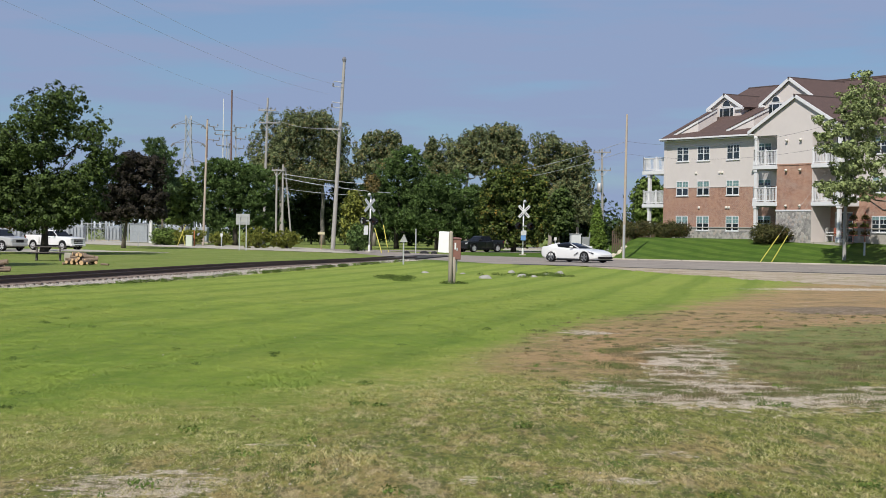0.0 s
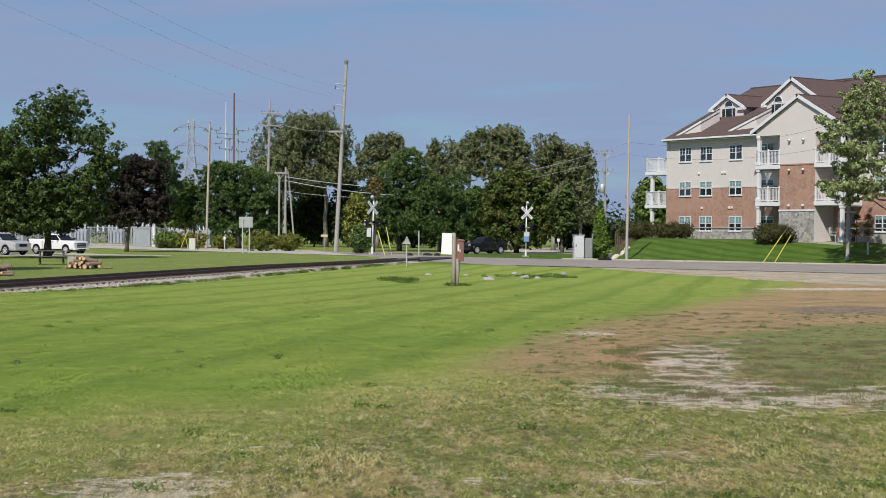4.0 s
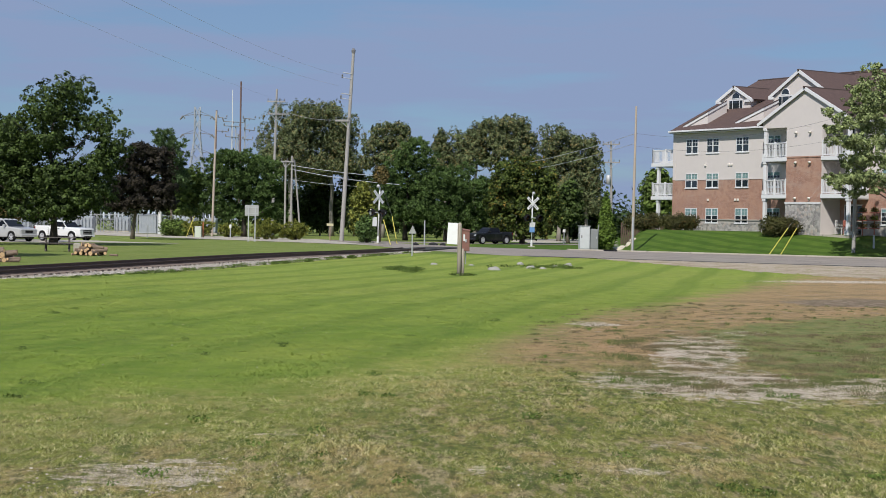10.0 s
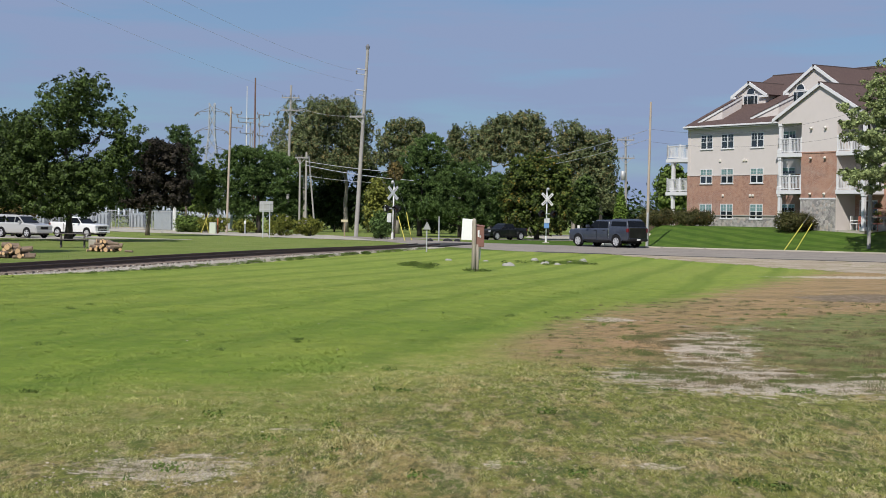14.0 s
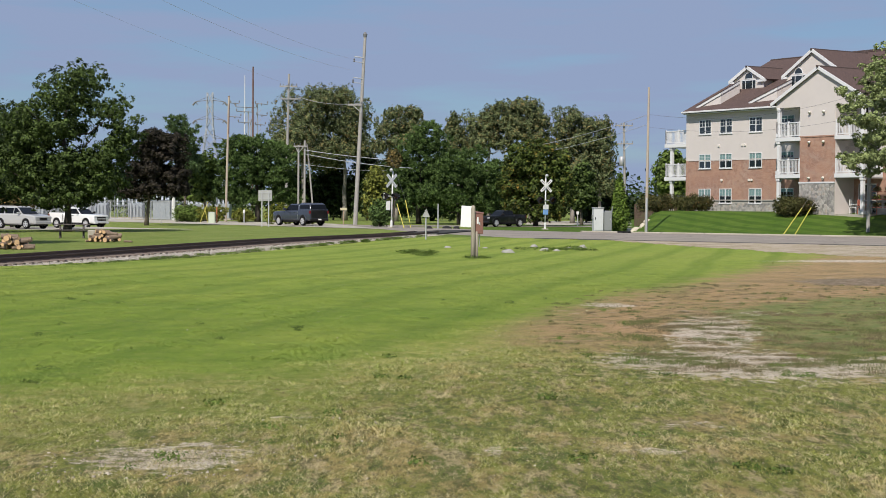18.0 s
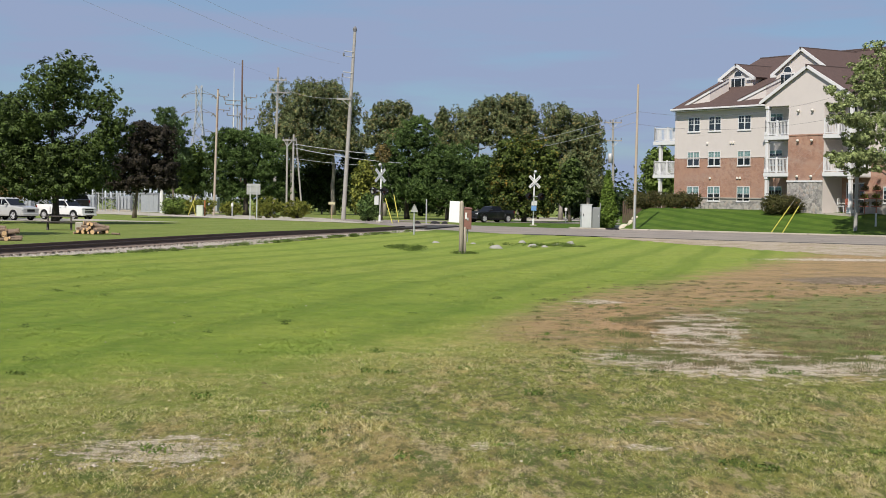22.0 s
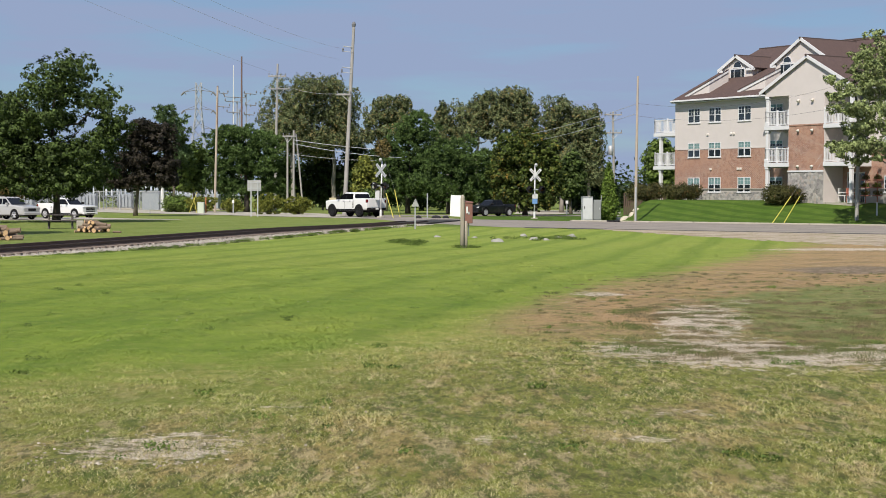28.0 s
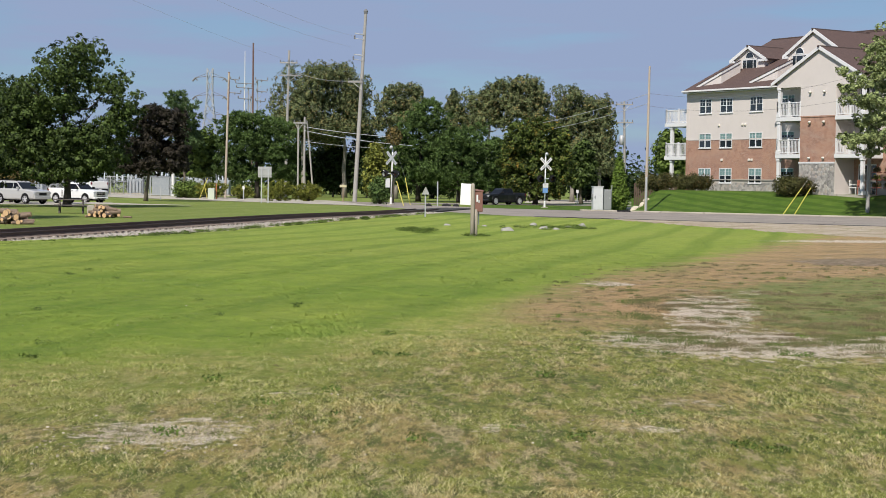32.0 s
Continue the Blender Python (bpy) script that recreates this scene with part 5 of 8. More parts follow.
tree("cottonwood", (-0.8, 192), [(-0.6, 11.9, 0.66, 0.82), (-1.0, 10.8, 0.82, 0.92), (-0.0, 10.3, 0.87, 1.02), (-0.7, 9.0, 1.15, 1.15), (1.0, 8.7, 1.02, 1.02)],
     POPLAR, BARK_PALE, "slender cottonwood with brown-tipped leaves", seed=23, count=11745, size=0.10, grain=0.24, gaps=3.21, tall=1.7, inner=0.1, trunk=0.2)
tree("cottonwood", (2.6, 187), [(-2.4, 11.8, 0.8, 0.9), (-1.3, 10.8, 1.37, 1.29), (0.0, 11.9, 1.12, 1.29), (1.0, 12.7, 1.05, 1.05), (2.0, 13.3, 0.8, 0.8), (0.0, 10.1, 1.49, 1.12), (1.8, 11.1, 1.49, 1.24), (-1.2, 9.1, 1.74, 1.12), (1.3, 9.1, 1.49, 0.75)],
     POPLAR, BARK_PALE, "tall cottonwood with browning top leaves", seed=24, count=26426, size=0.10, grain=0.24, gaps=3.21, tall=1.7, inner=0.1, trunk=0.26, limbs=14)
tree("cottonwood", (7.4, 186), [(-1.2, 13.0, 1.29, 1.04), (0.1, 12.8, 1.14, 1.14), (0.8, 11.5, 1.34, 1.39), (-1.1, 11.1, 1.61, 1.11), (1.7, 10.6, 0.54, 0.99), (-2.3, 12.0, 0.99, 0.99), (0.2, 9.8, 1.49, 0.87), (-1.8, 10.1, 1.24, 0.74), (1.6, 8.9, 0.99, 0.99)],
     POPLAR, BARK_PALE, "tall cottonwood with browning top leaves", seed=25, count=26426, size=0.10, grain=0.24, gaps=3.21, tall=1.7, inner=0.1, trunk=0.26, limbs=14)
tree("pine", (-0.6, 162), [(2.2, 7.1, 1.19, 0.75), (0.3, 6.5, 1.83, 0.97), (-1.4, 5.1, 1.83, 1.19), (1.4, 4.9, 2.37, 1.29), (3.3, 5.5, 1.29, 1.08), (-2.4, 3.1, 1.62, 1.19), (2.9, 3.0, 1.94, 1.29), (-0.3, 2.7, 2.37, 1.4), (-3.7, 2.7, 1.08, 1.08), (1.5, 1.6, 2.59, 0.86)],
     PINE, BARK_DARK, "low dark green pine beside the crossing", seed=26, count=39150, size=0.16, grain=0.46, gaps=2.6, tall=0.75, narrow=0.28, inner=0.3, needles=True, trunk=0.22)
tree("maple_tree", (6.5, 152), [(-1.1, 6.9, 1.42, 1.01), (0.5, 7.1, 1.62, 1.01), (2.1, 6.2, 1.01, 1.01), (-1.9, 5.5, 1.42, 1.21), (0.1, 5.4, 2.02, 1.42), (2.1, 4.6, 1.21, 1.32), (-2.1, 3.7, 1.42, 1.21), (-0.1, 3.3, 2.02, 1.42), (2.2, 2.8, 1.42, 1.32), (-1.7, 1.9, 1.21, 0.91), (0.6, 1.5, 1.82, 0.91), (-2.3, 6.9, 0.61, 0.57)],
     AUTUMN, BARK_DARK, "dense round maple with the first orange leaves", seed=27, count=36540, size=0.115, grain=0.30, gaps=2.21, trunk=0.22)
tree("cottonwood", (11.8, 181), [(-1.5, 11.8, 0.77, 1.01), (-0.1, 11.6, 1.11, 1.11), (-1.1, 10.3, 1.11, 1.16), (0.6, 9.4, 1.45, 1.33), (-0.7, 8.2, 1.33, 1.33), (0.4, 6.3, 1.81, 1.57), (-1.6, 9.2, 0.63, 0.96), (0.2, 4.4, 1.69, 1.69), (1.5, 10.7, 0.96, 0.96)],
     POPLAR, BARK_PALE, "tall grey-green cottonwood in a row", seed=28, count=29362, size=0.10, grain=0.24, gaps=2.96, tall=1.7, inner=0.1, trunk=0.24, limbs=14)
tree("cottonwood", (14.9, 182), [(-1.0, 10.8, 0.97, 0.97), (0.3, 10.7, 0.92, 1.11), (0.5, 9.0, 1.11, 1.55), (-1.1, 8.5, 1.45, 1.45), (-0.6, 6.8, 1.82, 1.57), (0.7, 6.6, 0.97, 1.7), (-0.9, 4.7, 2.18, 1.7), (0.5, 4.4, 1.09, 1.7), (1.3, 9.8, 0.44, 0.97)],
     POPLAR, BARK_PALE, "tall grey-green cottonwood in a row", seed=29, count=29362, size=0.10, grain=0.24, gaps=2.96, tall=1.7, inner=0.1, trunk=0.22, limbs=14)
tree("young_tree", (11.7, 165), crown_lobes(30, 3.0, 1.7, 6.3), OAK, BARK, "green young tree between the larger trees", seed=30, count=5220, size=0.17, grain=0.4)
tree("young_tree", (20.2, 161), crown_lobes(31, 3.8, 1.0, 6.2), LIME, BARK, "small yellow-green tree behind the apartment lawn", seed=31, count=6090, size=0.17, grain=0.4)
tree("young_tree", (22.6, 160), crown_lobes(32, 4.4, 1.0, 5.6), LIME, BARK, "small green tree behind the apartment house", seed=32, count=5220, size=0.17, grain=0.4)
ASH_LEFT = [(-3.1, 12.1, 0.49, 0.61), (-3.6, 11.1, 0.73, 0.49), (-2.8, 10.7, 0.61, 0.73), (-3.9, 10.2, 0.56, 0.47), (-3.1, 9.8, 0.86, 0.61), (-6.1, 9.4, 0.2, 0.17), (-5.6, 9.0, 0.51, 0.32), (-5.4, 8.3, 0.67, 0.32), (-3.9, 9.0, 0.73, 0.56), (-2.9, 8.4, 0.73, 0.73), (-4.7, 7.5, 0.81, 0.32), (-3.8, 7.3, 0.98, 0.51), (-5.7, 7.6, 0.42, 0.2), (-4.1, 6.3, 0.86, 0.49), (-3.0, 6.4, 0.73, 0.73), (-5.9, 5.1, 0.34, 0.22), (-5.1, 5.0, 0.71, 0.34), (-4.1, 5.2, 0.73, 0.44), (-3.1, 5.0, 0.73, 0.61), (-5.3, 4.6, 0.44, 0.2), (-3.6, 4.2, 0.73, 0.34)]
tree("ash_tree", (30.3, 106.5), ASH_LEFT + [(0.3 - x, 0.2 + 0.97 * z, a, b) for x, z, a, b in ASH_LEFT],
     PALE, BARK, "pale green ash tree on the apartment lawn", seed=33, count=45000, size=0.085, grain=0.27, gaps=3.4, inner=0.1, trunk=0.2, limbs=20)
tree("russet_tree", (-6.6, 150), crown_lobes(34, 1.3, 5.3, 7.0), RUSSET, BARK_DARK, "slender tree with a russet top behind the crossing signal", seed=34, count=1100, size=0.13, grain=0.3, trunk=0.08, limbs=3)
tree("young_tree", (-8.2, 151), crown_lobes(35, 2.6, 0.6, 5.6), YELLOW, BARK, "yellow-green young tree beside the crossing signal", seed=35, count=4350, size=0.14, grain=0.32, trunk=0.08, limbs=4)
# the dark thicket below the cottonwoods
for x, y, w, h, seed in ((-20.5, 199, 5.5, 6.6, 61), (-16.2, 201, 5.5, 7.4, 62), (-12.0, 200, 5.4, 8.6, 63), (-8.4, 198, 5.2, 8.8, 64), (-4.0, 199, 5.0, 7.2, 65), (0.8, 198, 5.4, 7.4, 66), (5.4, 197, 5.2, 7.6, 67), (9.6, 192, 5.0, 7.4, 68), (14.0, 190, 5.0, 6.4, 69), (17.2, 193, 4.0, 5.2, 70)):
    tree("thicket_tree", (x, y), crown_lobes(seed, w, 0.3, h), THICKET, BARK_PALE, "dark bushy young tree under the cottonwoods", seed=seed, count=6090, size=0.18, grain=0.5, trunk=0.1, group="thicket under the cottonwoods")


def bush(name, at, wide, deep, high, material, label, seed, count, size, turn=0.0, group="", z=None, spiky=False):
    """A shrub of short stems and single leaves, down to the ground."""
    z0 = float(ground_height(np.array(at[0]), np.array(at[1]))) if z is None else z
    root = thing(name, pose(at[0], at[1], z0, 0, 0, turn), label, "shrub", group)
    rng = random.Random(seed)
    blobs = []
    for i in range(30):
        a, k = i * 2.4, math.sqrt((i + 0.5) / 30) * 0.74
        blobs.append((math.cos(a) * k * wide / 2, math.sin(a) * k * deep / 2, high * rng.uniform(0.30, 0.64) * (1.08 - 0.4 * k), 0.20 * min(wide, deep * 1.6) * rng.uniform(0.6, 1.1), high * rng.uniform(0.22, 0.36)))
    s = Shape()
    for b in blobs[:12]:
        s.rod((b[0] * 0.2, b[1] * 0.2, -0.05), b[:3], 0.03, 0.01, 5)
    part("stems", s, BARK_DARK, root)
    part("foliage", leaf_mesh("foliage", seed, blobs, count, size, material, 0.3 if spiky else 0.62, needles=spiky), material, root)
    return root


bush("yellow_shrub", (-17.2, 152), 3.2, 2.4, 2.3, YELLOW, "yellow-green shrub at the roadside", 41, 6500, 0.10, spiky=True)
bush("yellow_shrub", (-14.6, 152.5), 3.0, 2.4, 2.1, YELLOW, "yellow-green shrub at the roadside", 42, 6500, 0.10, spiky=True)
bush("dark_shrub", (-7.3, 141), 1.9, 1.8, 2.9, PINE, "dark evergreen shrub behind the crossing signal", 43, 6000, 0.09)
bush("yellow_shrub", (-25.6, 166), 3.6, 2.0, 2.2, YELLOW, "yellow-green shrub below the fence", 44, 5000, 0.11, spiky=True)
bush("green_shrub", (-28.4, 168), 3.4, 2.0, 2.3, LIME, "bright green shrub below the fence", 45, 5000, 0.11)
bush("yellow_shrub", (-22.6, 166), 2.6, 1.8, 1.8, YELLOW, "yellow-green shrub below the pine", 46, 4000, 0.11, spiky=True)
bush("barberry_hedge", (15.3, 131.5), 3.6, 2.0, 1.7, HEDGE, "brownish green barberry hedge at the house corner", 47, 10000, 0.062)
bush("barberry_hedge", (18.0, 130.5), 3.4, 2.0, 1.6, HEDGE, "brownish green barberry hedge at the house corner", 48, 10000, 0.062)
bush("round_shrub", (24.05, 120.5), 3.2, 2.4, 1.75, HEDGE, "large round clipped shrub before the porch", 49, 12000, 0.062)


def arborvitae(at, wide, high, seed):
    root = thing("arborvitae", (at[0], at[1], 0.0), "slim pointed green arborvitae beside the grey cabinets", "tree")
    blobs = []
    for i in range(46):
        t = (i + 0.3) / 46
        r = wide / 2 * min(1.0, 0.55 + 3 * t) * (1 - t) ** 0.65
        a = i * 2.4
        blobs.append((math.cos(a) * r * 0.62, math.sin(a) * r * 0.62, 0.15 + t * (high - 0.3), 0.10 + r * 0.42, 0.34))
    part("trunk", Shape().rod((0, 0, -0.1), (0, 0, high * 0.7), 0.09, 0.02), BARK_DARK, root)
    part("crown", leaf_mesh("crown", seed, blobs, 9000, 0.09, CEDAR, 0.5), CEDAR, root)


arborvitae((11.55, 123), 1.6, 4.35, 51)


def far_woods():
    """The wood that closes the view behind the single trees."""
    rng = np.random.default_rng(77)
    blobs = []
    for i in range(420):
        x = rng.uniform(-95, 85)
        y = rng.uniform(225, 262)
        h = rng.uniform(3.5, 9.5) * (1.0 if -60 < x < 22 else 0.62)
        blobs.append((x, y, h * 0.55, rng.uniform(2.0, 3.4), h * 0.5))
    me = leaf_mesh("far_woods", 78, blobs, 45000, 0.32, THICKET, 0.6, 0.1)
    tagged(new("far_woods", me), "dark green mixed wood in the distance", "woods", kind="stuff")


far_woods()
# ---- vehicles ----
def car_paint(name, color, rough=0.28, coat=0.5):
    k = Nodes(name)
    dust = k.noise(2.0, 4, where=k.local())
    col = k.mix(k.math("MULTIPLY", k.ramp(dust, 0.45, 0.75), 0.04), color, (0.35, 0.32, 0.28))
    return k.done(col, rough, 0.0, Coat_Weight=coat, Coat_Roughness=0.08)


WHITE_PAINT = car_paint("white_car_paint", (0.66, 0.66, 0.66))
SILVER_PAINT = car_paint("silver_car_paint", (0.36, 0.36, 0.36))
BLUE_PAINT = car_paint("dark_slate_blue_car_paint", (0.034, 0.040, 0.058), 0.22)
BLACK_PAINT = car_paint("black_car_paint", (0.006, 0.0065, 0.008), 0.3, 0.15)
CAR_GLASS = painted("dark_car_glass", (0.004, 0.0045, 0.005), 0.08, 0, 0.0, 3.0, Specular_IOR_Level=0.3)
RUBBER = painted("tyre_rubber", (0.010, 0.010, 0.011), 0.9, 0, 0.0, 5, Specular_IOR_Level=0.15)
RIM = painted("silver_rim", (0.46, 0.46, 0.48), 0.35, 0.15, 0.1, 6)
RIM_GREY = painted("dark_grey_rim", (0.16, 0.165, 0.175), 0.35, 0.2, 0.1, 6)
RIM_DARK = painted("black_rim", (0.012, 0.012, 0.013), 0.45, 0.0, 0.0, 6, Specular_IOR_Level=0.25)
DISC = painted("brake_steel", (0.17, 0.17, 0.18), 0.5, 0.1)
BLACK_PLASTIC = painted("black_plastic", (0.012, 0.012, 0.013), 0.7, 0, 0.0, Specular_IOR_Level=0.2)
CHROME = painted("chrome", (0.62, 0.62, 0.63), 0.2, 0.9, 0.05)
TAIL_RED = painted("red_tail_lamp", (0.13, 0.008, 0.012), 0.2)
LAMP_CLEAR = painted("clear_headlamp", (0.45, 0.47, 0.5), 0.12)
PLATE = painted("plain_plate", (0.70, 0.70, 0.68), 0.5)


def wheel(parent, x, y, r, width, rim_material, spokes=6, depth=0.68):
    """A wheel with tyre, rim, spokes and hub; its axle lies along y."""
    s = 1 if y > 0 else -1
    hw = width / 2
    tyre = Shape().turned([(-hw, r * depth), (-hw, r * 0.9), (-hw * 0.75, r * 0.985), (-hw * 0.3, r), (hw * 0.3, r), (hw * 0.75, r * 0.985), (hw, r * 0.9), (hw, r * depth)], (0, 0, 0), (0, 1, 0), 28, caps=False)
    w = part("wheel", tyre, RUBBER, parent, smooth=True)
    w.location = (x, y, r)
    rim = Shape().turned([(hw * 0.2 * s, r * depth), (hw * 0.98 * s, r * depth), (hw * 1.02 * s, r * (depth - 0.05)), (hw * 0.7 * s, r * (depth - 0.08)), (hw * 0.1 * s, r * (depth - 0.10))], (0, 0, 0), (0, 1, 0), 24, caps=False)
    part("rim", rim, rim_material, w, smooth=True)
    part("brake_disc", Shape().turned([(hw * (0.80 if rim_material is RIM else 0.70) * s, r * (depth - 0.02)), (hw * (0.84 if rim_material is RIM else 0.74) * s, r * (depth - 0.02))], (0, 0, 0), (0, 1, 0), 16), DISC if rim_material is RIM and spokes > 5 else BLACK_PLASTIC, w)
    for i in range(spokes):
        a = 2 * math.pi * i / spokes
        m = Matrix.Rotation(a, 4, "Y")
        y0, y1 = sorted((hw * 0.70 * s, hw * 0.97 * s))
        part("spoke", Shape().box(-r * 0.115, r * 0.115, y0, y1, r * 0.08, r * (depth - 0.03), m), rim_material, w)
    part("hub", Shape().turned([(hw * 0.6 * s, r * 0.16), (hw * 1.0 * s, r * 0.14), (hw * 1.06 * s, r * 0.07)], (0, 0, 0), (0, 1, 0), 12), rim_material, w)
    return w


def hull(rings_spec, under=0.92):
    """A body lofted along x from (x, half width, floor, waist, top, top half width)."""
    rings = []
    for x, w, zb, zs, zt, wt in rings_spec:
        half = [(w * under, zb), (w * 0.985, zb + 0.10), (w, (zb + zs) / 2), (w * 0.992, zs), (wt + (w - wt) * 0.35, zs + (zt - zs) * 0.8), (wt, zt)]
        ring = [(x, -y, z) for y, z in half] + [(x, y, z) for y, z in reversed(half)]
        rings.append(ring)
    return Shape().loft(rings)


def side_panel(points, y, thick=0.012):
    """A flat pane on the side of a vehicle from (x, z, lean inwards) corners."""
    s = 1 if y > 0 else -1
    p = [(x, y - s * lean, z) for x, z, lean in points] + [(x, y - s * (lean - thick), z) for x, z, lean in points]
    n = len(points)
    f = [tuple(range(n)), tuple(range(2 * n - 1, n - 1, -1))] + [(i, n + i, n + (i + 1) % n, (i + 1) % n) for i in range(n)]
    return Shape().add(p, f)


def arch(parent, x, y, r, material, flare=0.06):
    """The dark wheel opening and its lip."""
    s = 1 if y > 0 else -1
    pts = [(x + math.cos(math.pi * i / 14) * (r + 0.09), 0.06 + r + math.sin(math.pi * i / 14) * (r + 0.07)) for i in range(15)]
    well = [(a, b, 0.0) for a, b in pts] + [(x - r - 0.09, r * 0.62, 0.0), (x + r + 0.09, r * 0.62, 0.0)]
    part("wheel_well", side_panel(well, y - s * 0.006), BLACK_PLASTIC, parent)
    rings = []
    for i, (u, v) in enumerate(pts):
        (u0, v0), (u1, v1) = pts[max(0, i - 1)], pts[min(len(pts) - 1, i + 1)]
        across = Vector((v1 - v0, 0, u0 - u1)).normalized()
        rings.append([Vector((u, y + s * 0.005, v)) + (across * math.cos(c * math.pi / 3) + Vector((0, math.sin(c * math.pi / 3), 0))) * flare for c in range(6)])
    part("arch_lip", Shape().loft(rings), material, parent)


def rounded(ob, width):
    """Softens the edges of a body panel."""
    m = ob.modifiers.new("soft_edges", "BEVEL")
    m.width, m.segments, m.limit_method, m.angle_limit = width, 3, "ANGLE", radians(22)
    ob.data.shade_smooth()
    return ob


def pickup(name, at, paint, label, lift=0.0, cap=False, r=0.41, scale=1.0, rim_material=None, lip=None, spokes=6):
    """A crew-cab pickup: x ahead, y to its left, z up, on the ground."""
    t = thing(name, at, label, "pickup truck")
    rim_material = rim_material or RIM
    k = scale
    L0, L1, W = 2.92 * k, -2.93 * k, 0.99 * k
    up = lift

    def Z(z):
        return z * k + up

    body = hull([(L0, W * 0.90, Z(0.50), Z(1.04), Z(1.14), W * 0.80), (L0 - 0.08 * k, W * 0.97, Z(0.46), Z(1.12), Z(1.21), W * 0.86), (2.2 * k, W, Z(0.44), Z(1.17), Z(1.27), W * 0.88),
                 (1.25 * k, W, Z(0.42), Z(1.20), Z(1.30), W * 0.90), (1.1 * k, W, Z(0.40), Z(1.21), Z(1.31), W * 0.91), (-1.05 * k, W, Z(0.40), Z(1.22), Z(1.33), W * 0.91), (-1.12 * k, W, Z(0.42), Z(1.30), Z(1.41), W * 0.95),
                 (L1 + 0.06 * k, W, Z(0.46), Z(1.31), Z(1.42), W * 0.95), (L1, W * 0.97, Z(0.50), Z(1.29), Z(1.40), W * 0.93)])
    b = rounded(part("body", body, paint, t), 0.035)
    # cab
    cab = Shape().loft([[(1.22 * k, -W * 0.90, Z(1.22)), (1.22 * k, W * 0.90, Z(1.22)), (-1.06 * k, W * 0.90, Z(1.24)), (-1.06 * k, -W * 0.90, Z(1.24))],
                        [(0.50 * k, -W * 0.76, Z(1.80)), (0.50 * k, W * 0.76, Z(1.80)), (-0.92 * k, W * 0.76, Z(1.82)), (-0.92 * k, -W * 0.76, Z(1.82))],
                        [(0.36 * k, -W * 0.66, Z(1.90)), (0.36 * k, W * 0.66, Z(1.90)), (-0.84 * k, W * 0.66, Z(1.91)), (-0.84 * k, -W * 0.66, Z(1.91))]])
    c = rounded(part("cab", cab, paint, t), 0.05)

    def lean(z):
        return W * (0.90 - 0.14 * (z - 1.22) / 0.58)

    for s in (1, -1):
        def pane(points):
            return Shape().add([(x * k, s * (lean(z) + d), Z(z)) for d in (0.004, 0.016) for x, z in points],
                               [tuple(range(len(points))), tuple(range(2 * len(points) - 1, len(points) - 1, -1))] + [(i, len(points) + i, len(points) + (i + 1) % len(points), (i + 1) % len(points)) for i in range(len(points))])
        part("side_window", pane([(1.02, 1.30), (0.066, 1.30), (0.066, 1.80), (0.50, 1.80)]), CAR_GLASS, c)
        part("window_pillar", pane([(0.064, 1.30), (0.026, 1.30), (0.026, 1.80), (0.064, 1.80)]), BLACK_PLASTIC, c)
        part("side_window", pane([(0.024, 1.30), (-0.90, 1.34), (-0.80, 1.79), (0.024, 1.80)]), CAR_GLASS, c)
        part("door_seam", side_panel([(0.10 * k, Z(0.55), 0), (0.085 * k, Z(0.55), 0), (0.085 * k, Z(1.20), 0), (0.10 * k, Z(1.20), 0)], s * (W + 0.004)), BLACK_PLASTIC, b)
        part("door_seam", side_panel([(-0.98 * k, Z(0.60), 0), (-0.995 * k, Z(0.60), 0), (-0.995 * k, Z(1.20), 0), (-0.98 * k, Z(1.20), 0)], s * (W + 0.004)), BLACK_PLASTIC, b)
        for x in (0.25, -0.62):
            part("door_handle", Shape().box((x - 0.1) * k, (x + 0.1) * k, *sorted((s * W, s * (W + 0.035))), Z(1.16), Z(1.20), bevel=0.008), BLACK_PLASTIC, b)
        part("mirror", Shape().box(0.82 * k, 0.98 * k, *sorted((s * W * 0.93, s * (W + 0.22) )), Z(1.34), Z(1.54), bevel=0.03), paint if cap else BLACK_PLASTIC, c)
        part("rocker_panel", Shape().box(-1.3 * k, 1.35 * k, *sorted((s * W * 0.97, s * (W + 0.006))), Z(0.41), Z(0.52), bevel=0.01), BLACK_PLASTIC, b)
        # dark gap; on the capped truck a chrome strip stands for its highlight
        part("cab_gap_strip", side_panel([(-1.07 * k, Z(0.62), 0), (-1.10 * k, Z(0.62), 0), (-1.10 * k, Z(1.30), 0), (-1.07 * k, Z(1.30), 0)], s * (W + 0.004)), CHROME if cap else BLACK_PLASTIC, b)
        part("running_board", Shape().box(-1.0 * k, 1.1 * k, *sorted((s * W * 0.80, s * W * 0.99)), Z(0.32), Z(0.40), bevel=0.02), BLACK_PLASTIC, t)
        part("headlight", Shape().box(L0 - 0.22 * k, L0 + 0.004, *sorted((s * W * 0.58, s * W * 0.93)), Z(0.94), Z(1.10), bevel=0.02), LAMP_CLEAR, b)
        part("tail_light", Shape().box(L1 - 0.012, L1 + 0.16 * k, *sorted((s * W * 0.86, s * (W + 0.008))), Z(1.06), Z(1.32), bevel=0.015), TAIL_RED, b)
        for x in (1.9 * k, -1.85 * k):
            arch(b, x, s * W, r, lip or paint, 0.035)
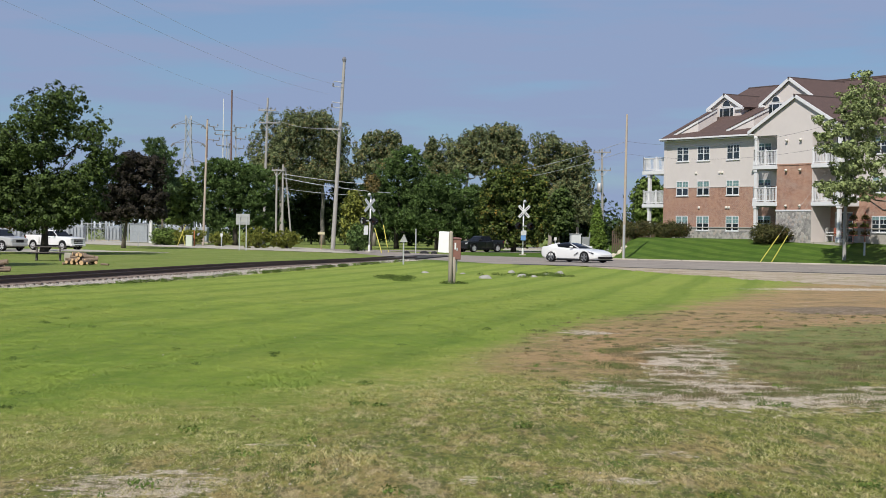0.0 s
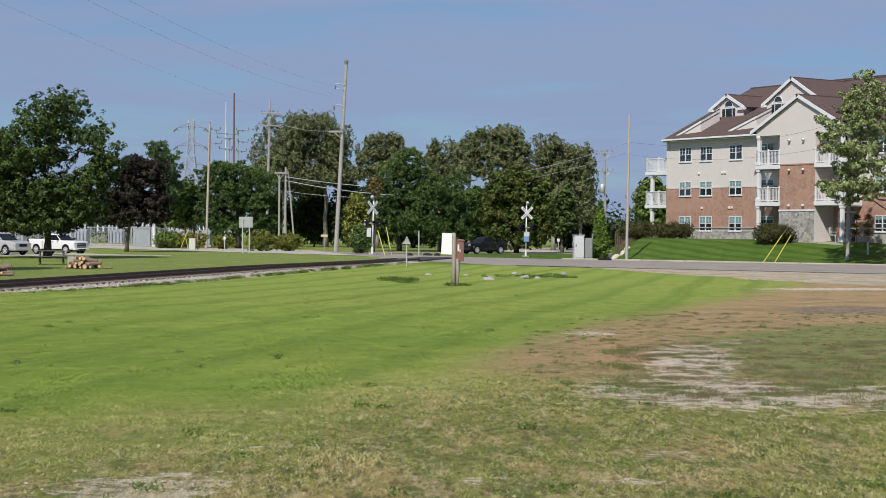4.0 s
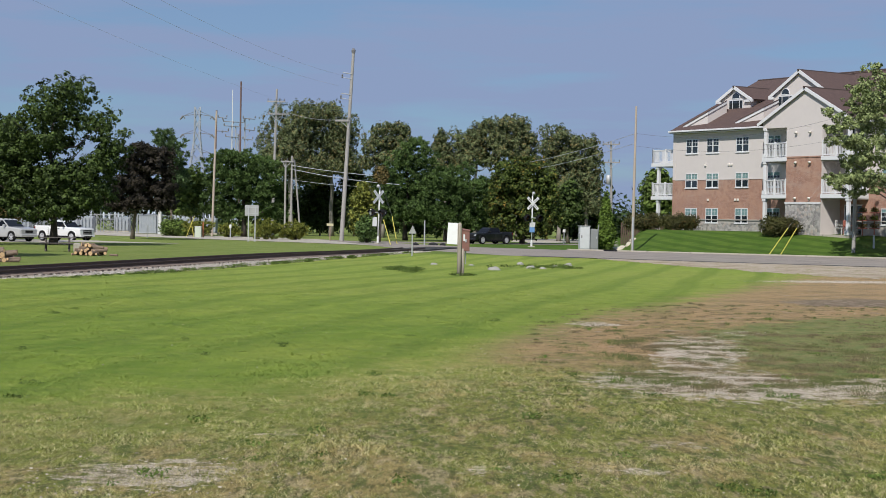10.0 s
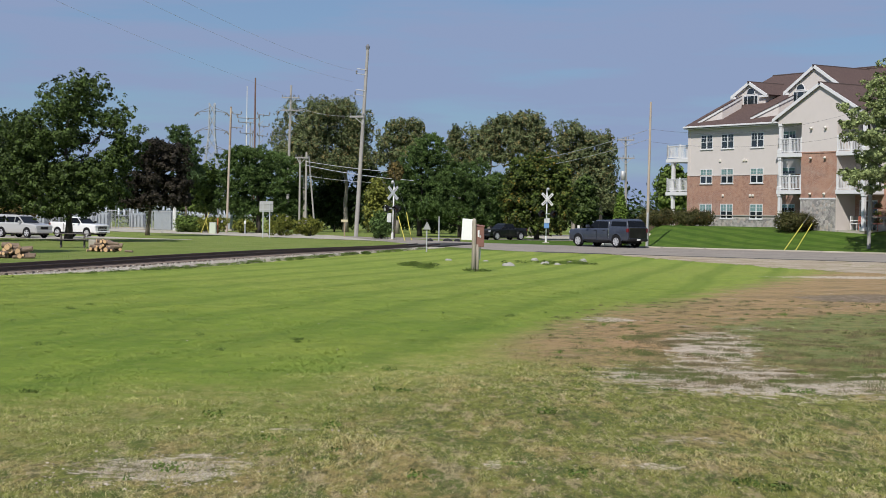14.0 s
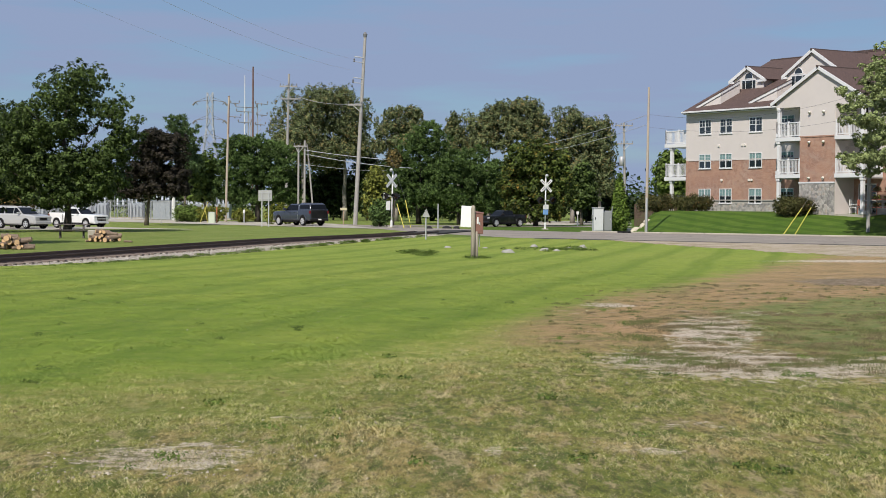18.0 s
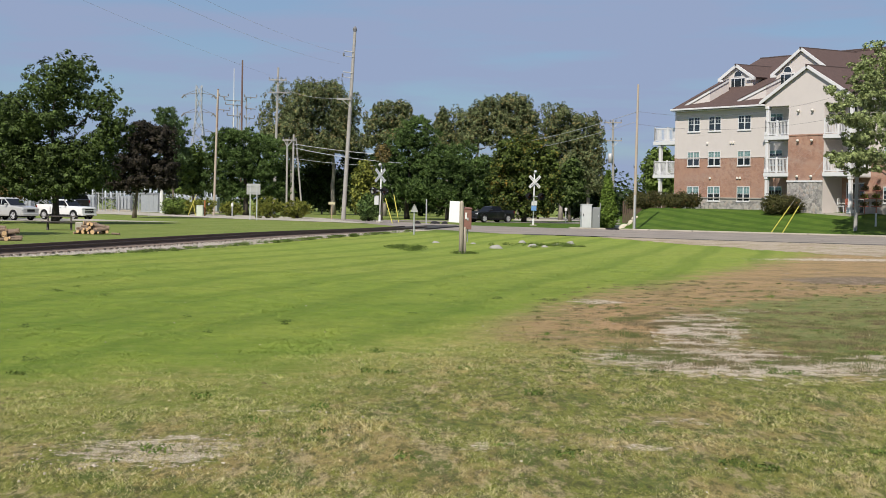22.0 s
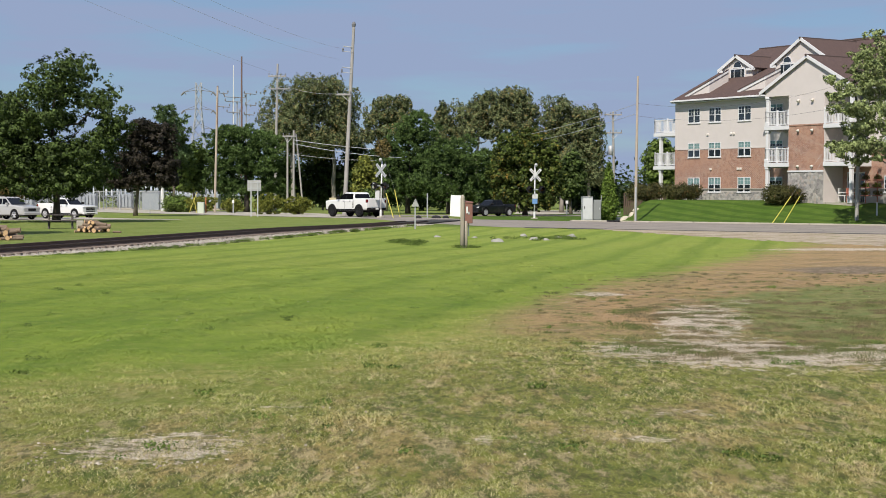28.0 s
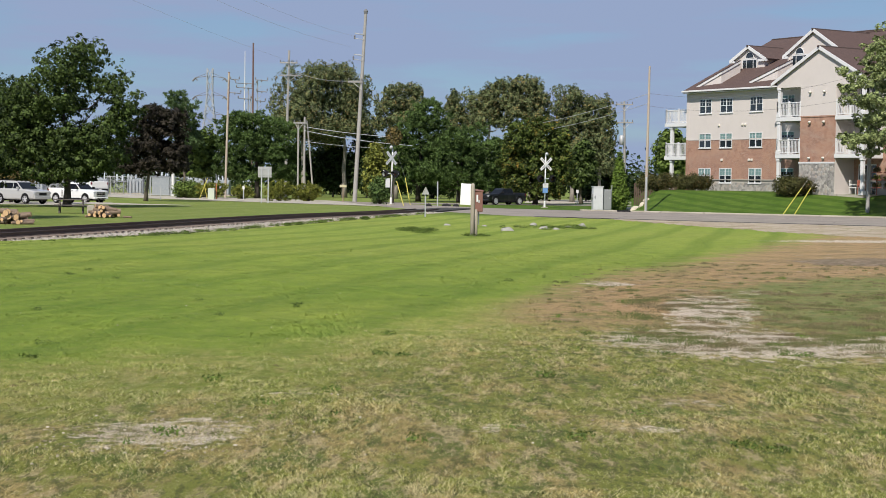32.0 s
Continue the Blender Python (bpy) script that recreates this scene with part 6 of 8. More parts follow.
    # front
    part("windscreen", Shape().add([(1.18 * k + 0.02, -W * 0.82, Z(1.26)), (1.18 * k + 0.02, W * 0.82, Z(1.26)), (0.53 * k + 0.02, W * 0.70, Z(1.78)), (0.53 * k + 0.02, -W * 0.70, Z(1.78)), (1.15 * k, -W * 0.82, Z(1.26)), (1.15 * k, W * 0.82, Z(1.26)), (0.5 * k, W * 0.70, Z(1.78)), (0.5 * k, -W * 0.70, Z(1.78))], [(0, 1, 2, 3), (7, 6, 5, 4), (0, 4, 5, 1), (2, 6, 7, 3), (1, 5, 6, 2), (0, 3, 7, 4)]), CAR_GLASS, c)
    part("rear_window", Shape().add([(-1.065 * k, -W * 0.78, Z(1.42)), (-1.065 * k, W * 0.78, Z(1.42)), (-0.945 * k, W * 0.70, Z(1.76)), (-0.945 * k, -W * 0.70, Z(1.76)), (-1.04 * k, -W * 0.78, Z(1.32)), (-1.04 * k, W * 0.78, Z(1.32)), (-0.92 * k, W * 0.70, Z(1.76)), (-0.92 * k, -W * 0.70, Z(1.76))], [(3, 2, 1, 0), (4, 5, 6, 7), (0, 1, 5, 4), (2, 3, 7, 6), (1, 2, 6, 5), (0, 4, 7, 3)]), CAR_GLASS, c)
    part("grille", Shape().box(L0 - 0.05, L0 + 0.02, -W * 0.56, W * 0.56, Z(0.66), Z(1.06), bevel=0.015), BLACK_PLASTIC, b)
    for z in (0.76, 0.90):
        part("grille_bar", Shape().box(L0 + 0.014, L0 + 0.035, -W * 0.54, W * 0.54, Z(z), Z(z + 0.03), bevel=0.005), paint if not cap else CHROME, b)
    part("front_bumper", Shape().box(L0 - 0.2, L0 + 0.08, -W * 0.92, W * 0.92, Z(0.42), Z(0.62), bevel=0.04), BLACK_PLASTIC if lift else paint if k < 0.95 else CHROME, t)
    part("air_dam", Shape().box(L0 - 0.1, L0 + 0.09, -W * 0.55, W * 0.55, Z(0.44), Z(0.53), bevel=0.02), BLACK_PLASTIC, t)
    part("rear_bumper", Shape().box(L1 - 0.10, L1 + 0.12, -W * 0.95, W * 0.95, Z(0.44), Z(0.64), bevel=0.04), BLACK_PLASTIC, t)
    part("tailgate", Shape().box(L1 - 0.018, L1 + 0.02, -W * 0.84, W * 0.84, Z(0.68), Z(1.37), bevel=0.008), BLACK_PAINT if cap else paint, t)
    part("number_plate", Shape().box(L1 - 0.112, L1 - 0.10, -0.16, 0.16, Z(0.50), Z(0.62)), PLATE, t)
    part("frame", Shape().box(-2.6 * k, 2.4 * k, -W * 0.5, W * 0.5, 0.28 * k + up * 0.8, Z(0.46)), BLACK_PLASTIC, t)
    if cap:
        cp = Shape().loft([[(-1.08 * k, -W * 0.94, Z(1.32)), (-1.08 * k, W * 0.94, Z(1.32)), (L1 + 0.02, W * 0.93, Z(1.32)), (L1 + 0.02, -W * 0.93, Z(1.32))],
                           [(-1.06 * k, -W * 0.80, Z(1.86)), (-1.06 * k, W * 0.80, Z(1.86)), (L1 + 0.22, W * 0.79, Z(1.86)), (L1 + 0.22, -W * 0.79, Z(1.86))],
                           [(-1.12 * k, -W * 0.66, Z(1.98)), (-1.12 * k, W * 0.66, Z(1.98)), (L1 + 0.36, W * 0.66, Z(1.97)), (L1 + 0.36, -W * 0.66, Z(1.97))]])
        cc = rounded(part("truck_cap", cp, paint, t, "fibreglass cap over the bed"), 0.05)
        for s in (1, -1):
            part("cap_window", Shape().add([(x * k, s * (W * (0.94 - 0.14 * (z - 1.32) / 0.54) + d), Z(z)) for d in (0.004, 0.016) for x, z in ((-1.25, 1.48), (-2.70, 1.48), (-2.62, 1.80), (-1.25, 1.80))], [(0, 1, 2, 3), (7, 6, 5, 4), (0, 4, 5, 1), (1, 5, 6, 2), (2, 6, 7, 3), (3, 7, 4, 0)]), CAR_GLASS, cc)
            part("cap_rail", Shape().rod((-1.3 * k, s * W * 0.6, Z(2.0)), (-2.5 * k, s * W * 0.6, Z(2.0)), 0.02, n=6), BLACK_PLASTIC, cc)
        part("cap_door", Shape().add([(L1 + d + e, y, Z(z)) for d in (-0.006, 0.02) for y, z, e in ((-W * 0.86, 1.44, 0.04), (W * 0.86, 1.44, 0.04), (W * 0.76, 1.84, 0.2), (-W * 0.76, 1.84, 0.2))], [(3, 2, 1, 0), (4, 5, 6, 7), (0, 1, 5, 4), (1, 2, 6, 5), (2, 3, 7, 6), (3, 0, 4, 7)]), CAR_GLASS, cc)
    else:
        part("bed_floor", Shape().box(L1 + 0.12, -1.16 * k, -W * 0.80, W * 0.80, Z(1.42), Z(1.425)), BLACK_PLASTIC, t)
    wheels = [wheel(t, x, s * (W - 0.09), r, 0.27, rim_material, spokes) for x in (1.9 * k, -1.85 * k) for s in (1, -1)]
    return t, wheels, r


def suv(name, at, paint, label):
    t = thing(name, at, label, "car")
    W = 0.98
    b = part("body", hull([(2.48, W * 0.84, 0.45, 0.86, 0.96, W * 0.74), (2.36, W * 0.96, 0.38, 0.96, 1.06, W * 0.82), (1.6, W, 0.34, 1.06, 1.15, W * 0.86), (1.0, W, 0.34, 1.10, 1.19, W * 0.9), (-2.3, W, 0.36, 1.14, 1.22, W * 0.92), (-2.45, W * 0.95, 0.44, 1.10, 1.20, W * 0.88)]), paint, t)
    c = part("cabin", Shape().loft([[(1.05, -W * 0.9, 1.17), (1.05, W * 0.9, 1.17), (-2.40, W * 0.9, 1.20), (-2.40, -W * 0.9, 1.20)], [(0.30, -W * 0.76, 1.74), (0.30, W * 0.76, 1.74), (-2.15, W * 0.76, 1.78), (-2.15, -W * 0.76, 1.78)], [(0.15, -W * 0.64, 1.83), (0.15, W * 0.64, 1.83), (-2.0, W * 0.64, 1.86), (-2.0, -W * 0.64, 1.86)]]), paint, t)
    for s in (1, -1):
        for x0, x1, x2, x3 in ((0.85, 0.02, 0.02, 0.28), (-0.06, -0.98, -0.98, -0.06), (-1.10, -2.2, -2.02, -1.10)):
            q = [(x0, 1.23), (x1, 1.23), (x2, 1.68), (x3, 1.68)]
            part("side_window", Shape().add([(x, s * (W * (0.9 - 0.14 * (z - 1.17) / 0.57) + d), z) for d in (0.004, 0.016) for x, z in q], [(0, 1, 2, 3), (7, 6, 5, 4), (0, 4, 5, 1), (1, 5, 6, 2), (2, 6, 7, 3), (3, 7, 4, 0)]), CAR_GLASS, c)
        part("mirror", Shape().box(0.66, 0.80, *sorted((s * W * 0.93, s * (W + 0.2))), 1.2, 1.36, bevel=0.03), paint, c)
        part("headlight", Shape().box(2.24, 2.47, *sorted((s * W * 0.56, s * W * 0.93)), 0.80, 0.96, bevel=0.02), LAMP_CLEAR, b)
        part("tail_light", Shape().box(-2.46, -2.34, *sorted((s * W * 0.78, s * W * 0.97)), 0.9, 1.3, bevel=0.02), TAIL_RED, b)
        part("roof_rail", Shape().rod((0.0, s * W * 0.6, 1.9), (-1.9, s * W * 0.6, 1.92), 0.02, n=6), BLACK_PLASTIC, c)
        for x in (1.5, -1.42):
            arch(b, x, s * W, 0.38, paint, 0.03)
    part("windscreen", Shape().add([(1.03, -W * 0.82, 1.22), (1.03, W * 0.82, 1.22), (0.34, W * 0.70, 1.72), (0.34, -W * 0.70, 1.72), (1.0, -W * 0.82, 1.22), (1.0, W * 0.82, 1.22), (0.31, W * 0.70, 1.72), (0.31, -W * 0.70, 1.72)], [(0, 1, 2, 3), (7, 6, 5, 4), (0, 4, 5, 1), (2, 6, 7, 3), (1, 5, 6, 2), (0, 3, 7, 4)]), CAR_GLASS, c)
    part("grille", Shape().box(2.42, 2.50, -W * 0.42, W * 0.42, 0.70, 0.90, bevel=0.02), BLACK_PLASTIC, b)
    part("front_bumper", Shape().box(2.3, 2.52, -W * 0.9, W * 0.9, 0.38, 0.6, bevel=0.04), paint, t)
    part("underside", Shape().box(-2.2, 2.2, -W * 0.6, W * 0.6, 0.24, 0.4), BLACK_PLASTIC, t)
    for x in (1.5, -1.42):
        for s in (1, -1):
            wheel(t, x, s * (W - 0.09), 0.38, 0.25, RIM, 5)
    return t


def sports_car(at):
    t = thing("sports_car", at, "low white two-seat sports car with a dark roof and silver wheels", "car")
    b = part("body", hull([(2.30, 0.50, 0.28, 0.42, 0.50, 0.40), (2.22, 0.72, 0.21, 0.50, 0.57, 0.55), (2.05, 0.86, 0.17, 0.58, 0.64, 0.64), (1.80, 0.93, 0.15, 0.68, 0.72, 0.68), (1.36, 0.955, 0.15, 0.78, 0.79, 0.72), (0.75, 0.92, 0.15, 0.77, 0.86, 0.74), (0.0, 0.90, 0.15, 0.78, 0.88, 0.74), (-0.7, 0.93, 0.16, 0.86, 0.92, 0.74), (-1.35, 0.965, 0.17, 0.92, 0.98, 0.76), (-1.85, 0.95, 0.20, 0.92, 0.985, 0.76), (-2.15, 0.90, 0.28, 0.88, 0.96, 0.74), (-2.25, 0.84, 0.36, 0.78, 0.90, 0.70)], 0.86), WHITE_PAINT, t)
    rounded(b, 0.03)
    rings = []
    for x, z, w0, w1 in ((0.66, 0.85, 0.70, 0.62), (0.30, 1.02, 0.72, 0.56), (-0.08, 1.15, 0.72, 0.52), (-0.42, 1.215, 0.72, 0.52), (-0.75, 1.22, 0.72, 0.52), (-1.15, 1.16, 0.70, 0.48), (-1.55, 1.06, 0.66, 0.44), (-1.95, 0.98, 0.58, 0.38)):
        rings.append([(x, -w0, 0.82), (x, -(w0 * 0.6 + w1 * 0.4), 0.82 + (z - 0.82) * 0.7), (x, -w1 * 0.8, z - 0.01), (x, 0, z), (x, w1 * 0.8, z - 0.01), (x, w0 * 0.6 + w1 * 0.4, 0.82 + (z - 0.82) * 0.7), (x, w0, 0.82)])
    c = part("canopy", Shape().loft(rings), CAR_GLASS, t, "black glass and roof panel", True)
    for s in (1, -1):
        part("roof_pillar", Shape().rod((0.68, s * 0.66, 0.87), (-0.06, s * 0.55, 1.16), 0.024, n=6), WHITE_PAINT, c)
        part("roof_pillar", Shape().rod((-1.0, s * 0.55, 1.17), (-1.92, s * 0.50, 0.985), 0.05, n=6), WHITE_PAINT, c)
        part("rear_quarter", side_panel([(-0.95, 0.92, 0.02), (-1.95, 0.96, 0.04), (-1.75, 1.03, 0.14), (-1.2, 1.13, 0.20)], s * 0.76, 0.03), WHITE_PAINT, b)
        part("mirror", Shape().box(0.20, 0.40, *sorted((s * 0.86, s * 1.02)), 0.90, 1.01, bevel=0.03), WHITE_PAINT, c)
        part("side_vent", side_panel([(0.84, 0.64, 0), (0.52, 0.46, 0), (0.60, 0.46, 0), (0.90, 0.61, 0)], s * 0.958), BLACK_PLASTIC, b)
        part("sill_trim", Shape().box(-0.9, 0.95, *sorted((s * 0.80, s * 0.90)), 0.13, 0.20, bevel=0.01), BLACK_PLASTIC, b)
        part("headlight", side_panel([(2.04, 0.60, 0.10), (1.62, 0.725, 0.05), (1.66, 0.675, 0.02), (2.02, 0.545, 0.06)], s * 0.95, 0.03), CAR_GLASS, b)
        part("tail_light", Shape().box(-2.27, -2.20, *sorted((s * 0.35, s * 0.75)), 0.68, 0.80, bevel=0.02), TAIL_RED, b)
        for x in (1.36, -1.35):
            arch(b, x, s * 0.945, 0.30, WHITE_PAINT, 0.02)
    part("grille", Shape().box(2.02, 2.325, -0.66, 0.66, 0.24, 0.385, bevel=0.03), BLACK_PLASTIC, b)
    part("splitter", Shape().box(1.7, 2.24, -0.80, 0.80, 0.12, 0.17, bevel=0.01), BLACK_PLASTIC, t)
    part("underside", Shape().box(-2.0, 1.8, -0.6, 0.6, 0.10, 0.2), BLACK_PLASTIC, t)
    wheels = [wheel(t, x, s * 0.85, 0.335, 0.25, RIM_GREY, 5, 0.76) for x in (1.36, -1.35) for s in (1, -1)]
    return t, wheels, 0.34


DARK_TRUCK = pickup("pickup_truck", pose(55, 60, 0.03, 0, 0, 130), BLUE_PAINT, "dark slate-blue crew-cab pickup with a matching bed cap", cap=True)
WHITE_TRUCK = pickup("pickup_truck", pose(55, 60, 0.03, 0, 0, 130), WHITE_PAINT, "lifted white crew-cab pickup with black wheels and bumpers", lift=0.14, r=0.46, rim_material=RIM_DARK, lip=BLACK_PLASTIC)
SPORTS_CAR = sports_car(pose(8.4, 102.5, 0.03, 0, 0, -45))
pickup("pickup_truck", pose(-32.65, 138.0, -0.24, 0, 0, -32), WHITE_PAINT, "white crew-cab pickup parked beside the lawn", scale=0.91, r=0.39)
suv("suv", pose(-36.0, 132.6, -0.24, 0, 0, -32), SILVER_PAINT, "silver sport utility vehicle parked beside a white pickup")
pickup("pickup_truck", pose(3.35, 148.0, 0.0, 0, 0, 222), BLACK_PAINT, "black pickup standing on the side road", scale=0.78, r=0.36)
# ---- poles, signals and signs ----
POLE_WOOD = timber("weathered_pole_wood", (0.37, 0.355, 0.335), (0.24, 0.228, 0.212))
POLE_TAN = timber("tan_pole_wood", (0.44, 0.375, 0.30), (0.32, 0.27, 0.215))
POLE_RED = timber("red_brown_pole_wood", (0.25, 0.18, 0.145), (0.15, 0.10, 0.08))
POST_GREY = timber("grey_post_wood", (0.36, 0.32, 0.26), (0.22, 0.19, 0.15))
POST_WOOD = timber("old_post_wood", (0.40, 0.31, 0.22), (0.25, 0.185, 0.125))
GALVANISED = painted("galvanised_steel", (0.46, 0.47, 0.48), 0.5, 0.4, 0.15)
WHITE_METAL = painted("white_enamel", (0.64, 0.64, 0.63), 0.45, 0, 0.12)
SIGN_BACK = painted("sign_back_metal", (0.40, 0.40, 0.39), 0.5, 0.3, 0.15)
INSULATOR = painted("grey_insulator", (0.16, 0.16, 0.17), 0.3)
WIRE = painted("dark_wire", (0.10, 0.10, 0.11), 0.6)
WIRE_PALE = painted("pale_wire", (0.42, 0.43, 0.45), 0.5)
YELLOW_PLASTIC = painted("yellow_guard", (0.56, 0.49, 0.09), 0.5)
RUST = painted("rusty_red_metal", (0.20, 0.095, 0.075), 0.8, 0.0, 0.5, 9)
CABINET = painted("pale_grey_cabinet", (0.56, 0.57, 0.57), 0.5, 0.1, 0.15)
CABINET_DARK = painted("dark_grey_cabinet", (0.24, 0.25, 0.25), 0.5, 0.1, 0.15)
BLUE_SIGN = painted("blue_notice", (0.16, 0.31, 0.60), 0.5)
RED_LENS = painted("dark_red_lens", (0.05, 0.006, 0.006), 0.2)
STEEL_FAR = painted("hazy_tower_steel", (0.30, 0.32, 0.35), 0.6, 0.2, 0.1)
STEEL_DARK = painted("dark_tower_steel", (0.16, 0.165, 0.18), 0.6, 0.2, 0.1)
MAST_RED = painted("red_brown_mast", (0.13, 0.075, 0.062), 0.6)


def utility_pole(name, base, top, r0, r1, wood, label, arms=(), group=""):
    """A tapering wooden pole; arms: (share of its height, left reach, right reach, insulators)."""
    a, b = Vector(base), Vector(top)
    p = thing(name, a, label, "utility pole", group)
    up = b - a
    part("pole", Shape().rod((0, 0, -0.3), up * 0.5, r0, (r0 + r1) / 2, 12).rod(up * 0.5, up, (r0 + r1) / 2, r1, 12), wood, p)
    for share, left, right, n in arms:
        c = up * share
        part("crossarm", Shape().box(c.x - left, c.x + right, c.y - 0.16 - r1, c.y - 0.04 - r1, c.z - 0.07, c.z + 0.07, bevel=0.01), wood, p)
        for i in range(n):
            x = c.x - left + 0.08 + (left + right - 0.16) * i / max(1, n - 1)
            part("insulator", Shape().turned([(0, 0.03), (0.08, 0.06), (0.11, 0.03), (0.18, 0.07), (0.25, 0.03)], (x, c.y - 0.1 - r1, c.z + 0.07), (0, 0, 1), 8), INSULATOR, p)
        if left + right > 1.2:
            part("arm_brace", Shape().rod((c.x - left * 0.6, c.y - 0.1 - r1, c.z - 0.05), (c.x, c.y - r1 - 0.05, c.z - 0.7), 0.03, n=5).rod((c.x + right * 0.6, c.y - 0.1 - r1, c.z - 0.05), (c.x, c.y - r1 - 0.05, c.z - 0.7), 0.03, n=5), GALVANISED, p)
    return p


def wire(a, b, sag, r=0.018, material=None, n=14, label="thin overhead power line"):
    a, b = Vector(a), Vector(b)
    s = Shape()
    pts = [a.lerp(b, i / n) - Vector((0, 0, sag * 4 * (i / n) * (1 - i / n))) for i in range(n + 1)]
    way = (b - a).normalized()
    u = way.orthogonal().normalized()
    v = way.cross(u)
    s.loft([[p + (u * math.cos(1.2566 * i) + v * math.sin(1.2566 * i)) * r for i in range(5)] for p in pts])
    return solid("power_line", s, material or WIRE, label, "cable", "overhead lines")


# the tall leaning pole beyond the road
tall = utility_pole("utility_pole", (-10.1, 150, 0.1), (-9.26, 150, 17.4), 0.21, 0.13, POLE_WOOD, "tall leaning grey wooden utility pole across the road", [(0.63, 1.25, 0.1, 2)])
for z in (13.3, 15.2):
    x = 0.84 * z / 17.3
    part("bracket", Shape().rod((x, -0.15, z), (x - 0.85, -0.2, z + 0.1), 0.045, n=6).rod((x, -0.15, z - 0.45), (x - 0.9, -0.2, z - 0.35), 0.03, n=6), GALVANISED, tall)
    part("insulator", Shape().turned([(0, 0.05), (0.1, 0.09), (0.16, 0.05), (0.26, 0.09), (0.36, 0.04)], (x - 0.88, -0.2, z - 0.4), (0, 0, 1), 8), INSULATOR, tall)
part("pole_cap", Shape().turned([(0, 0.16), (0.25, 0.2), (0.45, 0.08)], (0.83, 0, 17.1), (0, 0, 1), 8), INSULATOR, tall)
utility_pole("utility_pole", (-24.9, 170, 0.0), (-24.6, 170, 13.0), 0.13, 0.10, POLE_TAN, "slim tan wooden utility pole by the shrubs")
part("upper_pole", Shape().rod((0, 0, 0), (0.06, 0, 4.0), 0.115, 0.095, 10), POLE_RED, bpy.data.objects["utility_pole.001"], "red-brown upper length").location = (0.24, 0, 9.1)
utility_pole("utility_pole", (-20.3, 185, 0.0), (-20.0, 185, 16.6), 0.19, 0.11, POLE_WOOD, "tall pale wooden utility pole with two crossarms", [(0.83, 0.9, 1.45, 3), (0.915, 1.0, 1.0, 3)])
utility_pole("wooden_post", (-17.55, 172, 0.0), (-17.55, 172, 8.1), 0.11, 0.10, POLE_WOOD, "grey pole of a small switching frame", [(0.985, 0.5, 0.9, 3)], "switch frame poles")
utility_pole("wooden_post", (-16.9, 172, 0.0), (-16.9, 172, 8.6), 0.12, 0.10, POLE_WOOD, "grey pole of a small switching frame", (), "switch frame poles")
utility_pole("wooden_post", (-15.9, 172.5, 0.0), (-16.7, 172.5, 8.2), 0.10, 0.08, POLE_WOOD, "leaning grey brace pole of a switching frame", (), "switch frame poles")
utility_pole("utility_pole", (13.0, 118, 0.0), (13.1, 118, 10.45), 0.12, 0.07, POLE_TAN, "slim tan wooden utility pole on the verge")
part("cable_guard", Shape().rod((0, -0.13, 0.05), (0.01, -0.12, 2.5), 0.075, n=8), GALVANISED, bpy.data.objects["utility_pole.003"], "grey cable guard")
utility_pole("utility_pole", (18.5, 190, 0.0), (18.25, 190, 11.6), 0.16, 0.12, POLE_WOOD, "wooden utility pole with two short crossarms behind the trees", [(0.97, 1.0, 1.0, 4), (0.79, 1.0, 1.0, 4)])
part("transformer", Shape().turned([(0, 0.2), (0.05, 0.28), (1.0, 0.28), (1.1, 0.15)], (-0.5, -0.2, 6.6), (0, 0, 1), 12), GALVANISED, bpy.data.objects["utility_pole.004"], "grey pole transformer", True)
utility_pole("utility_pole", (27.0, 110.3, 0.2), (27.1, 110.3, 10.0), 0.13, 0.10, POLE_WOOD, "grey wooden utility pole held by two guy wires")
for (ax, ay), (bx, by) in (((21.45, 111.2), (23.05, 112.8)), ((22.25, 111.2), (24.0, 112.8))):
    zb = float(ground_height(np.array(ax), np.array(ay)))
    base = Vector((ax, ay, zb))
    up = Vector((27.1, 110.3, 8.2))
    g = thing("guy_wire", base, "guy wire with a yellow plastic guard at the kerb", "cable", "guy wires")
    part("guard", Shape().rod((0, 0, -0.1), (up - base) * 0.225, 0.03, n=8), YELLOW_PLASTIC, g, "yellow guard")
    part("strand", Shape().rod((up - base) * 0.22, up - base, 0.006, n=5), WIRE_PALE, g)
for a, b in (((-4.85, 131, 0.0), (-5.5, 131.6, 2.0)), ((-4.5, 136, 0.0), (-5.0, 136.6, 2.3))):
    g = thing("guy_wire", a, "leaning yellow guy guard beside the crossing", "cable", "guy wires")
    part("guard", Shape().rod((0, 0, -0.1), Vector(b) - Vector(a), 0.034, n=8), YELLOW_PLASTIC, g, "yellow guard")
    part("strand", Shape().rod(Vector(b) - Vector(a), (Vector(b) - Vector(a)) * 4.4 + Vector((-1.3, 6, 0)), 0.006, n=5), WIRE, g)

# lines through the air
wire((-10.6, 149.8, 14.2), (-24.1, -10, 16.2), 2.6, 0.008, WIRE_PALE)
wire((-10.5, 149.8, 15.2), (-23.6, -10, 16.9), 2.6, 0.008, WIRE_PALE)
wire((-20.6, 184.8, 15.6), (-33.2, 0, 17.4), 1.2, 0.008, WIRE_PALE)
wire((-16.9, 171.8, 7.6), (-2.5, 166, 6.3), 0.25, 0.03, WIRE_PALE)
wire((-16.9, 171.8, 7.2), (-5.2, 160, 5.5), 0.2, 0.03, WIRE_PALE)
wire((-16.9, 171.8, 6.1), (-6.5, 168, 5.4), 0.2, 0.02, WIRE_PALE)
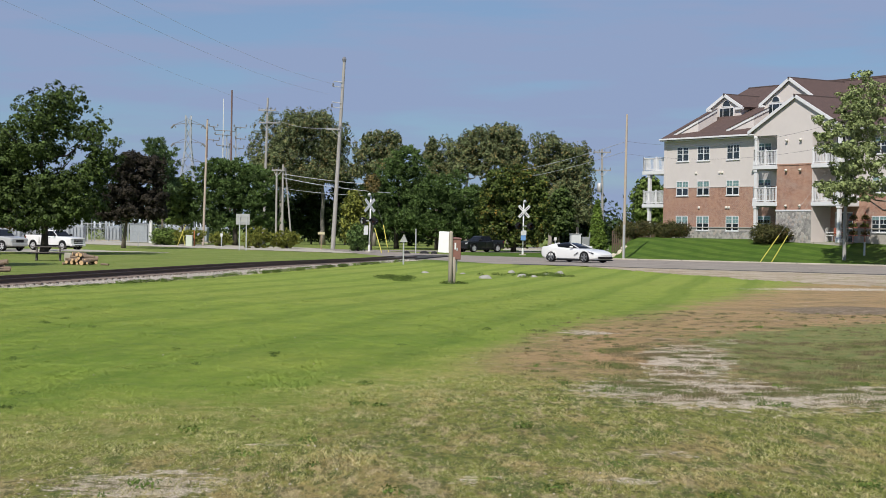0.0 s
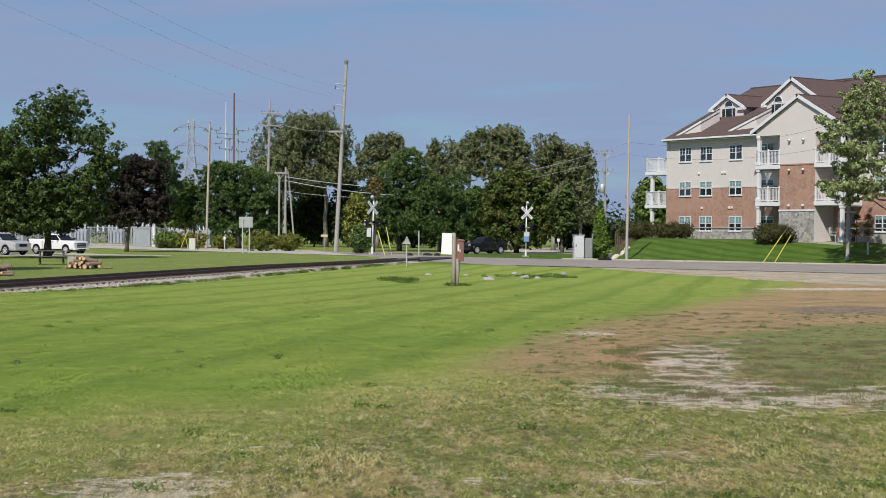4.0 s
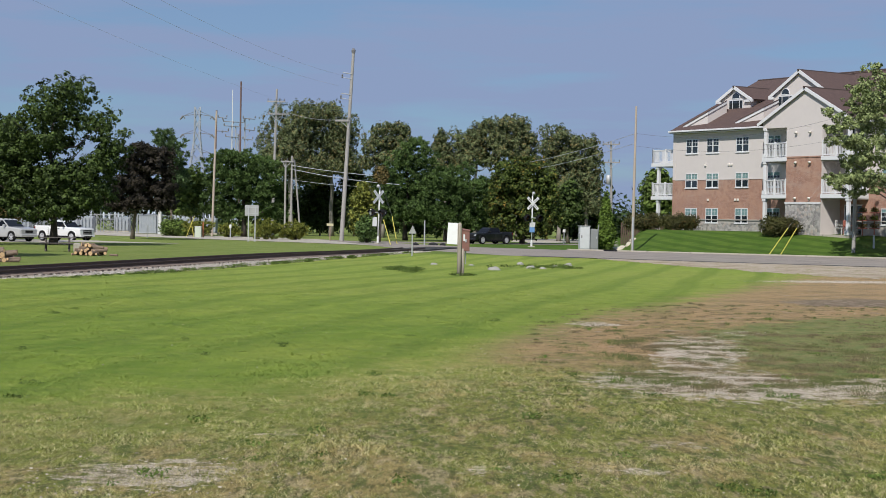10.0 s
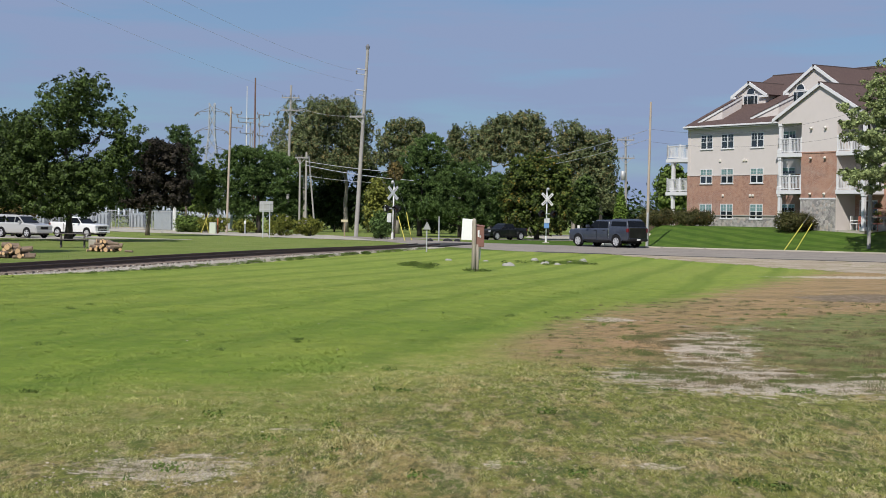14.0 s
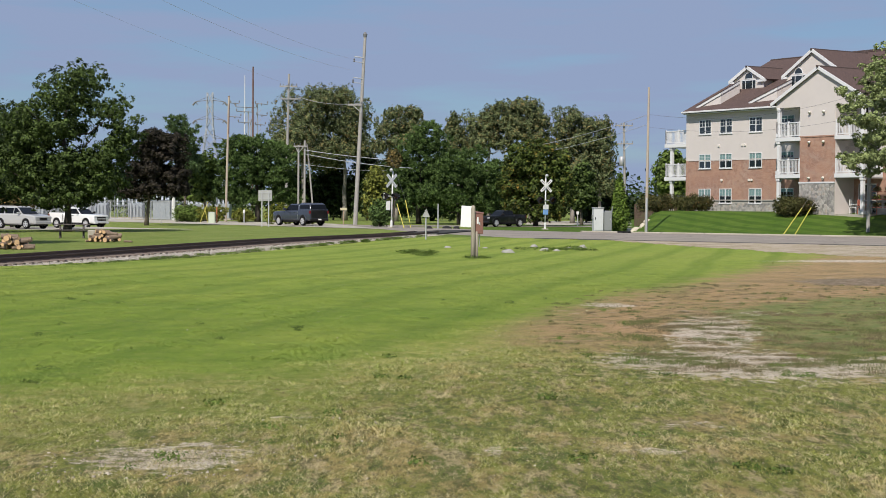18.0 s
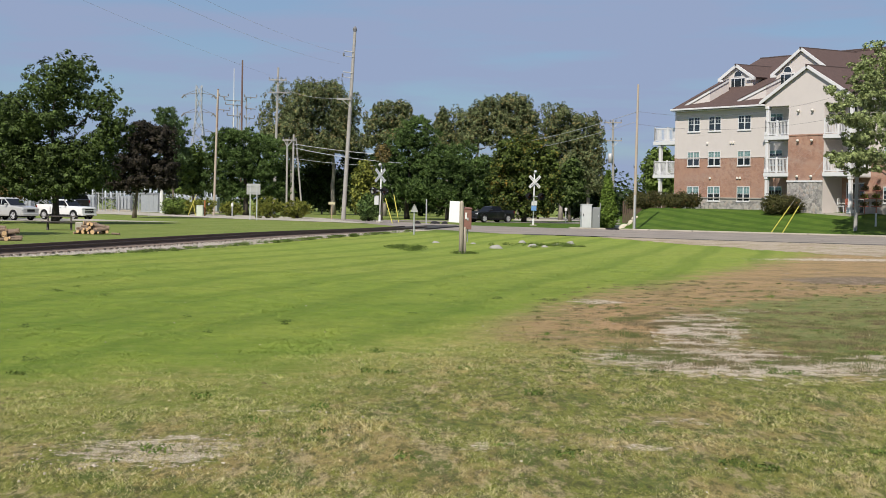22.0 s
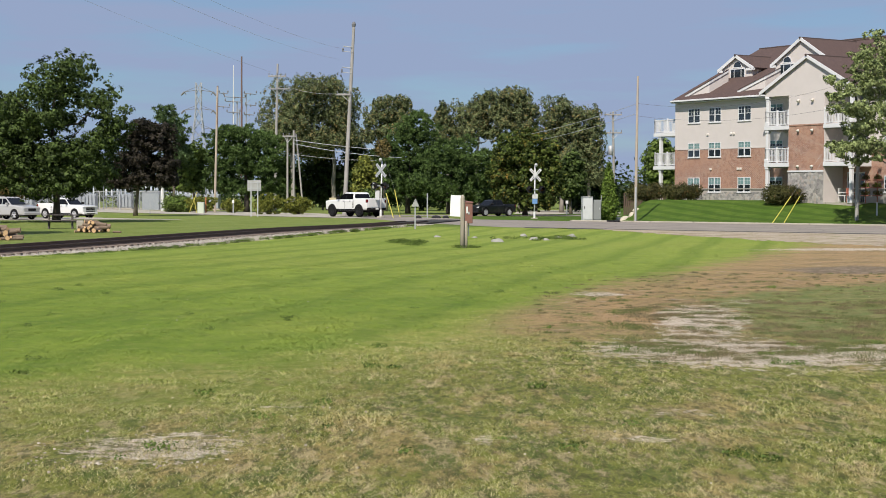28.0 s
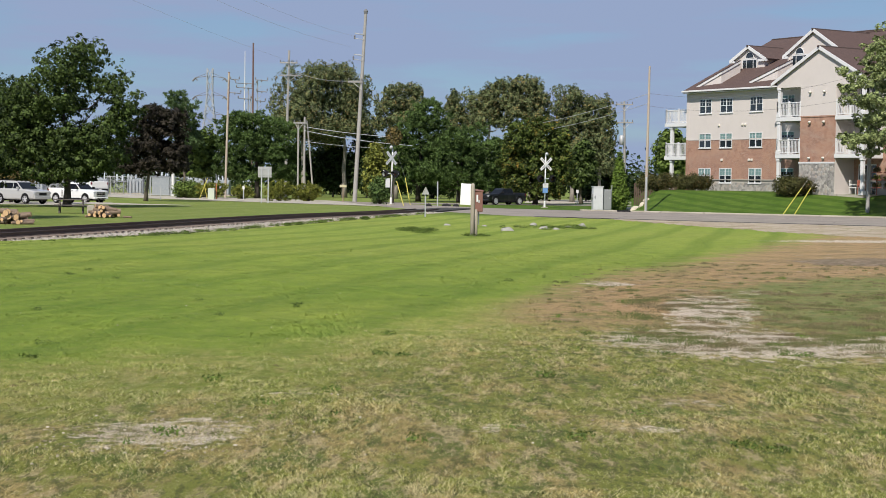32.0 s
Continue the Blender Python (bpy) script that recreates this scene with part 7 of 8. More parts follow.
wire((-18.8, 184.8, 14.0), (-9.4, 150, 11.2), 0.4, 0.015, WIRE_PALE)
wire((13.1, 118, 8.5), (2.0, 176, 7.6), 0.5, 0.018, WIRE_PALE)
wire((13.1, 118, 7.8), (3.0, 182, 7.2), 0.5, 0.016, WIRE_PALE)
wire((13.1, 118, 8.5), (27.1, 110.3, 9.8), 0.9, 0.009, WIRE)
wire((13.1, 118, 7.6), (27.1, 110.3, 8.2), 0.7, 0.008, WIRE)


def lattice_tower(at, high, wide, label):
    """A steel transmission tower with three pairs of arms."""
    t = thing("transmission_tower", at, label, "pylon")
    legs = [(-1, -1), (1, -1), (1, 1), (-1, 1)]

    def half(z):
        return wide / 2 * (1 - 0.80 * min(1, z / (high * 0.75))) if z < high * 0.75 else wide * 0.10

    levels = [high * i / 10 for i in range(11)]
    frame_shape = Shape()
    for z0, z1 in zip(levels, levels[1:]):
        a, b = half(z0), half(z1)
        for i, (x, y) in enumerate(legs):
            u, v = legs[(i + 1) % 4]
            frame_shape.rod((x * a, y * a, z0), (x * b, y * b, z1), 0.14, n=4)
            frame_shape.rod((x * a, y * a, z0), (u * b, v * b, z1), 0.09, n=4)
            frame_shape.rod((u * a, v * a, z0), (x * b, y * b, z1), 0.09, n=4)
    part("lattice", frame_shape, STEEL_FAR, t)
    for z in (high * 0.935, high * 0.78, high * 0.62):
        for s in (-1, 1):
            arm = Shape().rod((s * 0.7, 0, z), (s * 4.2, 0, z - 0.5), 0.12, n=4).rod((s * 0.7, 0, z + 0.9), (s * 4.2, 0, z - 0.5), 0.09, n=4)
            part("tower_arm", arm, STEEL_DARK, t)
            part("insulator_string", Shape().rod((s * 4.2, 0, z - 0.5), (s * 5.1, 0, z - 1.5), 0.30, n=6).rod((s * 4.2, 0, z - 0.5), (s * 3.7, 0, z - 1.3), 0.16, n=6), INSULATOR, t)
    return t


lattice_tower((-75.0, 480, 0), 34.6, 8.0, "distant grey steel lattice transmission tower")


def tower_rest():
    m = thing("radio_mast", (-49.4, 380, 0), "red-brown mast with a pale antenna beside switch gear", "mast")
    part("mast", Shape().rod((0, 0, 0), (0, 0, 33.8), 0.24, 0.18, 10), MAST_RED, m)
    part("antenna", Shape().rod((-1.9, 0, 0), (-1.9, 0, 31.8), 0.13, 0.08, 8), WHITE_METAL, m, "white slender antenna")
    for x, top in ((-2.0, 24.0), (-1.1, 23.6), (1.0, 25.2), (-0.55, 21.6)):
        post = part("steel_post", Shape().rod((x, 0.4, 0), (x, 0.4, top), 0.20, 0.14, 6), STEEL_FAR, m)
        for k in range(8):
            z = top - 1.2 - k * 1.1
            part("lattice_bar", Shape().rod((x, 0.3, z), (x + (0.9 if k % 2 else -0.2), 0.3, z + 1.0), 0.07, n=4), STEEL_FAR, post)
    for z, x0, x1 in ((25.3, -5.2, -3.2), (25.2, 0.6, 3.4), (23.4, -3.8, -0.2), (22.2, -5.6, -2.8), (22.6, 0.9, 3.3), (20.9, -3.4, -0.4), (20.4, 0.6, 2.9), (24.4, -4.0, 0.8)):
        arm = part("switch_arm", Shape().rod((x0, 0, z + 0.1), (x1, 0, z - 0.1), 0.10, n=5), STEEL_DARK, m)
        for k in range(3):
            x = x0 + (x1 - x0) * k / 2
            part("insulator", Shape().turned([(0, 0.10), (0.3, 0.18), (0.6, 0.08)], (x, 0, z + 0.10 - 0.5 * (k % 2)), (0, 0, 1), 6), INSULATOR, arm)


tower_rest()


INK = painted("faded_black_lettering", (0.22, 0.22, 0.23), 0.7)


def crossing_signal(at, turn, label, lean=0.0, extra=None, boards=None):
    """A grade-crossing signal: mast, bell, crossed boards, a pair of hooded lamps, notices."""
    t = thing("crossing_signal", pose(at[0], at[1], at[2], 0, lean, turn), label, "crossing signal", "crossing signals")
    part("mast", Shape().rod((0, 0, 0), (0, 0, 4.25), 0.056, 0.052, 12), WHITE_METAL, t, smooth=True)
    part("foundation", Shape().box(-0.22, 0.22, -0.22, 0.22, -0.1, 0.08, bevel=0.03), CONCRETE, t)
    part("junction_box", Shape().turned([(0, 0.09), (0.4, 0.085), (0.48, 0.06)], (0, 0, 0.08), (0, 0, 1), 12), WHITE_METAL, t)
    part("bell", Shape().turned([(0, 0.05), (0.04, 0.13), (0.1, 0.15), (0.17, 0.10), (0.22, 0.04)], (0, -0.1, 4.30), (0, -1, 0.2), 12), GALVANISED, t, "grey warning bell", True)
    for a, y in ((45, -0.09), (-45, -0.12)):
        m = Matrix.Translation((0, y, 3.52)) @ Matrix.Rotation(radians(a), 4, "Y")
        board = part("crossbuck_board", Shape().box(-0.66, 0.66, -0.012, 0.012, -0.11, 0.11, m), boards or WHITE_METAL, t, "white crossing board")
        for x0, x1 in ((-0.52, -0.18), (0.18, 0.52)):
            part("lettering_bar", Shape().box(x0, x1, -0.016, -0.0125, -0.03, 0.03, m), INK, board)
    arm = part("lamp_arm", Shape().rod((-0.75, -0.1, 2.35), (0.75, -0.1, 2.35), 0.04, n=8), GALVANISED, t)
    for x in (-0.52, 0.52):
        plate = part("lamp_disc", Shape().turned([(0, 0.30), (0.02, 0.30)], (x, -0.22, 2.35), (0, -1, 0), 20), BLACK_PLASTIC, arm, "black lamp disc")
        part("lamp_lens", Shape().turned([(0, 0.15), (0.03, 0.13), (0.06, 0.06)], (x, -0.245, 2.35), (0, -1, 0), 14), RED_LENS, plate)
        part("lamp_hood", Shape().add([(x + math.cos(math.pi * i / 8) * r, -0.24 - d, 2.35 + math.sin(math.pi * i / 8) * r) for d, r in ((0, 0.17), (0.3, 0.19)) for i in range(9)], [(i, i + 1, i + 10, i + 9) for i in range(8)]), BLACK_PLASTIC, plate)
        part("lamp_case", Shape().turned([(0, 0.19), (0.14, 0.19), (0.2, 0.12)], (x, -0.05, 2.35), (0, 1, 0), 14), BLACK_PLASTIC, plate)
    if extra == "notices":
        part("notice", Shape().box(-0.24, 0.24, -0.11, -0.08, 1.62, 2.0, bevel=0.006), WHITE_METAL, t, "white notice")
        part("notice", Shape().box(-0.24, 0.20, -0.11, -0.08, 1.20, 1.60, bevel=0.006), BLUE_SIGN, t, "blue notice")
    else:
        part("notice", Shape().box(-0.52, -0.10, -0.10, -0.06, 1.3, 2.0, bevel=0.01), CABINET, t, "grey box")
        part("lamp_back", Shape().turned([(0, 0.26), (0.12, 0.24), (0.18, 0.12)], (-0.62, -0.10, 2.35), (-0.7, -0.8, 0), 14), WHITE_METAL, t, "pale side lamp", True)
    return t


crossing_signal((6.42, 132.0, 0.0), 22, "railway crossing signal with white crossed boards and a blue notice", 0.5, "notices")
crossing_signal((-6.0, 133.0, 0.05), -38, "railway crossing signal with weathered crossed boards beyond the track", 1.6, None, painted("weathered_board_back", (0.33, 0.35, 0.38), 0.6)).scale = (1.08, 1.08, 1.08)


def board_on_posts():
    t = thing("road_sign", pose(-17.05, 137, 0, 0, 0, 6), "blank grey back of a road sign on two posts", "sign")
    part("panel", Shape().box(-0.28, 0.86, 0, 0.02, 2.15, 3.05, bevel=0.006), SIGN_BACK, t)
    for x in (0.02, 0.58):
        part("post", Shape().box(x - 0.045, x + 0.045, -0.08, -0.01, -0.2, 2.9), GALVANISED, t)
    for z in (2.35, 2.85):
        part("stiffener", Shape().box(-0.26, 0.84, -0.035, 0.0, z - 0.03, z + 0.03), GALVANISED, t)


board_on_posts()


def triangle_sign():
    t = thing("triangular_sign", pose(-2.15, 89.3, 0.0, 0, 0, 10), "small grey triangular sign on a post by the track", "sign")
    part("post", Shape().rod((0, 0, -0.2), (0, 0, 1.4), 0.04, n=8), GALVANISED, t)
    part("panel", Shape().slab([(-0.19, 1.24), (0.19, 1.24), (0.0, 1.64)], 0.02, Matrix.Translation((0, -0.07, 0))), SIGN_BACK, t)
    part("rim", Shape().rod((-0.19, -0.075, 1.24), (0.19, -0.075, 1.24), 0.02, n=5).rod((0.19, -0.075, 1.24), (0, -0.075, 1.64), 0.02, n=5).rod((0, -0.075, 1.64), (-0.19, -0.075, 1.24), 0.02, n=5), SIGN_BACK, t)


triangle_sign()


def post_box():
    """The old post on the lawn with a rusty box and an open white door."""
    t = thing("railway_phone_post", pose(0.28, 58.6, -0.02, 0, 0, 0), "weathered wooden post with a rusty box and white panel", "post")
    part("post", Shape().turned([(0, 0.085), (1.0, 0.082), (2.05, 0.078), (2.13, 0.066), (2.18, 0.03)], (0, 0, -0.3), (0, 0, 1), 12), POST_GREY, t, smooth=True)
    part("lower_post", Shape().turned([(0, 0.06), (1.25, 0.055)], (0.125, 0.06, -0.3), (0, 0, 1), 10), POST_GREY, t, smooth=True)
    rb = part("rusty_box", Shape().box(0.05, 0.36, 0.02, 0.30, 0.86, 1.60, bevel=0.015), RUST, t, "rust-red metal box")
    part("box_roof", Shape().add([(0.03, 0.0, 1.60), (0.38, 0.0, 1.58), (0.38, 0.33, 1.60), (0.03, 0.33, 1.66), (0.03, 0.0, 1.62), (0.38, 0.0, 1.61), (0.38, 0.33, 1.63), (0.03, 0.33, 1.68)], [(3, 2, 1, 0), (4, 5, 6, 7), (0, 1, 5, 4), (1, 2, 6, 5), (2, 3, 7, 6), (3, 0, 4, 7)]), RUST, rb)
    part("box_hasp", Shape().box(0.20, 0.25, 0.0, 0.02, 1.18, 1.28, bevel=0.004), GALVANISED, rb)
    part("box_label", Shape().box(0.13, 0.19, 0.008, 0.018, 1.22, 1.46), WHITE_METAL, rb, "small worn white label")
    part("conduit", Shape().rod((0.15, 0.12, -0.1), (0.15, 0.12, 0.9), 0.03, n=8), GALVANISED, t, "grey conduit")
    part("conduit", Shape().rod((0.22, 0.2, 0.4), (0.22, 0.2, 0.9), 0.022, n=8), GALVANISED, t, "grey conduit")
    door = part("white_panel", Shape().box(-0.42, 0.0, -0.02, 0.02, 1.09, 1.85, bevel=0.006), painted("white_door_paint", (0.80, 0.80, 0.80), 0.6, 0, 0.1, 5), t, "white metal panel")
    door.matrix_basis = pose(-0.10, 0.03, 0, 0, 3, 8)
    part("hinge_bar", Shape().rod((-0.03, -0.03, 1.2), (0.03, -0.03, 1.2), 0.015, n=6).rod((-0.03, -0.03, 1.75), (0.03, -0.03, 1.75), 0.015, n=6), GALVANISED, door)


post_box()


def cabinets():
    a = thing("signal_cabinet", pose(9.78, 121, 0.0, 0, 0, 8), "tall pale grey metal signal cabinet", "cabinet")
    part("case", Shape().box(-0.38, 0.35, -0.32, 0.32, 0.0, 1.75, bevel=0.02), CABINET, a)
    part("door", Shape().box(-0.35, 0.32, -0.34, -0.322, 0.12, 1.68, bevel=0.006), CABINET, a)
    part("roof", Shape().box(-0.42, 0.39, -0.36, 0.36, 1.75, 1.80, bevel=0.01), CABINET, a)
    part("handle", Shape().box(-0.29, -0.24, -0.37, -0.34, 0.9, 1.1, bevel=0.006), BLACK_PLASTIC, a)
    part("meter", Shape().box(-0.46, -0.38, -0.15, 0.1, 0.95, 1.25, bevel=0.01), CABINET_DARK, a)
    b = thing("signal_cabinet", pose(10.42, 121.3, 0.0, 0, 0, 8), "dark grey metal cabinet beside a paler one", "cabinet")
    part("case", Shape().box(-0.26, 0.36, -0.3, 0.3, 0.0, 1.57, bevel=0.02), CABINET_DARK, b)
    part("door", Shape().box(-0.23, 0.33, -0.32, -0.302, 0.12, 1.50, bevel=0.006), CABINET_DARK, b)
    part("riser_pipe", Shape().rod((0.30, -0.1, 0), (0.42, -0.1, 1.9), 0.04, n=8), CABINET_DARK, b)
    part("handle", Shape().box(0.2, 0.25, -0.35, -0.32, 0.85, 1.0, bevel=0.006), GALVANISED, b)


cabinets()


def small_post(name, at, high, r, material, label, category="post", head=None):
    t = thing(name, (*at, float(ground_height(np.array(at[0]), np.array(at[1])))), label, category)
    part("stake", Shape().rod((0, 0, -0.2), (0, 0, high), r, r * 0.9, 8), material, t)
    if head:
        w, h, m = head
        part("head", Shape().box(-w / 2, w / 2, -r - 0.03, -r - 0.002, high - h, high, bevel=0.006), m, t)
    return t


small_post("marker_post", (-2.18, 131), 2.0, 0.055, GALVANISED, "grey steel marker post at the crossing")
small_post("small_sign", (-11.15, 150), 1.6, 0.05, POST_WOOD, "small yellow board on a wooden stake", "sign", (0.62, 0.22, painted("yellow_board", (0.46, 0.42, 0.26), 0.6)))
small_post("mailbox_post", (10.95, 160), 1.4, 0.05, GALVANISED, "small grey box on a stake by the side road", "sign", (0.26, 0.3, WHITE_METAL))
small_post("cable_marker", (28.7, 111.6), 0.9, 0.07, CABINET, "short grey cable marker post on the lawn")
small_post("white_post", (-33.0, 185), 3.0, 0.20, WHITE_METAL, "white painted post before the fence")
small_post("orange_marker", (-24.3, 160), 1.55, 0.06, painted("orange_marker", (0.42, 0.15, 0.06), 0.7), "orange utility marker post")
small_post("utility_pedestal", (-21.9, 162), 1.3, 0.06, GALVANISED, "grey utility pedestal among the shrubs", "post", (0.22, 0.3, WHITE_METAL))
stake = thing("leaning_stakes", (-26.0, 163, 0), "pair of thin yellow stakes leaning together by the shrubs", "stake")
part("stake", Shape().rod((-0.45, 0, -0.05), (0.35, 0.1, 2.1), 0.035, n=6), YELLOW_PLASTIC, stake)
part("stake", Shape().rod((0.3, 0.2, -0.05), (0.02, 0.12, 1.5), 0.03, n=6), YELLOW_PLASTIC, stake)
small_post("street_marker", (-27.9, 150), 1.15, 0.03, GALVANISED, "thin grey stake at the roadside")


def utility_box(at, w, h, label):
    t = thing("utility_box", (*at, 0.0), label, "cabinet")
    part("case", Shape().box(-w / 2, w / 2, -0.25, 0.25, -0.05, h, bevel=0.03), painted("pale_green_cabinet", (0.45, 0.50, 0.40), 0.6), t)
    part("lid", Shape().box(-w / 2 - 0.02, w / 2 + 0.02, -0.27, 0.27, h, h + 0.05, bevel=0.015), CABINET, t)


utility_box((-24.7, 159.5), 0.62, 1.05, "pale green utility box by the roadside")

# ---- the switchyard behind the car park ----
YARD_GREY = painted("dull_blue_grey_steel", (0.30, 0.33, 0.36), 0.6, 0.1, 0.2)
YARD_PALE = painted("pale_blue_grey_porcelain", (0.56, 0.61, 0.67), 0.4, 0.0, 0.15)
YARD_STEEL = painted("dark_blue_grey_steel", (0.19, 0.21, 0.24), 0.6, 0.1, 0.2)


def switchyard():
    f = thing("chain_link_fence", (-60, 190, 0), "grey chain-link fence round the switchyard", "fence")
    for i in range(14):
        part("fence_post", Shape().rod((i * 2.35, 0, -0.1), (i * 2.35, 0, 2.2), 0.045, n=6), GALVANISED, f)
    part("top_rail", Shape().rod((0, 0, 2.15), (30.5, 0, 2.15), 0.03, n=6), GALVANISED, f)
    part("bottom_rail", Shape().rod((0, 0, 0.1), (30.5, 0, 0.1), 0.025, n=6), GALVANISED, f)
    s = Shape()
    for i in range(-14, 204):
        a, b = i * 0.15, i * 0.15 + 2.05
        s.rod((max(0, a), 0, 0.1 + max(0, -a)), (min(30.5, b), 0, 2.15 - max(0, b - 30.5)), 0.005, n=3, caps=False)
        s.rod((max(0, a), 0, 2.15 - max(0, -a)), (min(30.5, b), 0, 0.1 + max(0, b - 30.5)), 0.005, n=3, caps=False)
    part("chain_link", s, GALVANISED, f)["kind"] = "stuff"
    rng = random.Random(9)
    for i in range(34):
        x, y = -60 + i * 0.95 + rng.uniform(-0.3, 0.3), 193 + rng.uniform(0, 16)
        if i % 3 == 0:
            t = thing("transformer", (x, y, 0), "grey switchyard transformer with bushings", "transformer", "switchyard gear")
            part("tank", Shape().box(-0.9, 0.9, -0.7, 0.7, 0.2, 1.9, bevel=0.05), YARD_GREY, t)
            part("plinth", Shape().box(-1.0, 1.0, -0.8, 0.8, -0.1, 0.2), CONCRETE, t)
            for k in (-0.5, 0, 0.5):
                part("bushing", Shape().turned([(0, 0.05), (0.2, 0.10), (0.3, 0.05), (0.5, 0.09), (0.6, 0.04), (0.85, 0.03)], (k, 0, 1.9), (0, 0, 1), 8), YARD_PALE, t)
            for k in range(5):
                part("fin", Shape().box(-0.8 + k * 0.4 - 0.04, -0.8 + k * 0.4 + 0.04, -0.95, -0.7, 0.4, 1.7), YARD_GREY, t)
        else:
            t = thing("switch_frame", (x, y, 0), "grey steel switch frame with insulators", "switch gear", "switchyard gear")
            hgt = rng.uniform(1.6, 4.2)
            for k in (-0.7, 0.7):
                part("leg", Shape().rod((k, 0, 0), (k, 0, hgt), 0.05, n=6), YARD_STEEL, t)
            part("beam", Shape().box(-1.0, 1.0, -0.08, 0.08, hgt - 0.12, hgt), YARD_STEEL, t)
            part("brace", Shape().rod((-0.7, 0, hgt * 0.35), (0.7, 0, hgt * 0.75), 0.035, n=5).rod((0.7, 0, hgt * 0.35), (-0.7, 0, hgt * 0.75), 0.035, n=5), YARD_STEEL, t)
            for k in (-0.7, 0, 0.7):
                part("insulator", Shape().turned([(0, 0.08), (0.15, 0.15), (0.25, 0.08), (0.4, 0.15), (0.5, 0.08), (0.65, 0.14), (0.85, 0.04)], (k, 0, hgt), (0, 0, 1), 7), YARD_PALE, t)
    shed = thing("metal_shed", (-36.7, 192, 0), "pale grey corrugated metal shed behind the fence", "shed")
    part("wall", Shape().box(0, 2.0, 0, 2.5, 0, 2.2), YARD_GREY, shed)
    for i in range(10):
        part("rib", Shape().box(i * 0.2 + 0.02, i * 0.2 + 0.10, -0.03, 0, 0.02, 2.18), YARD_GREY, shed)
    part("roof", Shape().box(-0.1, 2.1, -0.15, 2.6, 2.2, 2.28), YARD_STEEL, shed)
    solid("yard_gravel", strip([(-66, 190.5), (-28, 190.5)], [(-66, 224), (-28, 224)], 0.02, 4), SHOULDER, "grey gravel of the switchyard", "yard", kind="structure")


switchyard()

# ---- things on the lawns ----
LOG_BARK = timber("log_bark", (0.23, 0.165, 0.115), (0.11, 0.08, 0.058), "x")
LOG_END = painted("fresh_cut_wood", (0.56, 0.37, 0.20), 0.85, 0, 0.3, 8)


def log(parent, a, b, r):
    a, b = Vector(a), Vector(b)
    lg = part("log", Shape().rod(a, b, r, r * 0.94, 12), LOG_BARK, parent)
    way = (b - a).normalized()
    part("cut_end", Shape().rod(a - way * 0.004, a + way * 0.01, r * 0.9, n=12), LOG_END, lg, "pale sawn end")
    part("cut_end", Shape().rod(b - way * 0.01, b + way * 0.004, r * 0.85, n=12), LOG_END, lg, "pale sawn end")


def wood_pile(at, wide, high, n, seed, label):
    t = thing("wood_pile", (*at, 0.0), label, "wood pile", "wood piles")
    rng = random.Random(seed)
    i = 0
    while i < n:
        z = rng.random() ** 1.6
        x = rng.uniform(-0.5, 0.5) * wide * (1 - 0.75 * z)
        y = rng.uniform(-0.45, 0.45) * (1 - 0.6 * z)
        r = rng.uniform(0.05, 0.125)
        length = rng.uniform(0.4, 0.85)
        a = rng.choice((rng.uniform(-0.5, 0.5), rng.uniform(1.1, 2.0)))
        d = Vector((math.cos(a), math.sin(a), rng.uniform(-0.12, 0.12))) * length / 2
        c = Vector((x, y, r + z * (high - 0.2)))
        log(t, c - d, c + d, r)
        i += 1
    return t


wood_pile((-17.1, 77.6), 1.45, 0.64, 46, 4, "heap of cut firewood logs on the grass")
wood_pile((-17.85, 64.4), 1.3, 0.64, 36, 5, "heap of cut firewood logs near the track")
solid("log_piece", Shape().rod((-16.1, 77.2, 0.06), (-15.7, 77.0, 0.05), 0.05, 0.045, 10), LOG_BARK, "single split log lying on the grass", "log")


def picnic_table():
    t = thing("picnic_table", pose(-20.75, 86.2, 0.0, 0, 0, 12), "dark weathered wooden picnic table under the maple", "table")
    dark = timber("dark_table_wood", (0.13, 0.11, 0.095), (0.06, 0.05, 0.045), "x")
    for i in range(5):
        part("tabletop_plank", Shape().box(-0.92, 0.92, -0.37 + i * 0.15, -0.23 + i * 0.15, 0.70, 0.74, bevel=0.006), dark, t)
    for y in (-0.78, 0.66):
        part("bench_plank", Shape().box(-0.92, 0.92, y - 0.13, y + 0.13, 0.41, 0.45, bevel=0.006), dark, t)
    for x in (-0.6, 0.6):
        for s in (-1, 1):
            part("leg", Shape().rod((x, s * 0.72, 0), (x, s * 0.22, 0.70), 0.045, n=6), dark, t)
        part("leg_rail", Shape().box(x - 0.04, x + 0.04, -0.85, 0.75, 0.36, 0.41), dark, t)


picnic_table()
solid("concrete_block", Shape().box(-0.19, 0.19, -0.19, 0.19, 0, 0.46, bevel=0.04), CONCRETE, "grey concrete block beside the picnic table", "block", at=pose(-19.35, 84.6, 0, 0, 0, 15))


def boulder(at, w, d, h, seed, label, material):
    rng = np.random.default_rng(seed)
    bm = bmesh.new()
    bmesh.ops.create_icosphere(bm, subdivisions=3, radius=0.5)
    for v in bm.verts:
        q = v.co.copy()
        f = 1 + 0.25 * noise.noise(q * 2.2 + Vector((seed, 0, 0))) + 0.08 * noise.noise(q * 6)
        v.co = Vector((q.x * w * f, q.y * d * f, max(-0.2, q.z) * h * 1.15 * f))
    me = bpy.data.meshes.new("boulder")
    bm.to_mesh(me)
    bm.free()
    me.materials.append(material)
    me.shade_smooth()
    z = float(ground_height(np.array(at[0]), np.array(at[1])))
    ob = new("boulder", me)
    ob.matrix_basis = Matrix.Translation((*at, z))
    return tagged(ob, label, "stone", "pale stones on the lawn")


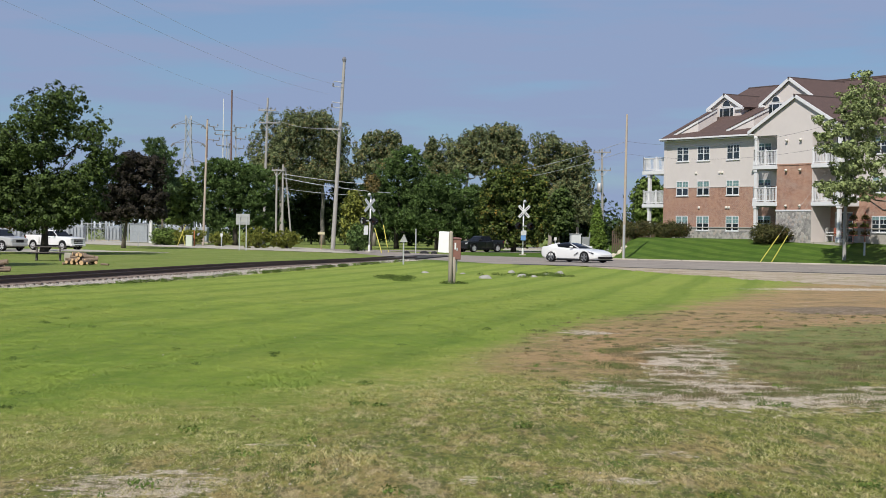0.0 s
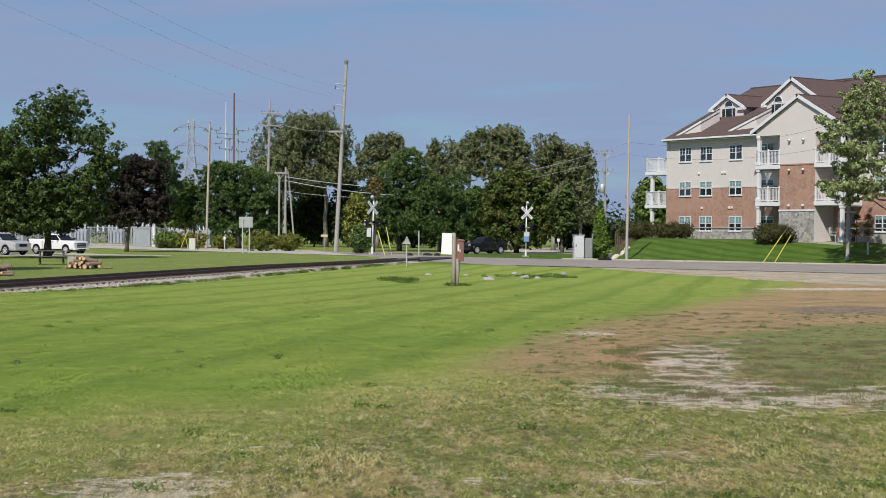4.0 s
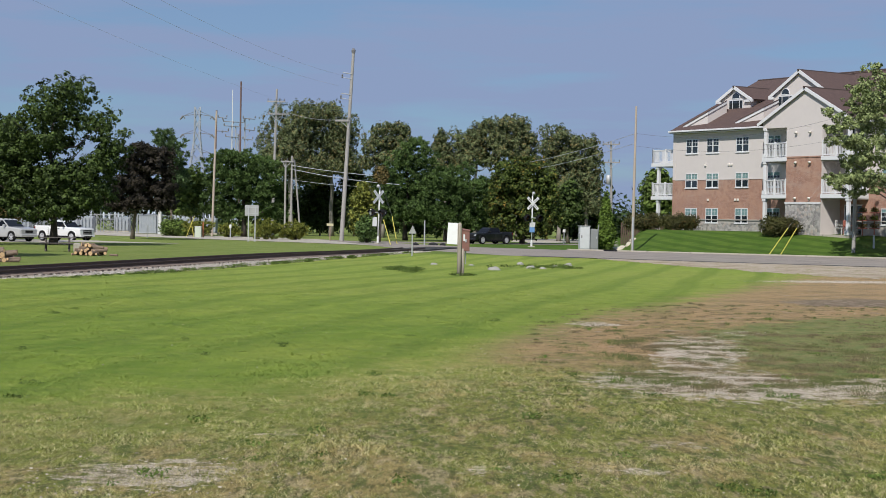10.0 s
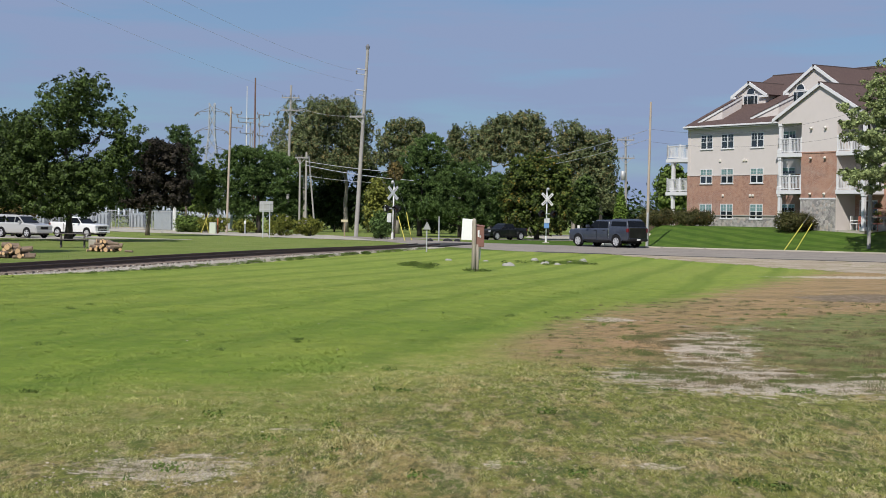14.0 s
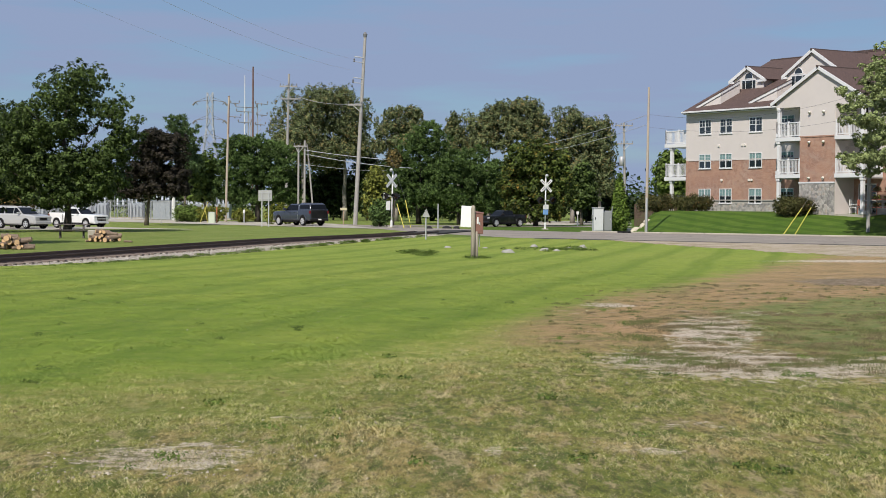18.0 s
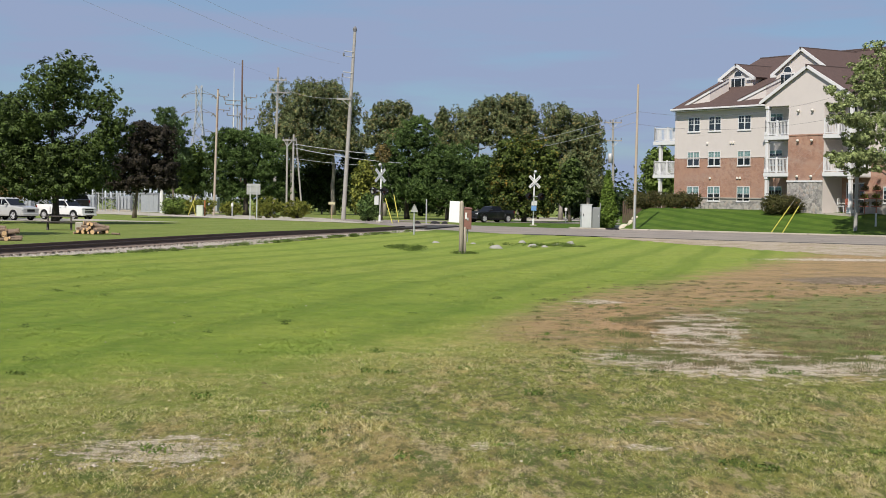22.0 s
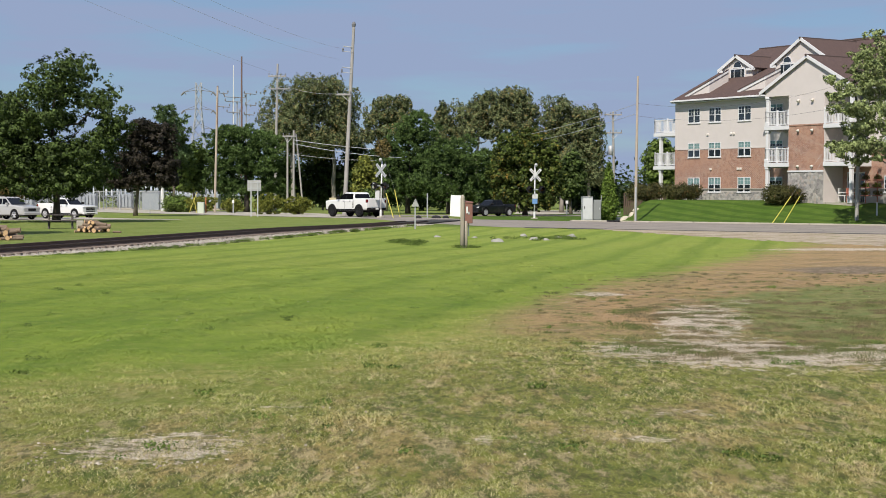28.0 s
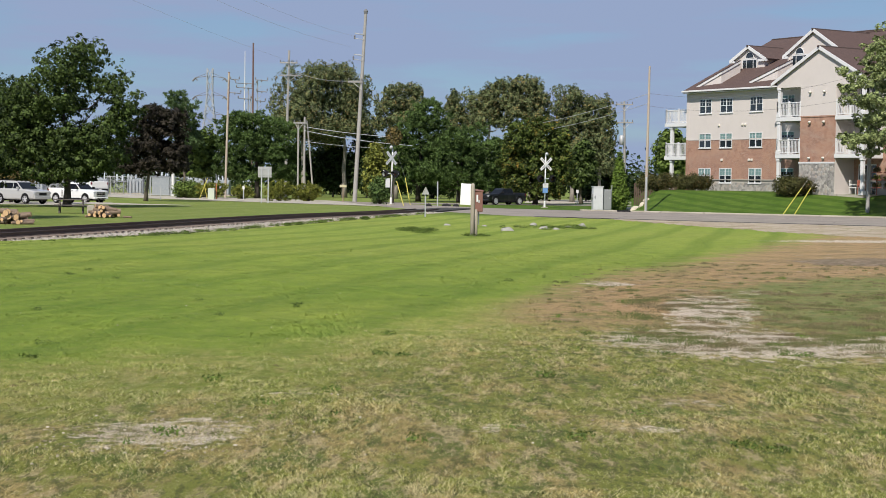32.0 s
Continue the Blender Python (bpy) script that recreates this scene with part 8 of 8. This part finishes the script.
DARK_STONE = painted("dark_rock", (0.013, 0.013, 0.014), 0.9, 0, 0.2, 5)
for i, (x, y, w) in enumerate(((-2.9, 130.2, 0.62), (-1.5, 131.6, 0.8), (-0.7, 131.2, 0.55))):
    boulder((x, y), w, w * 0.8, 0.42, i + 43, "low dark rock beside the rail crossing", DARK_STONE)
PALE_STONE = painted("pale_limestone", (0.30, 0.29, 0.26), 0.9, 0, 0.3, 6)
for i, (x, y, w, h) in enumerate(((1.75, 66.6, 0.52, 0.26), (3.2, 76.2, 0.34, 0.22), (3.4, 70.2, 0.44, 0.2), (3.9, 69.6, 0.3, 0.14), (5.4, 75.6, 0.42, 0.24), (4.6, 72.8, 0.5, 0.14), (-0.8, 74.0, 0.34, 0.14), (0.9, 73.5, 0.25, 0.1))):
    boulder((x, y), w, w * 0.8, h, i + 3, "pale rounded limestone block in the grass", PALE_STONE)
BUFF_STONE = painted("buff_stone", (0.50, 0.45, 0.36), 0.9, 0, 0.3, 6)
for i, (x, y, w) in enumerate(((12.6, 123.0, 0.5), (12.7, 124.4, 0.7), (12.75, 126.2, 0.8), (13.1, 126.6, 0.5), (13.3, 127.2, 0.75), (13.75, 126.8, 0.5), (14.1, 127.4, 0.6), (12.5, 125.4, 0.45), (13.5, 125.6, 0.4))):
    boulder((x, y), w, w * 0.8, 0.4, i + 23, "buff garden boulder beside the arborvitae", BUFF_STONE)


def wooden_fence():
    t = thing("wooden_fence", pose(13.9, 135, 0.9, 0, 0, -4), "low brown wooden fence behind the shrubs", "fence")
    wood = timber("red_brown_fence_wood", (0.11, 0.068, 0.05), (0.06, 0.04, 0.03))
    for i in range(22):
        part("slat", Shape().box(i * 0.16, i * 0.16 + 0.12, -0.012, 0.012, -0.6, 1.2), wood, t)
    for z in (0.1, 0.9):
        part("rail", Shape().box(0, 3.5, 0.012, 0.06, z - 0.05, z + 0.05), wood, t)


wooden_fence()


def patio_chair(at, turn, material, label):
    z = HOUSE.z
    t = thing("patio_chair", pose(at[0], at[1], z, 0, 0, turn), label, "chair", "porch furniture")
    part("seat", Shape().box(-0.26, 0.26, -0.25, 0.25, 0.40, 0.45, bevel=0.015), material, t)
    part("backrest", Shape().box(-0.26, 0.26, 0.22, 0.27, 0.5, 0.98, bevel=0.015), material, t)
    for x in (-0.23, 0.23):
        for y in (-0.22, 0.24):
            part("leg", Shape().rod((x, y, -0.05), (x, y, 0.42), 0.02, n=6), material, t)
        part("armrest", Shape().box(x - 0.03, x + 0.03, -0.25, 0.25, 0.62, 0.66, bevel=0.01), material, t)


def porch_spot(u, w):
    p = HOUSE + HU * u + HN * w
    return p.x, p.y


TERRACOTTA = painted("terracotta_red", (0.36, 0.12, 0.08), 0.7, 0, 0.2)
patio_chair(porch_spot(18.9, 1.0), 60, WHITE_METAL, "white patio chair on the ground-floor porch")
patio_chair(porch_spot(20.0, 1.3), 35, TERRACOTTA, "red-brown patio chair on the porch")


def plant_stand(u, w):
    x, y = porch_spot(u, w)
    t = thing("plant_stand", (x, y, HOUSE.z), "red-brown tiered plant stand with trailing plants", "plant stand")
    part("upright", Shape().rod((0, 0, -0.1), (0, 0, 2.1), 0.04, n=8), TERRACOTTA, t)
    for i, z in enumerate((0.4, 0.95, 1.5)):
        part("tray", Shape().turned([(0, 0.34), (0.05, 0.36), (0.07, 0.34)], (0, 0, z), (0, 0, 1), 14), TERRACOTTA, t)
        part("plant", leaf_mesh("plant", 90 + i, [(0, 0, z + 0.22, 0.3, 0.2)], 160, 0.07, (RUSSET, YELLOW, RUSSET)[i]), RUSSET, t)


plant_stand(21.6, 1.6)
plant_stand(22.6, 1.5)

# side road, car park and drain
solid("side_road", strip([(-6.0, 143.5), (1.0, 145.5), (8.0, 148), (16, 150), (24, 152)], [(-9.5, 152), (1.0, 155), (8.0, 157.5), (16, 160), (24, 162)], 0.02, 4), ASPHALT, "pale asphalt side road behind the crossing", "road", kind="structure")
solid("car_park", strip([(-66, 112), (-44, 124), (-36, 127), (-29.6, 131)], [(-70, 149), (-48, 148), (-38, 147), (-29.6, 145)], -0.244, 4), CONCRETE, "pale concrete car park beside the lawn", "car park", kind="structure")
solid("drive", strip([(-29.2, 117.5), (-24.5, 118.0), (-19.8, 118.8)], [(-29.2, 128), (-24.5, 123.0), (-20.2, 120.2)], 0.012, 4), CONCRETE, "pale concrete drive at the edge of the lawn", "road", kind="structure")
solid("far_lot", strip([(6, 166), (16, 170), (40, 176)], [(8, 205), (20, 215), (52, 222)], 0.015, 3), CONCRETE, "pale paved lot behind the trees", "car park", kind="structure")
drain = solid("drain_inlet", Shape().box(-0.5, 0.5, -0.12, 0.12, -0.02, 0.10, bevel=0.02), BLACK_PLASTIC, "dark iron drain inlet in the kerb", "drain", at=pose(11.2, 115.6, 0.04, 0, 0, -36))


# ---- crossing planks ----
def crossing_planks():
    p0, way, side = TRACK
    t = thing("rubber_crossing", (0, 0, 0), "dark rubber panels between the rails at the crossing", "crossing panel")
    for i in range(9):
        d = 58.5 + i * 1.7
        for a0, a1 in ((-1.43, -0.78), (-0.74, -0.08), (0.08, 0.55), (-2.05, -1.58)):
            q = [p0 + way * (d + e) + side * a for e, a in ((0, a0), (0, a1), (1.66, a1), (1.66, a0))]
            part("plank", Shape().add([(v.x, v.y, z) for z in (-0.04, 0.10) for v in q], [(3, 2, 1, 0), (4, 5, 6, 7), (0, 1, 5, 4), (1, 2, 6, 5), (2, 3, 7, 6), (3, 0, 4, 7)]), SEAL, t)


crossing_planks()
# ---- grass ----
def grass():
    """Single blades on the near lawn, thinner on bare ground, gathered in tufts."""
    rng = np.random.default_rng(21)
    n, m = 1250000, 26000
    y = 7.4 * (74 / 7.4) ** rng.random(n)
    x = (rng.random(n) * 2 - 1) * (y * 0.285 + 0.3)
    tuft = rng.random(n) < 0.35
    pick = rng.integers(0, m, n)
    cy = 7.4 * (70 / 7.4) ** rng.random(m)
    cx = (rng.random(m) * 2 - 1) * (cy * 0.30 + 0.5)
    spread = (0.012 + 0.03 * rng.random(m) ** 2) * (cy / 9)
    x = np.where(tuft, cx[pick] + rng.normal(size=n) * spread[pick], x)
    y = np.where(tuft, cy[pick] + rng.normal(size=n) * spread[pick], y)
    lawn = step(y - 2.85 * x, 22, 26)
    burnt = step(y, 16.8, 19.5) * step(x, -1.4, 0.4) * (1 - lawn)
    burnt *= 1 - 0.7 * (np.hypot((x - 6.6) * 0.94 - (y - 24.4) * 0.34, ((x - 6.6) * 0.34 + (y - 24.4) * 0.94) / 2.3) < 2.9)
    keep = (rng.random(n) > dry_share(x, y) * 0.985) & (rng.random(n) > step(y, 20, 42 + 36 * lawn)) & (rng.random(n) > 0.72 * burnt)
    x, y, tuft, lawn = x[keep], y[keep], tuft[keep], lawn[keep]
    # clumps with gaps between them
    clump = np.array([noise.noise(Vector((px * 11, py * 3.4, 2))) + 0.6 * noise.noise(Vector((px * 27, py * 9, 5))) for px, py in zip(x, y)])
    gaps = 0.35 - 0.25 * step(y - 1.25 * x, 15, 20)
    keep = rng.random(len(x)) < 1 - gaps * (1 - step(clump, -0.30, 0.10)) * (1 - step(y, 22, 40))
    x, y, tuft, clump, lawn = x[keep], y[keep], tuft[keep], clump[keep], lawn[keep]
    n = len(x)
    patchy = np.array([noise.noise(Vector((px * 2.2, py * 2.2, 9))) for px, py in zip(x, y)])
    high = (0.012 + 0.030 * rng.random(n) ** 1.6) * np.where(tuft, 1.45, 1.0) * (1 + 0.5 * patchy) * (0.75 + 0.7 * np.clip(clump, 0, 1)) * (y / 12) ** 0.25 * (0.62 - 0.14 * lawn)
    wide = 0.0026 * (0.6 + 0.8 * rng.random(n)) * np.maximum(1, y / 9) ** 0.75
    a = rng.random(n) * 2 * np.pi
    lean = high * (0.4 + 1.7 * rng.random(n))
    b = rng.random(n) * 2 * np.pi
    z = ground_height(x, y) - 0.006
    z += bumps(x, y)
    root = np.stack([x, y, z], 1)
    side = np.stack([np.cos(a) * wide, np.sin(a) * wide, np.zeros(n)], 1)
    tip = np.stack([np.cos(b) * lean, np.sin(b) * lean, high], 1)
    pts = np.stack([root - side, root + side, root + tip], 1).reshape(-1, 3)
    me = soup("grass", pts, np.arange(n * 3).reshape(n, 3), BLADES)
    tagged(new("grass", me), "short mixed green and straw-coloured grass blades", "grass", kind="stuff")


grass()


def tufts():
    """Darker tufts that stand up from bare and scorched ground."""
    rng = np.random.default_rng(22)
    k = Nodes("tuft_grass")
    mat = k.done(k.mix(k.ramp(k.noise(1.3, 2), 0.40, 0.60), k.mix(k.island(), (0.060, 0.078, 0.024), (0.165, 0.180, 0.066)), k.mix(k.island(), (0.085, 0.070, 0.040), (0.230, 0.185, 0.105))), 0.75, Specular_IOR_Level=0.15)
    parts = []
    for i in range(1050):
        if i % 3 == 2:
            cy = 9.2 * (16 / 9.2) ** rng.random()
            cx = (rng.random() * 2 - 1) * cy * 0.29
            wide, m, tall = rng.uniform(0.03, 0.10), 60, 0.034
        elif i % 6 == 0:
            cy = 15.6 * (25 / 15.6) ** rng.random()
            cx = rng.uniform(0.10, 0.29) * cy
            wide, m, tall = rng.uniform(0.07, 0.22), 420, 0.048
        else:
            cy = 15.4 * (36 / 15.4) ** rng.random()
            cx = rng.uniform(0.05, 0.29) * cy
            wide, m, tall = rng.uniform(0.03, 0.10), 70, 0.045
        if cy - 2.85 * cx > 24 or (i % 3 == 2 and cy > 14.6 + 0.35 * cx):
            continue
        x = cx + rng.normal(size=m) * wide
        y = cy + rng.normal(size=m) * wide * 0.9
        high = tall * (0.35 + 0.65 * rng.random(m)) * np.exp(-((x - cx) ** 2 + (y - cy) ** 2) / (3 * wide * wide))
        a, b = rng.random(m) * 6.283, rng.random(m) * 6.283
        w = 0.0022 * max(1, cy / 10)
        root = np.stack([x, y, ground_height(x, y) + bumps(x, y) - 0.005], 1)
        side = np.stack([np.cos(a) * w, np.sin(a) * w, np.zeros(m)], 1)
        tip = np.stack([np.cos(b) * high * 0.5, np.sin(b) * high * 0.5, high], 1)
        parts.append(np.stack([root - side, root + side, root + tip], 1).reshape(-1, 3))
    pts = np.concatenate(parts)
    tagged(new("grass_tufts", soup("grass_tufts", pts, np.arange(len(pts)).reshape(-1, 3), mat)), "dark green grass tufts on bare and scorched ground", "grass", kind="stuff")


tufts()


def weeds():
    """Broad-leaved weeds in the thin turf and round the stones."""
    rng = np.random.default_rng(31)
    mat = leaves("weed_leaves", (0.150, 0.215, 0.045), (0.070, 0.115, 0.025))
    blobs = []
    for i in range(60):
        y = 9.5 * (30 / 9.5) ** rng.random()
        x = (rng.random() * 2 - 1) * y * 0.28
        z = float(ground_height(np.array(x), np.array(y)))
        r = rng.uniform(0.04, 0.12)
        blobs.append((x, y, z + 0.02, r, 0.03))
    me = leaf_mesh("weeds", 32, blobs, 3800, 0.014, mat, 0.4, 0.5)
    tagged(new("weeds", me), "low green weeds scattered in the turf", "weeds", kind="stuff")
    blobs = []
    for cx, cy, wx, wy, m in ((-1.75, 63.5, 0.8, 4.0, 26), (3.9, 72.0, 1.7, 2.6, 40), (0.35, 58.7, 0.35, 0.3, 8)):
        for i in range(m):
            x, y = cx + rng.normal() * wx * 0.5, cy + rng.normal() * wy * 0.5
            blobs.append((x, y, float(ground_height(np.array(x), np.array(y))) + 0.03, rng.uniform(0.1, 0.3), rng.uniform(0.05, 0.13)))
    p0, way, side = TRACK
    for i in range(150):
        d = rng.uniform(-8, 52)
        q = p0 + way * d + side * (1.58 - 0.5 * float(step(np.array(d), 5, 45)) + rng.normal() * 0.10)
        blobs.append((q.x, q.y, 0.06, rng.uniform(0.08, 0.26), rng.uniform(0.04, 0.11)))
    me = leaf_mesh("tall_weeds", 33, blobs, 16000, 0.038, mat, 0.3, 0.5)
    tagged(new("tall_weeds", me), "taller weeds round the stones and along the track", "weeds", kind="stuff")


weeds()


def gravel():
    """Loose stones on the bare places."""
    rng = np.random.default_rng(41)
    pts, faces, k = [], [], 0
    cube = np.array([(x, y, z) for z in (-1, 1) for x, y in ((-1, -1), (1, -1), (1, 1), (-1, 1))], float)
    quads = np.array([(3, 2, 1, 0), (4, 5, 6, 7), (0, 1, 5, 4), (1, 2, 6, 5), (2, 3, 7, 6), (3, 0, 4, 7)])
    for i in range(30000):
        y = 8.8 * (26 / 8.8) ** rng.random()
        x = (rng.random() * 2 - 1) * (y * 0.30 + 0.3)
        if rng.random() > 0.01 + 0.98 * float(dry_share(np.array(x), np.array(y))):
            continue
        z = float(ground_height(np.array(x), np.array(y))) + float(bumps(np.array(x), np.array(y)))
        q = cube * rng.uniform(0.5, 1.0, 3) * rng.uniform(0.7, 1.0, (8, 1)) * (0.003 + 0.010 * rng.random() ** 3)
        a = rng.random() * 6.3
        rot = np.array(((math.cos(a), -math.sin(a), 0), (math.sin(a), math.cos(a), 0), (0, 0, 1)))
        pts.append(q @ rot.T + np.array((x, y, z)))
        faces.append(quads + k)
        k += 8
    m = Nodes("limestone_gravel")
    mat = m.done(m.mix(m.island(), (0.53, 0.465, 0.38), (0.25, 0.205, 0.16)), 0.95)
    tagged(new("gravel", soup("gravel", np.concatenate(pts), np.concatenate(faces), mat)), "pale limestone gravel on bare ground", "gravel", kind="stuff")


gravel()


def fallen_leaves():
    """A few pale leaves and clover heads on the mown lawn."""
    rng = np.random.default_rng(51)
    blobs = []
    for i in range(90):
        y = 11 * (48 / 11) ** rng.random()
        x = (rng.random() * 2 - 1) * y * 0.26
        blobs.append((x, y, float(ground_height(np.array(x), np.array(y)) + bumps(np.array(x), np.array(y))) + 0.022, 0.02, 0.004))
    k = Nodes("fallen_leaf")
    mat = k.done(k.mix(k.island(), (0.50, 0.46, 0.30), (0.42, 0.36, 0.14)), 0.7)
    tagged(new("fallen_leaves", leaf_mesh("fallen_leaves", 52, blobs, 90, 0.011, mat, 0.7)), "few pale fallen leaves scattered on the lawn", "leaves", kind="stuff")


fallen_leaves()


# ---- what moves ----
LANE_WAY, LANE_SIDE = Vector((-0.643, 0.766, 0)), Vector((0.766, 0.643, 0))


def on_lane(s):
    """A place on the far lane, s metres along it."""
    return LANE_SIDE * 81.5 + LANE_WAY * s + Vector((0, 0, 0.03))


def drive(vehicle, rows, place, turn):
    """Key a vehicle along its lane, and its wheels by the way that it rolls."""
    body, wheels, radius = vehicle
    walk(body, [(t, Matrix.Translation(place(s)) @ Matrix.Rotation(radians(turn), 4, "Z")) for t, s in rows])
    ts, ss = [r[0] for r in rows], [r[1] for r in rows]
    first = next(i for i in range(len(ss)) if ss[i + 1] > ss[i])
    last = max(i for i in range(len(ss)) if i and ss[i] > ss[i - 1])
    grid = [0.0] if ts[first] > 0 else []
    k = round(ts[first] * 30)
    while k <= round(ts[last] * 30):
        grid.append(k / 30)
        k += 1
    if grid[-1] < 32.0:
        grid.append(32.0)
    roll = [float(np.interp(t, ts, ss)) / radius for t in grid]
    for w in wheels:
        at = w.matrix_basis.translation.copy()
        walk(w, [(t, Matrix.Translation(at) @ Matrix.Rotation(a, 4, "Y")) for t, a in zip(grid, roll)])


def motions():
    drive(DARK_TRUCK, [(0, 4), (5.0, 4), (7.0, 15.5), (8.5, 29.7), (10, 43.9), (12, 62.8), (13, 72.3), (14, 81.7), (14.5, 86.4), (16.5, 105.2), (17, 109.8), (18, 119.7), (19, 129.9), (20, 140.5), (20.5, 146.0), (21, 151.2), (23, 172.0), (25, 193), (27, 205), (32, 205)], on_lane, 130)
    drive(WHITE_TRUCK, [(0, 4), (18, 4), (20, 24.5), (22, 45.5), (23.5, 61.96), (24, 67.4), (25, 78.2), (25.5, 83.5), (28, 110.0), (29, 121.7), (30, 133.9), (31, 147.0), (31.5, 153.5), (32, 160)], on_lane, 130)
    drive(SPORTS_CAR, [(0, 0), (1, 7.95), (2, 15.65), (2.5, 19.45), (3, 23.25), (4, 31.1), (6, 46), (8, 56), (32, 56)], lambda s: Vector((8.4 + 0.7071 * s, 102.5 - 0.7071 * s, 0.03)), -45)


motions()
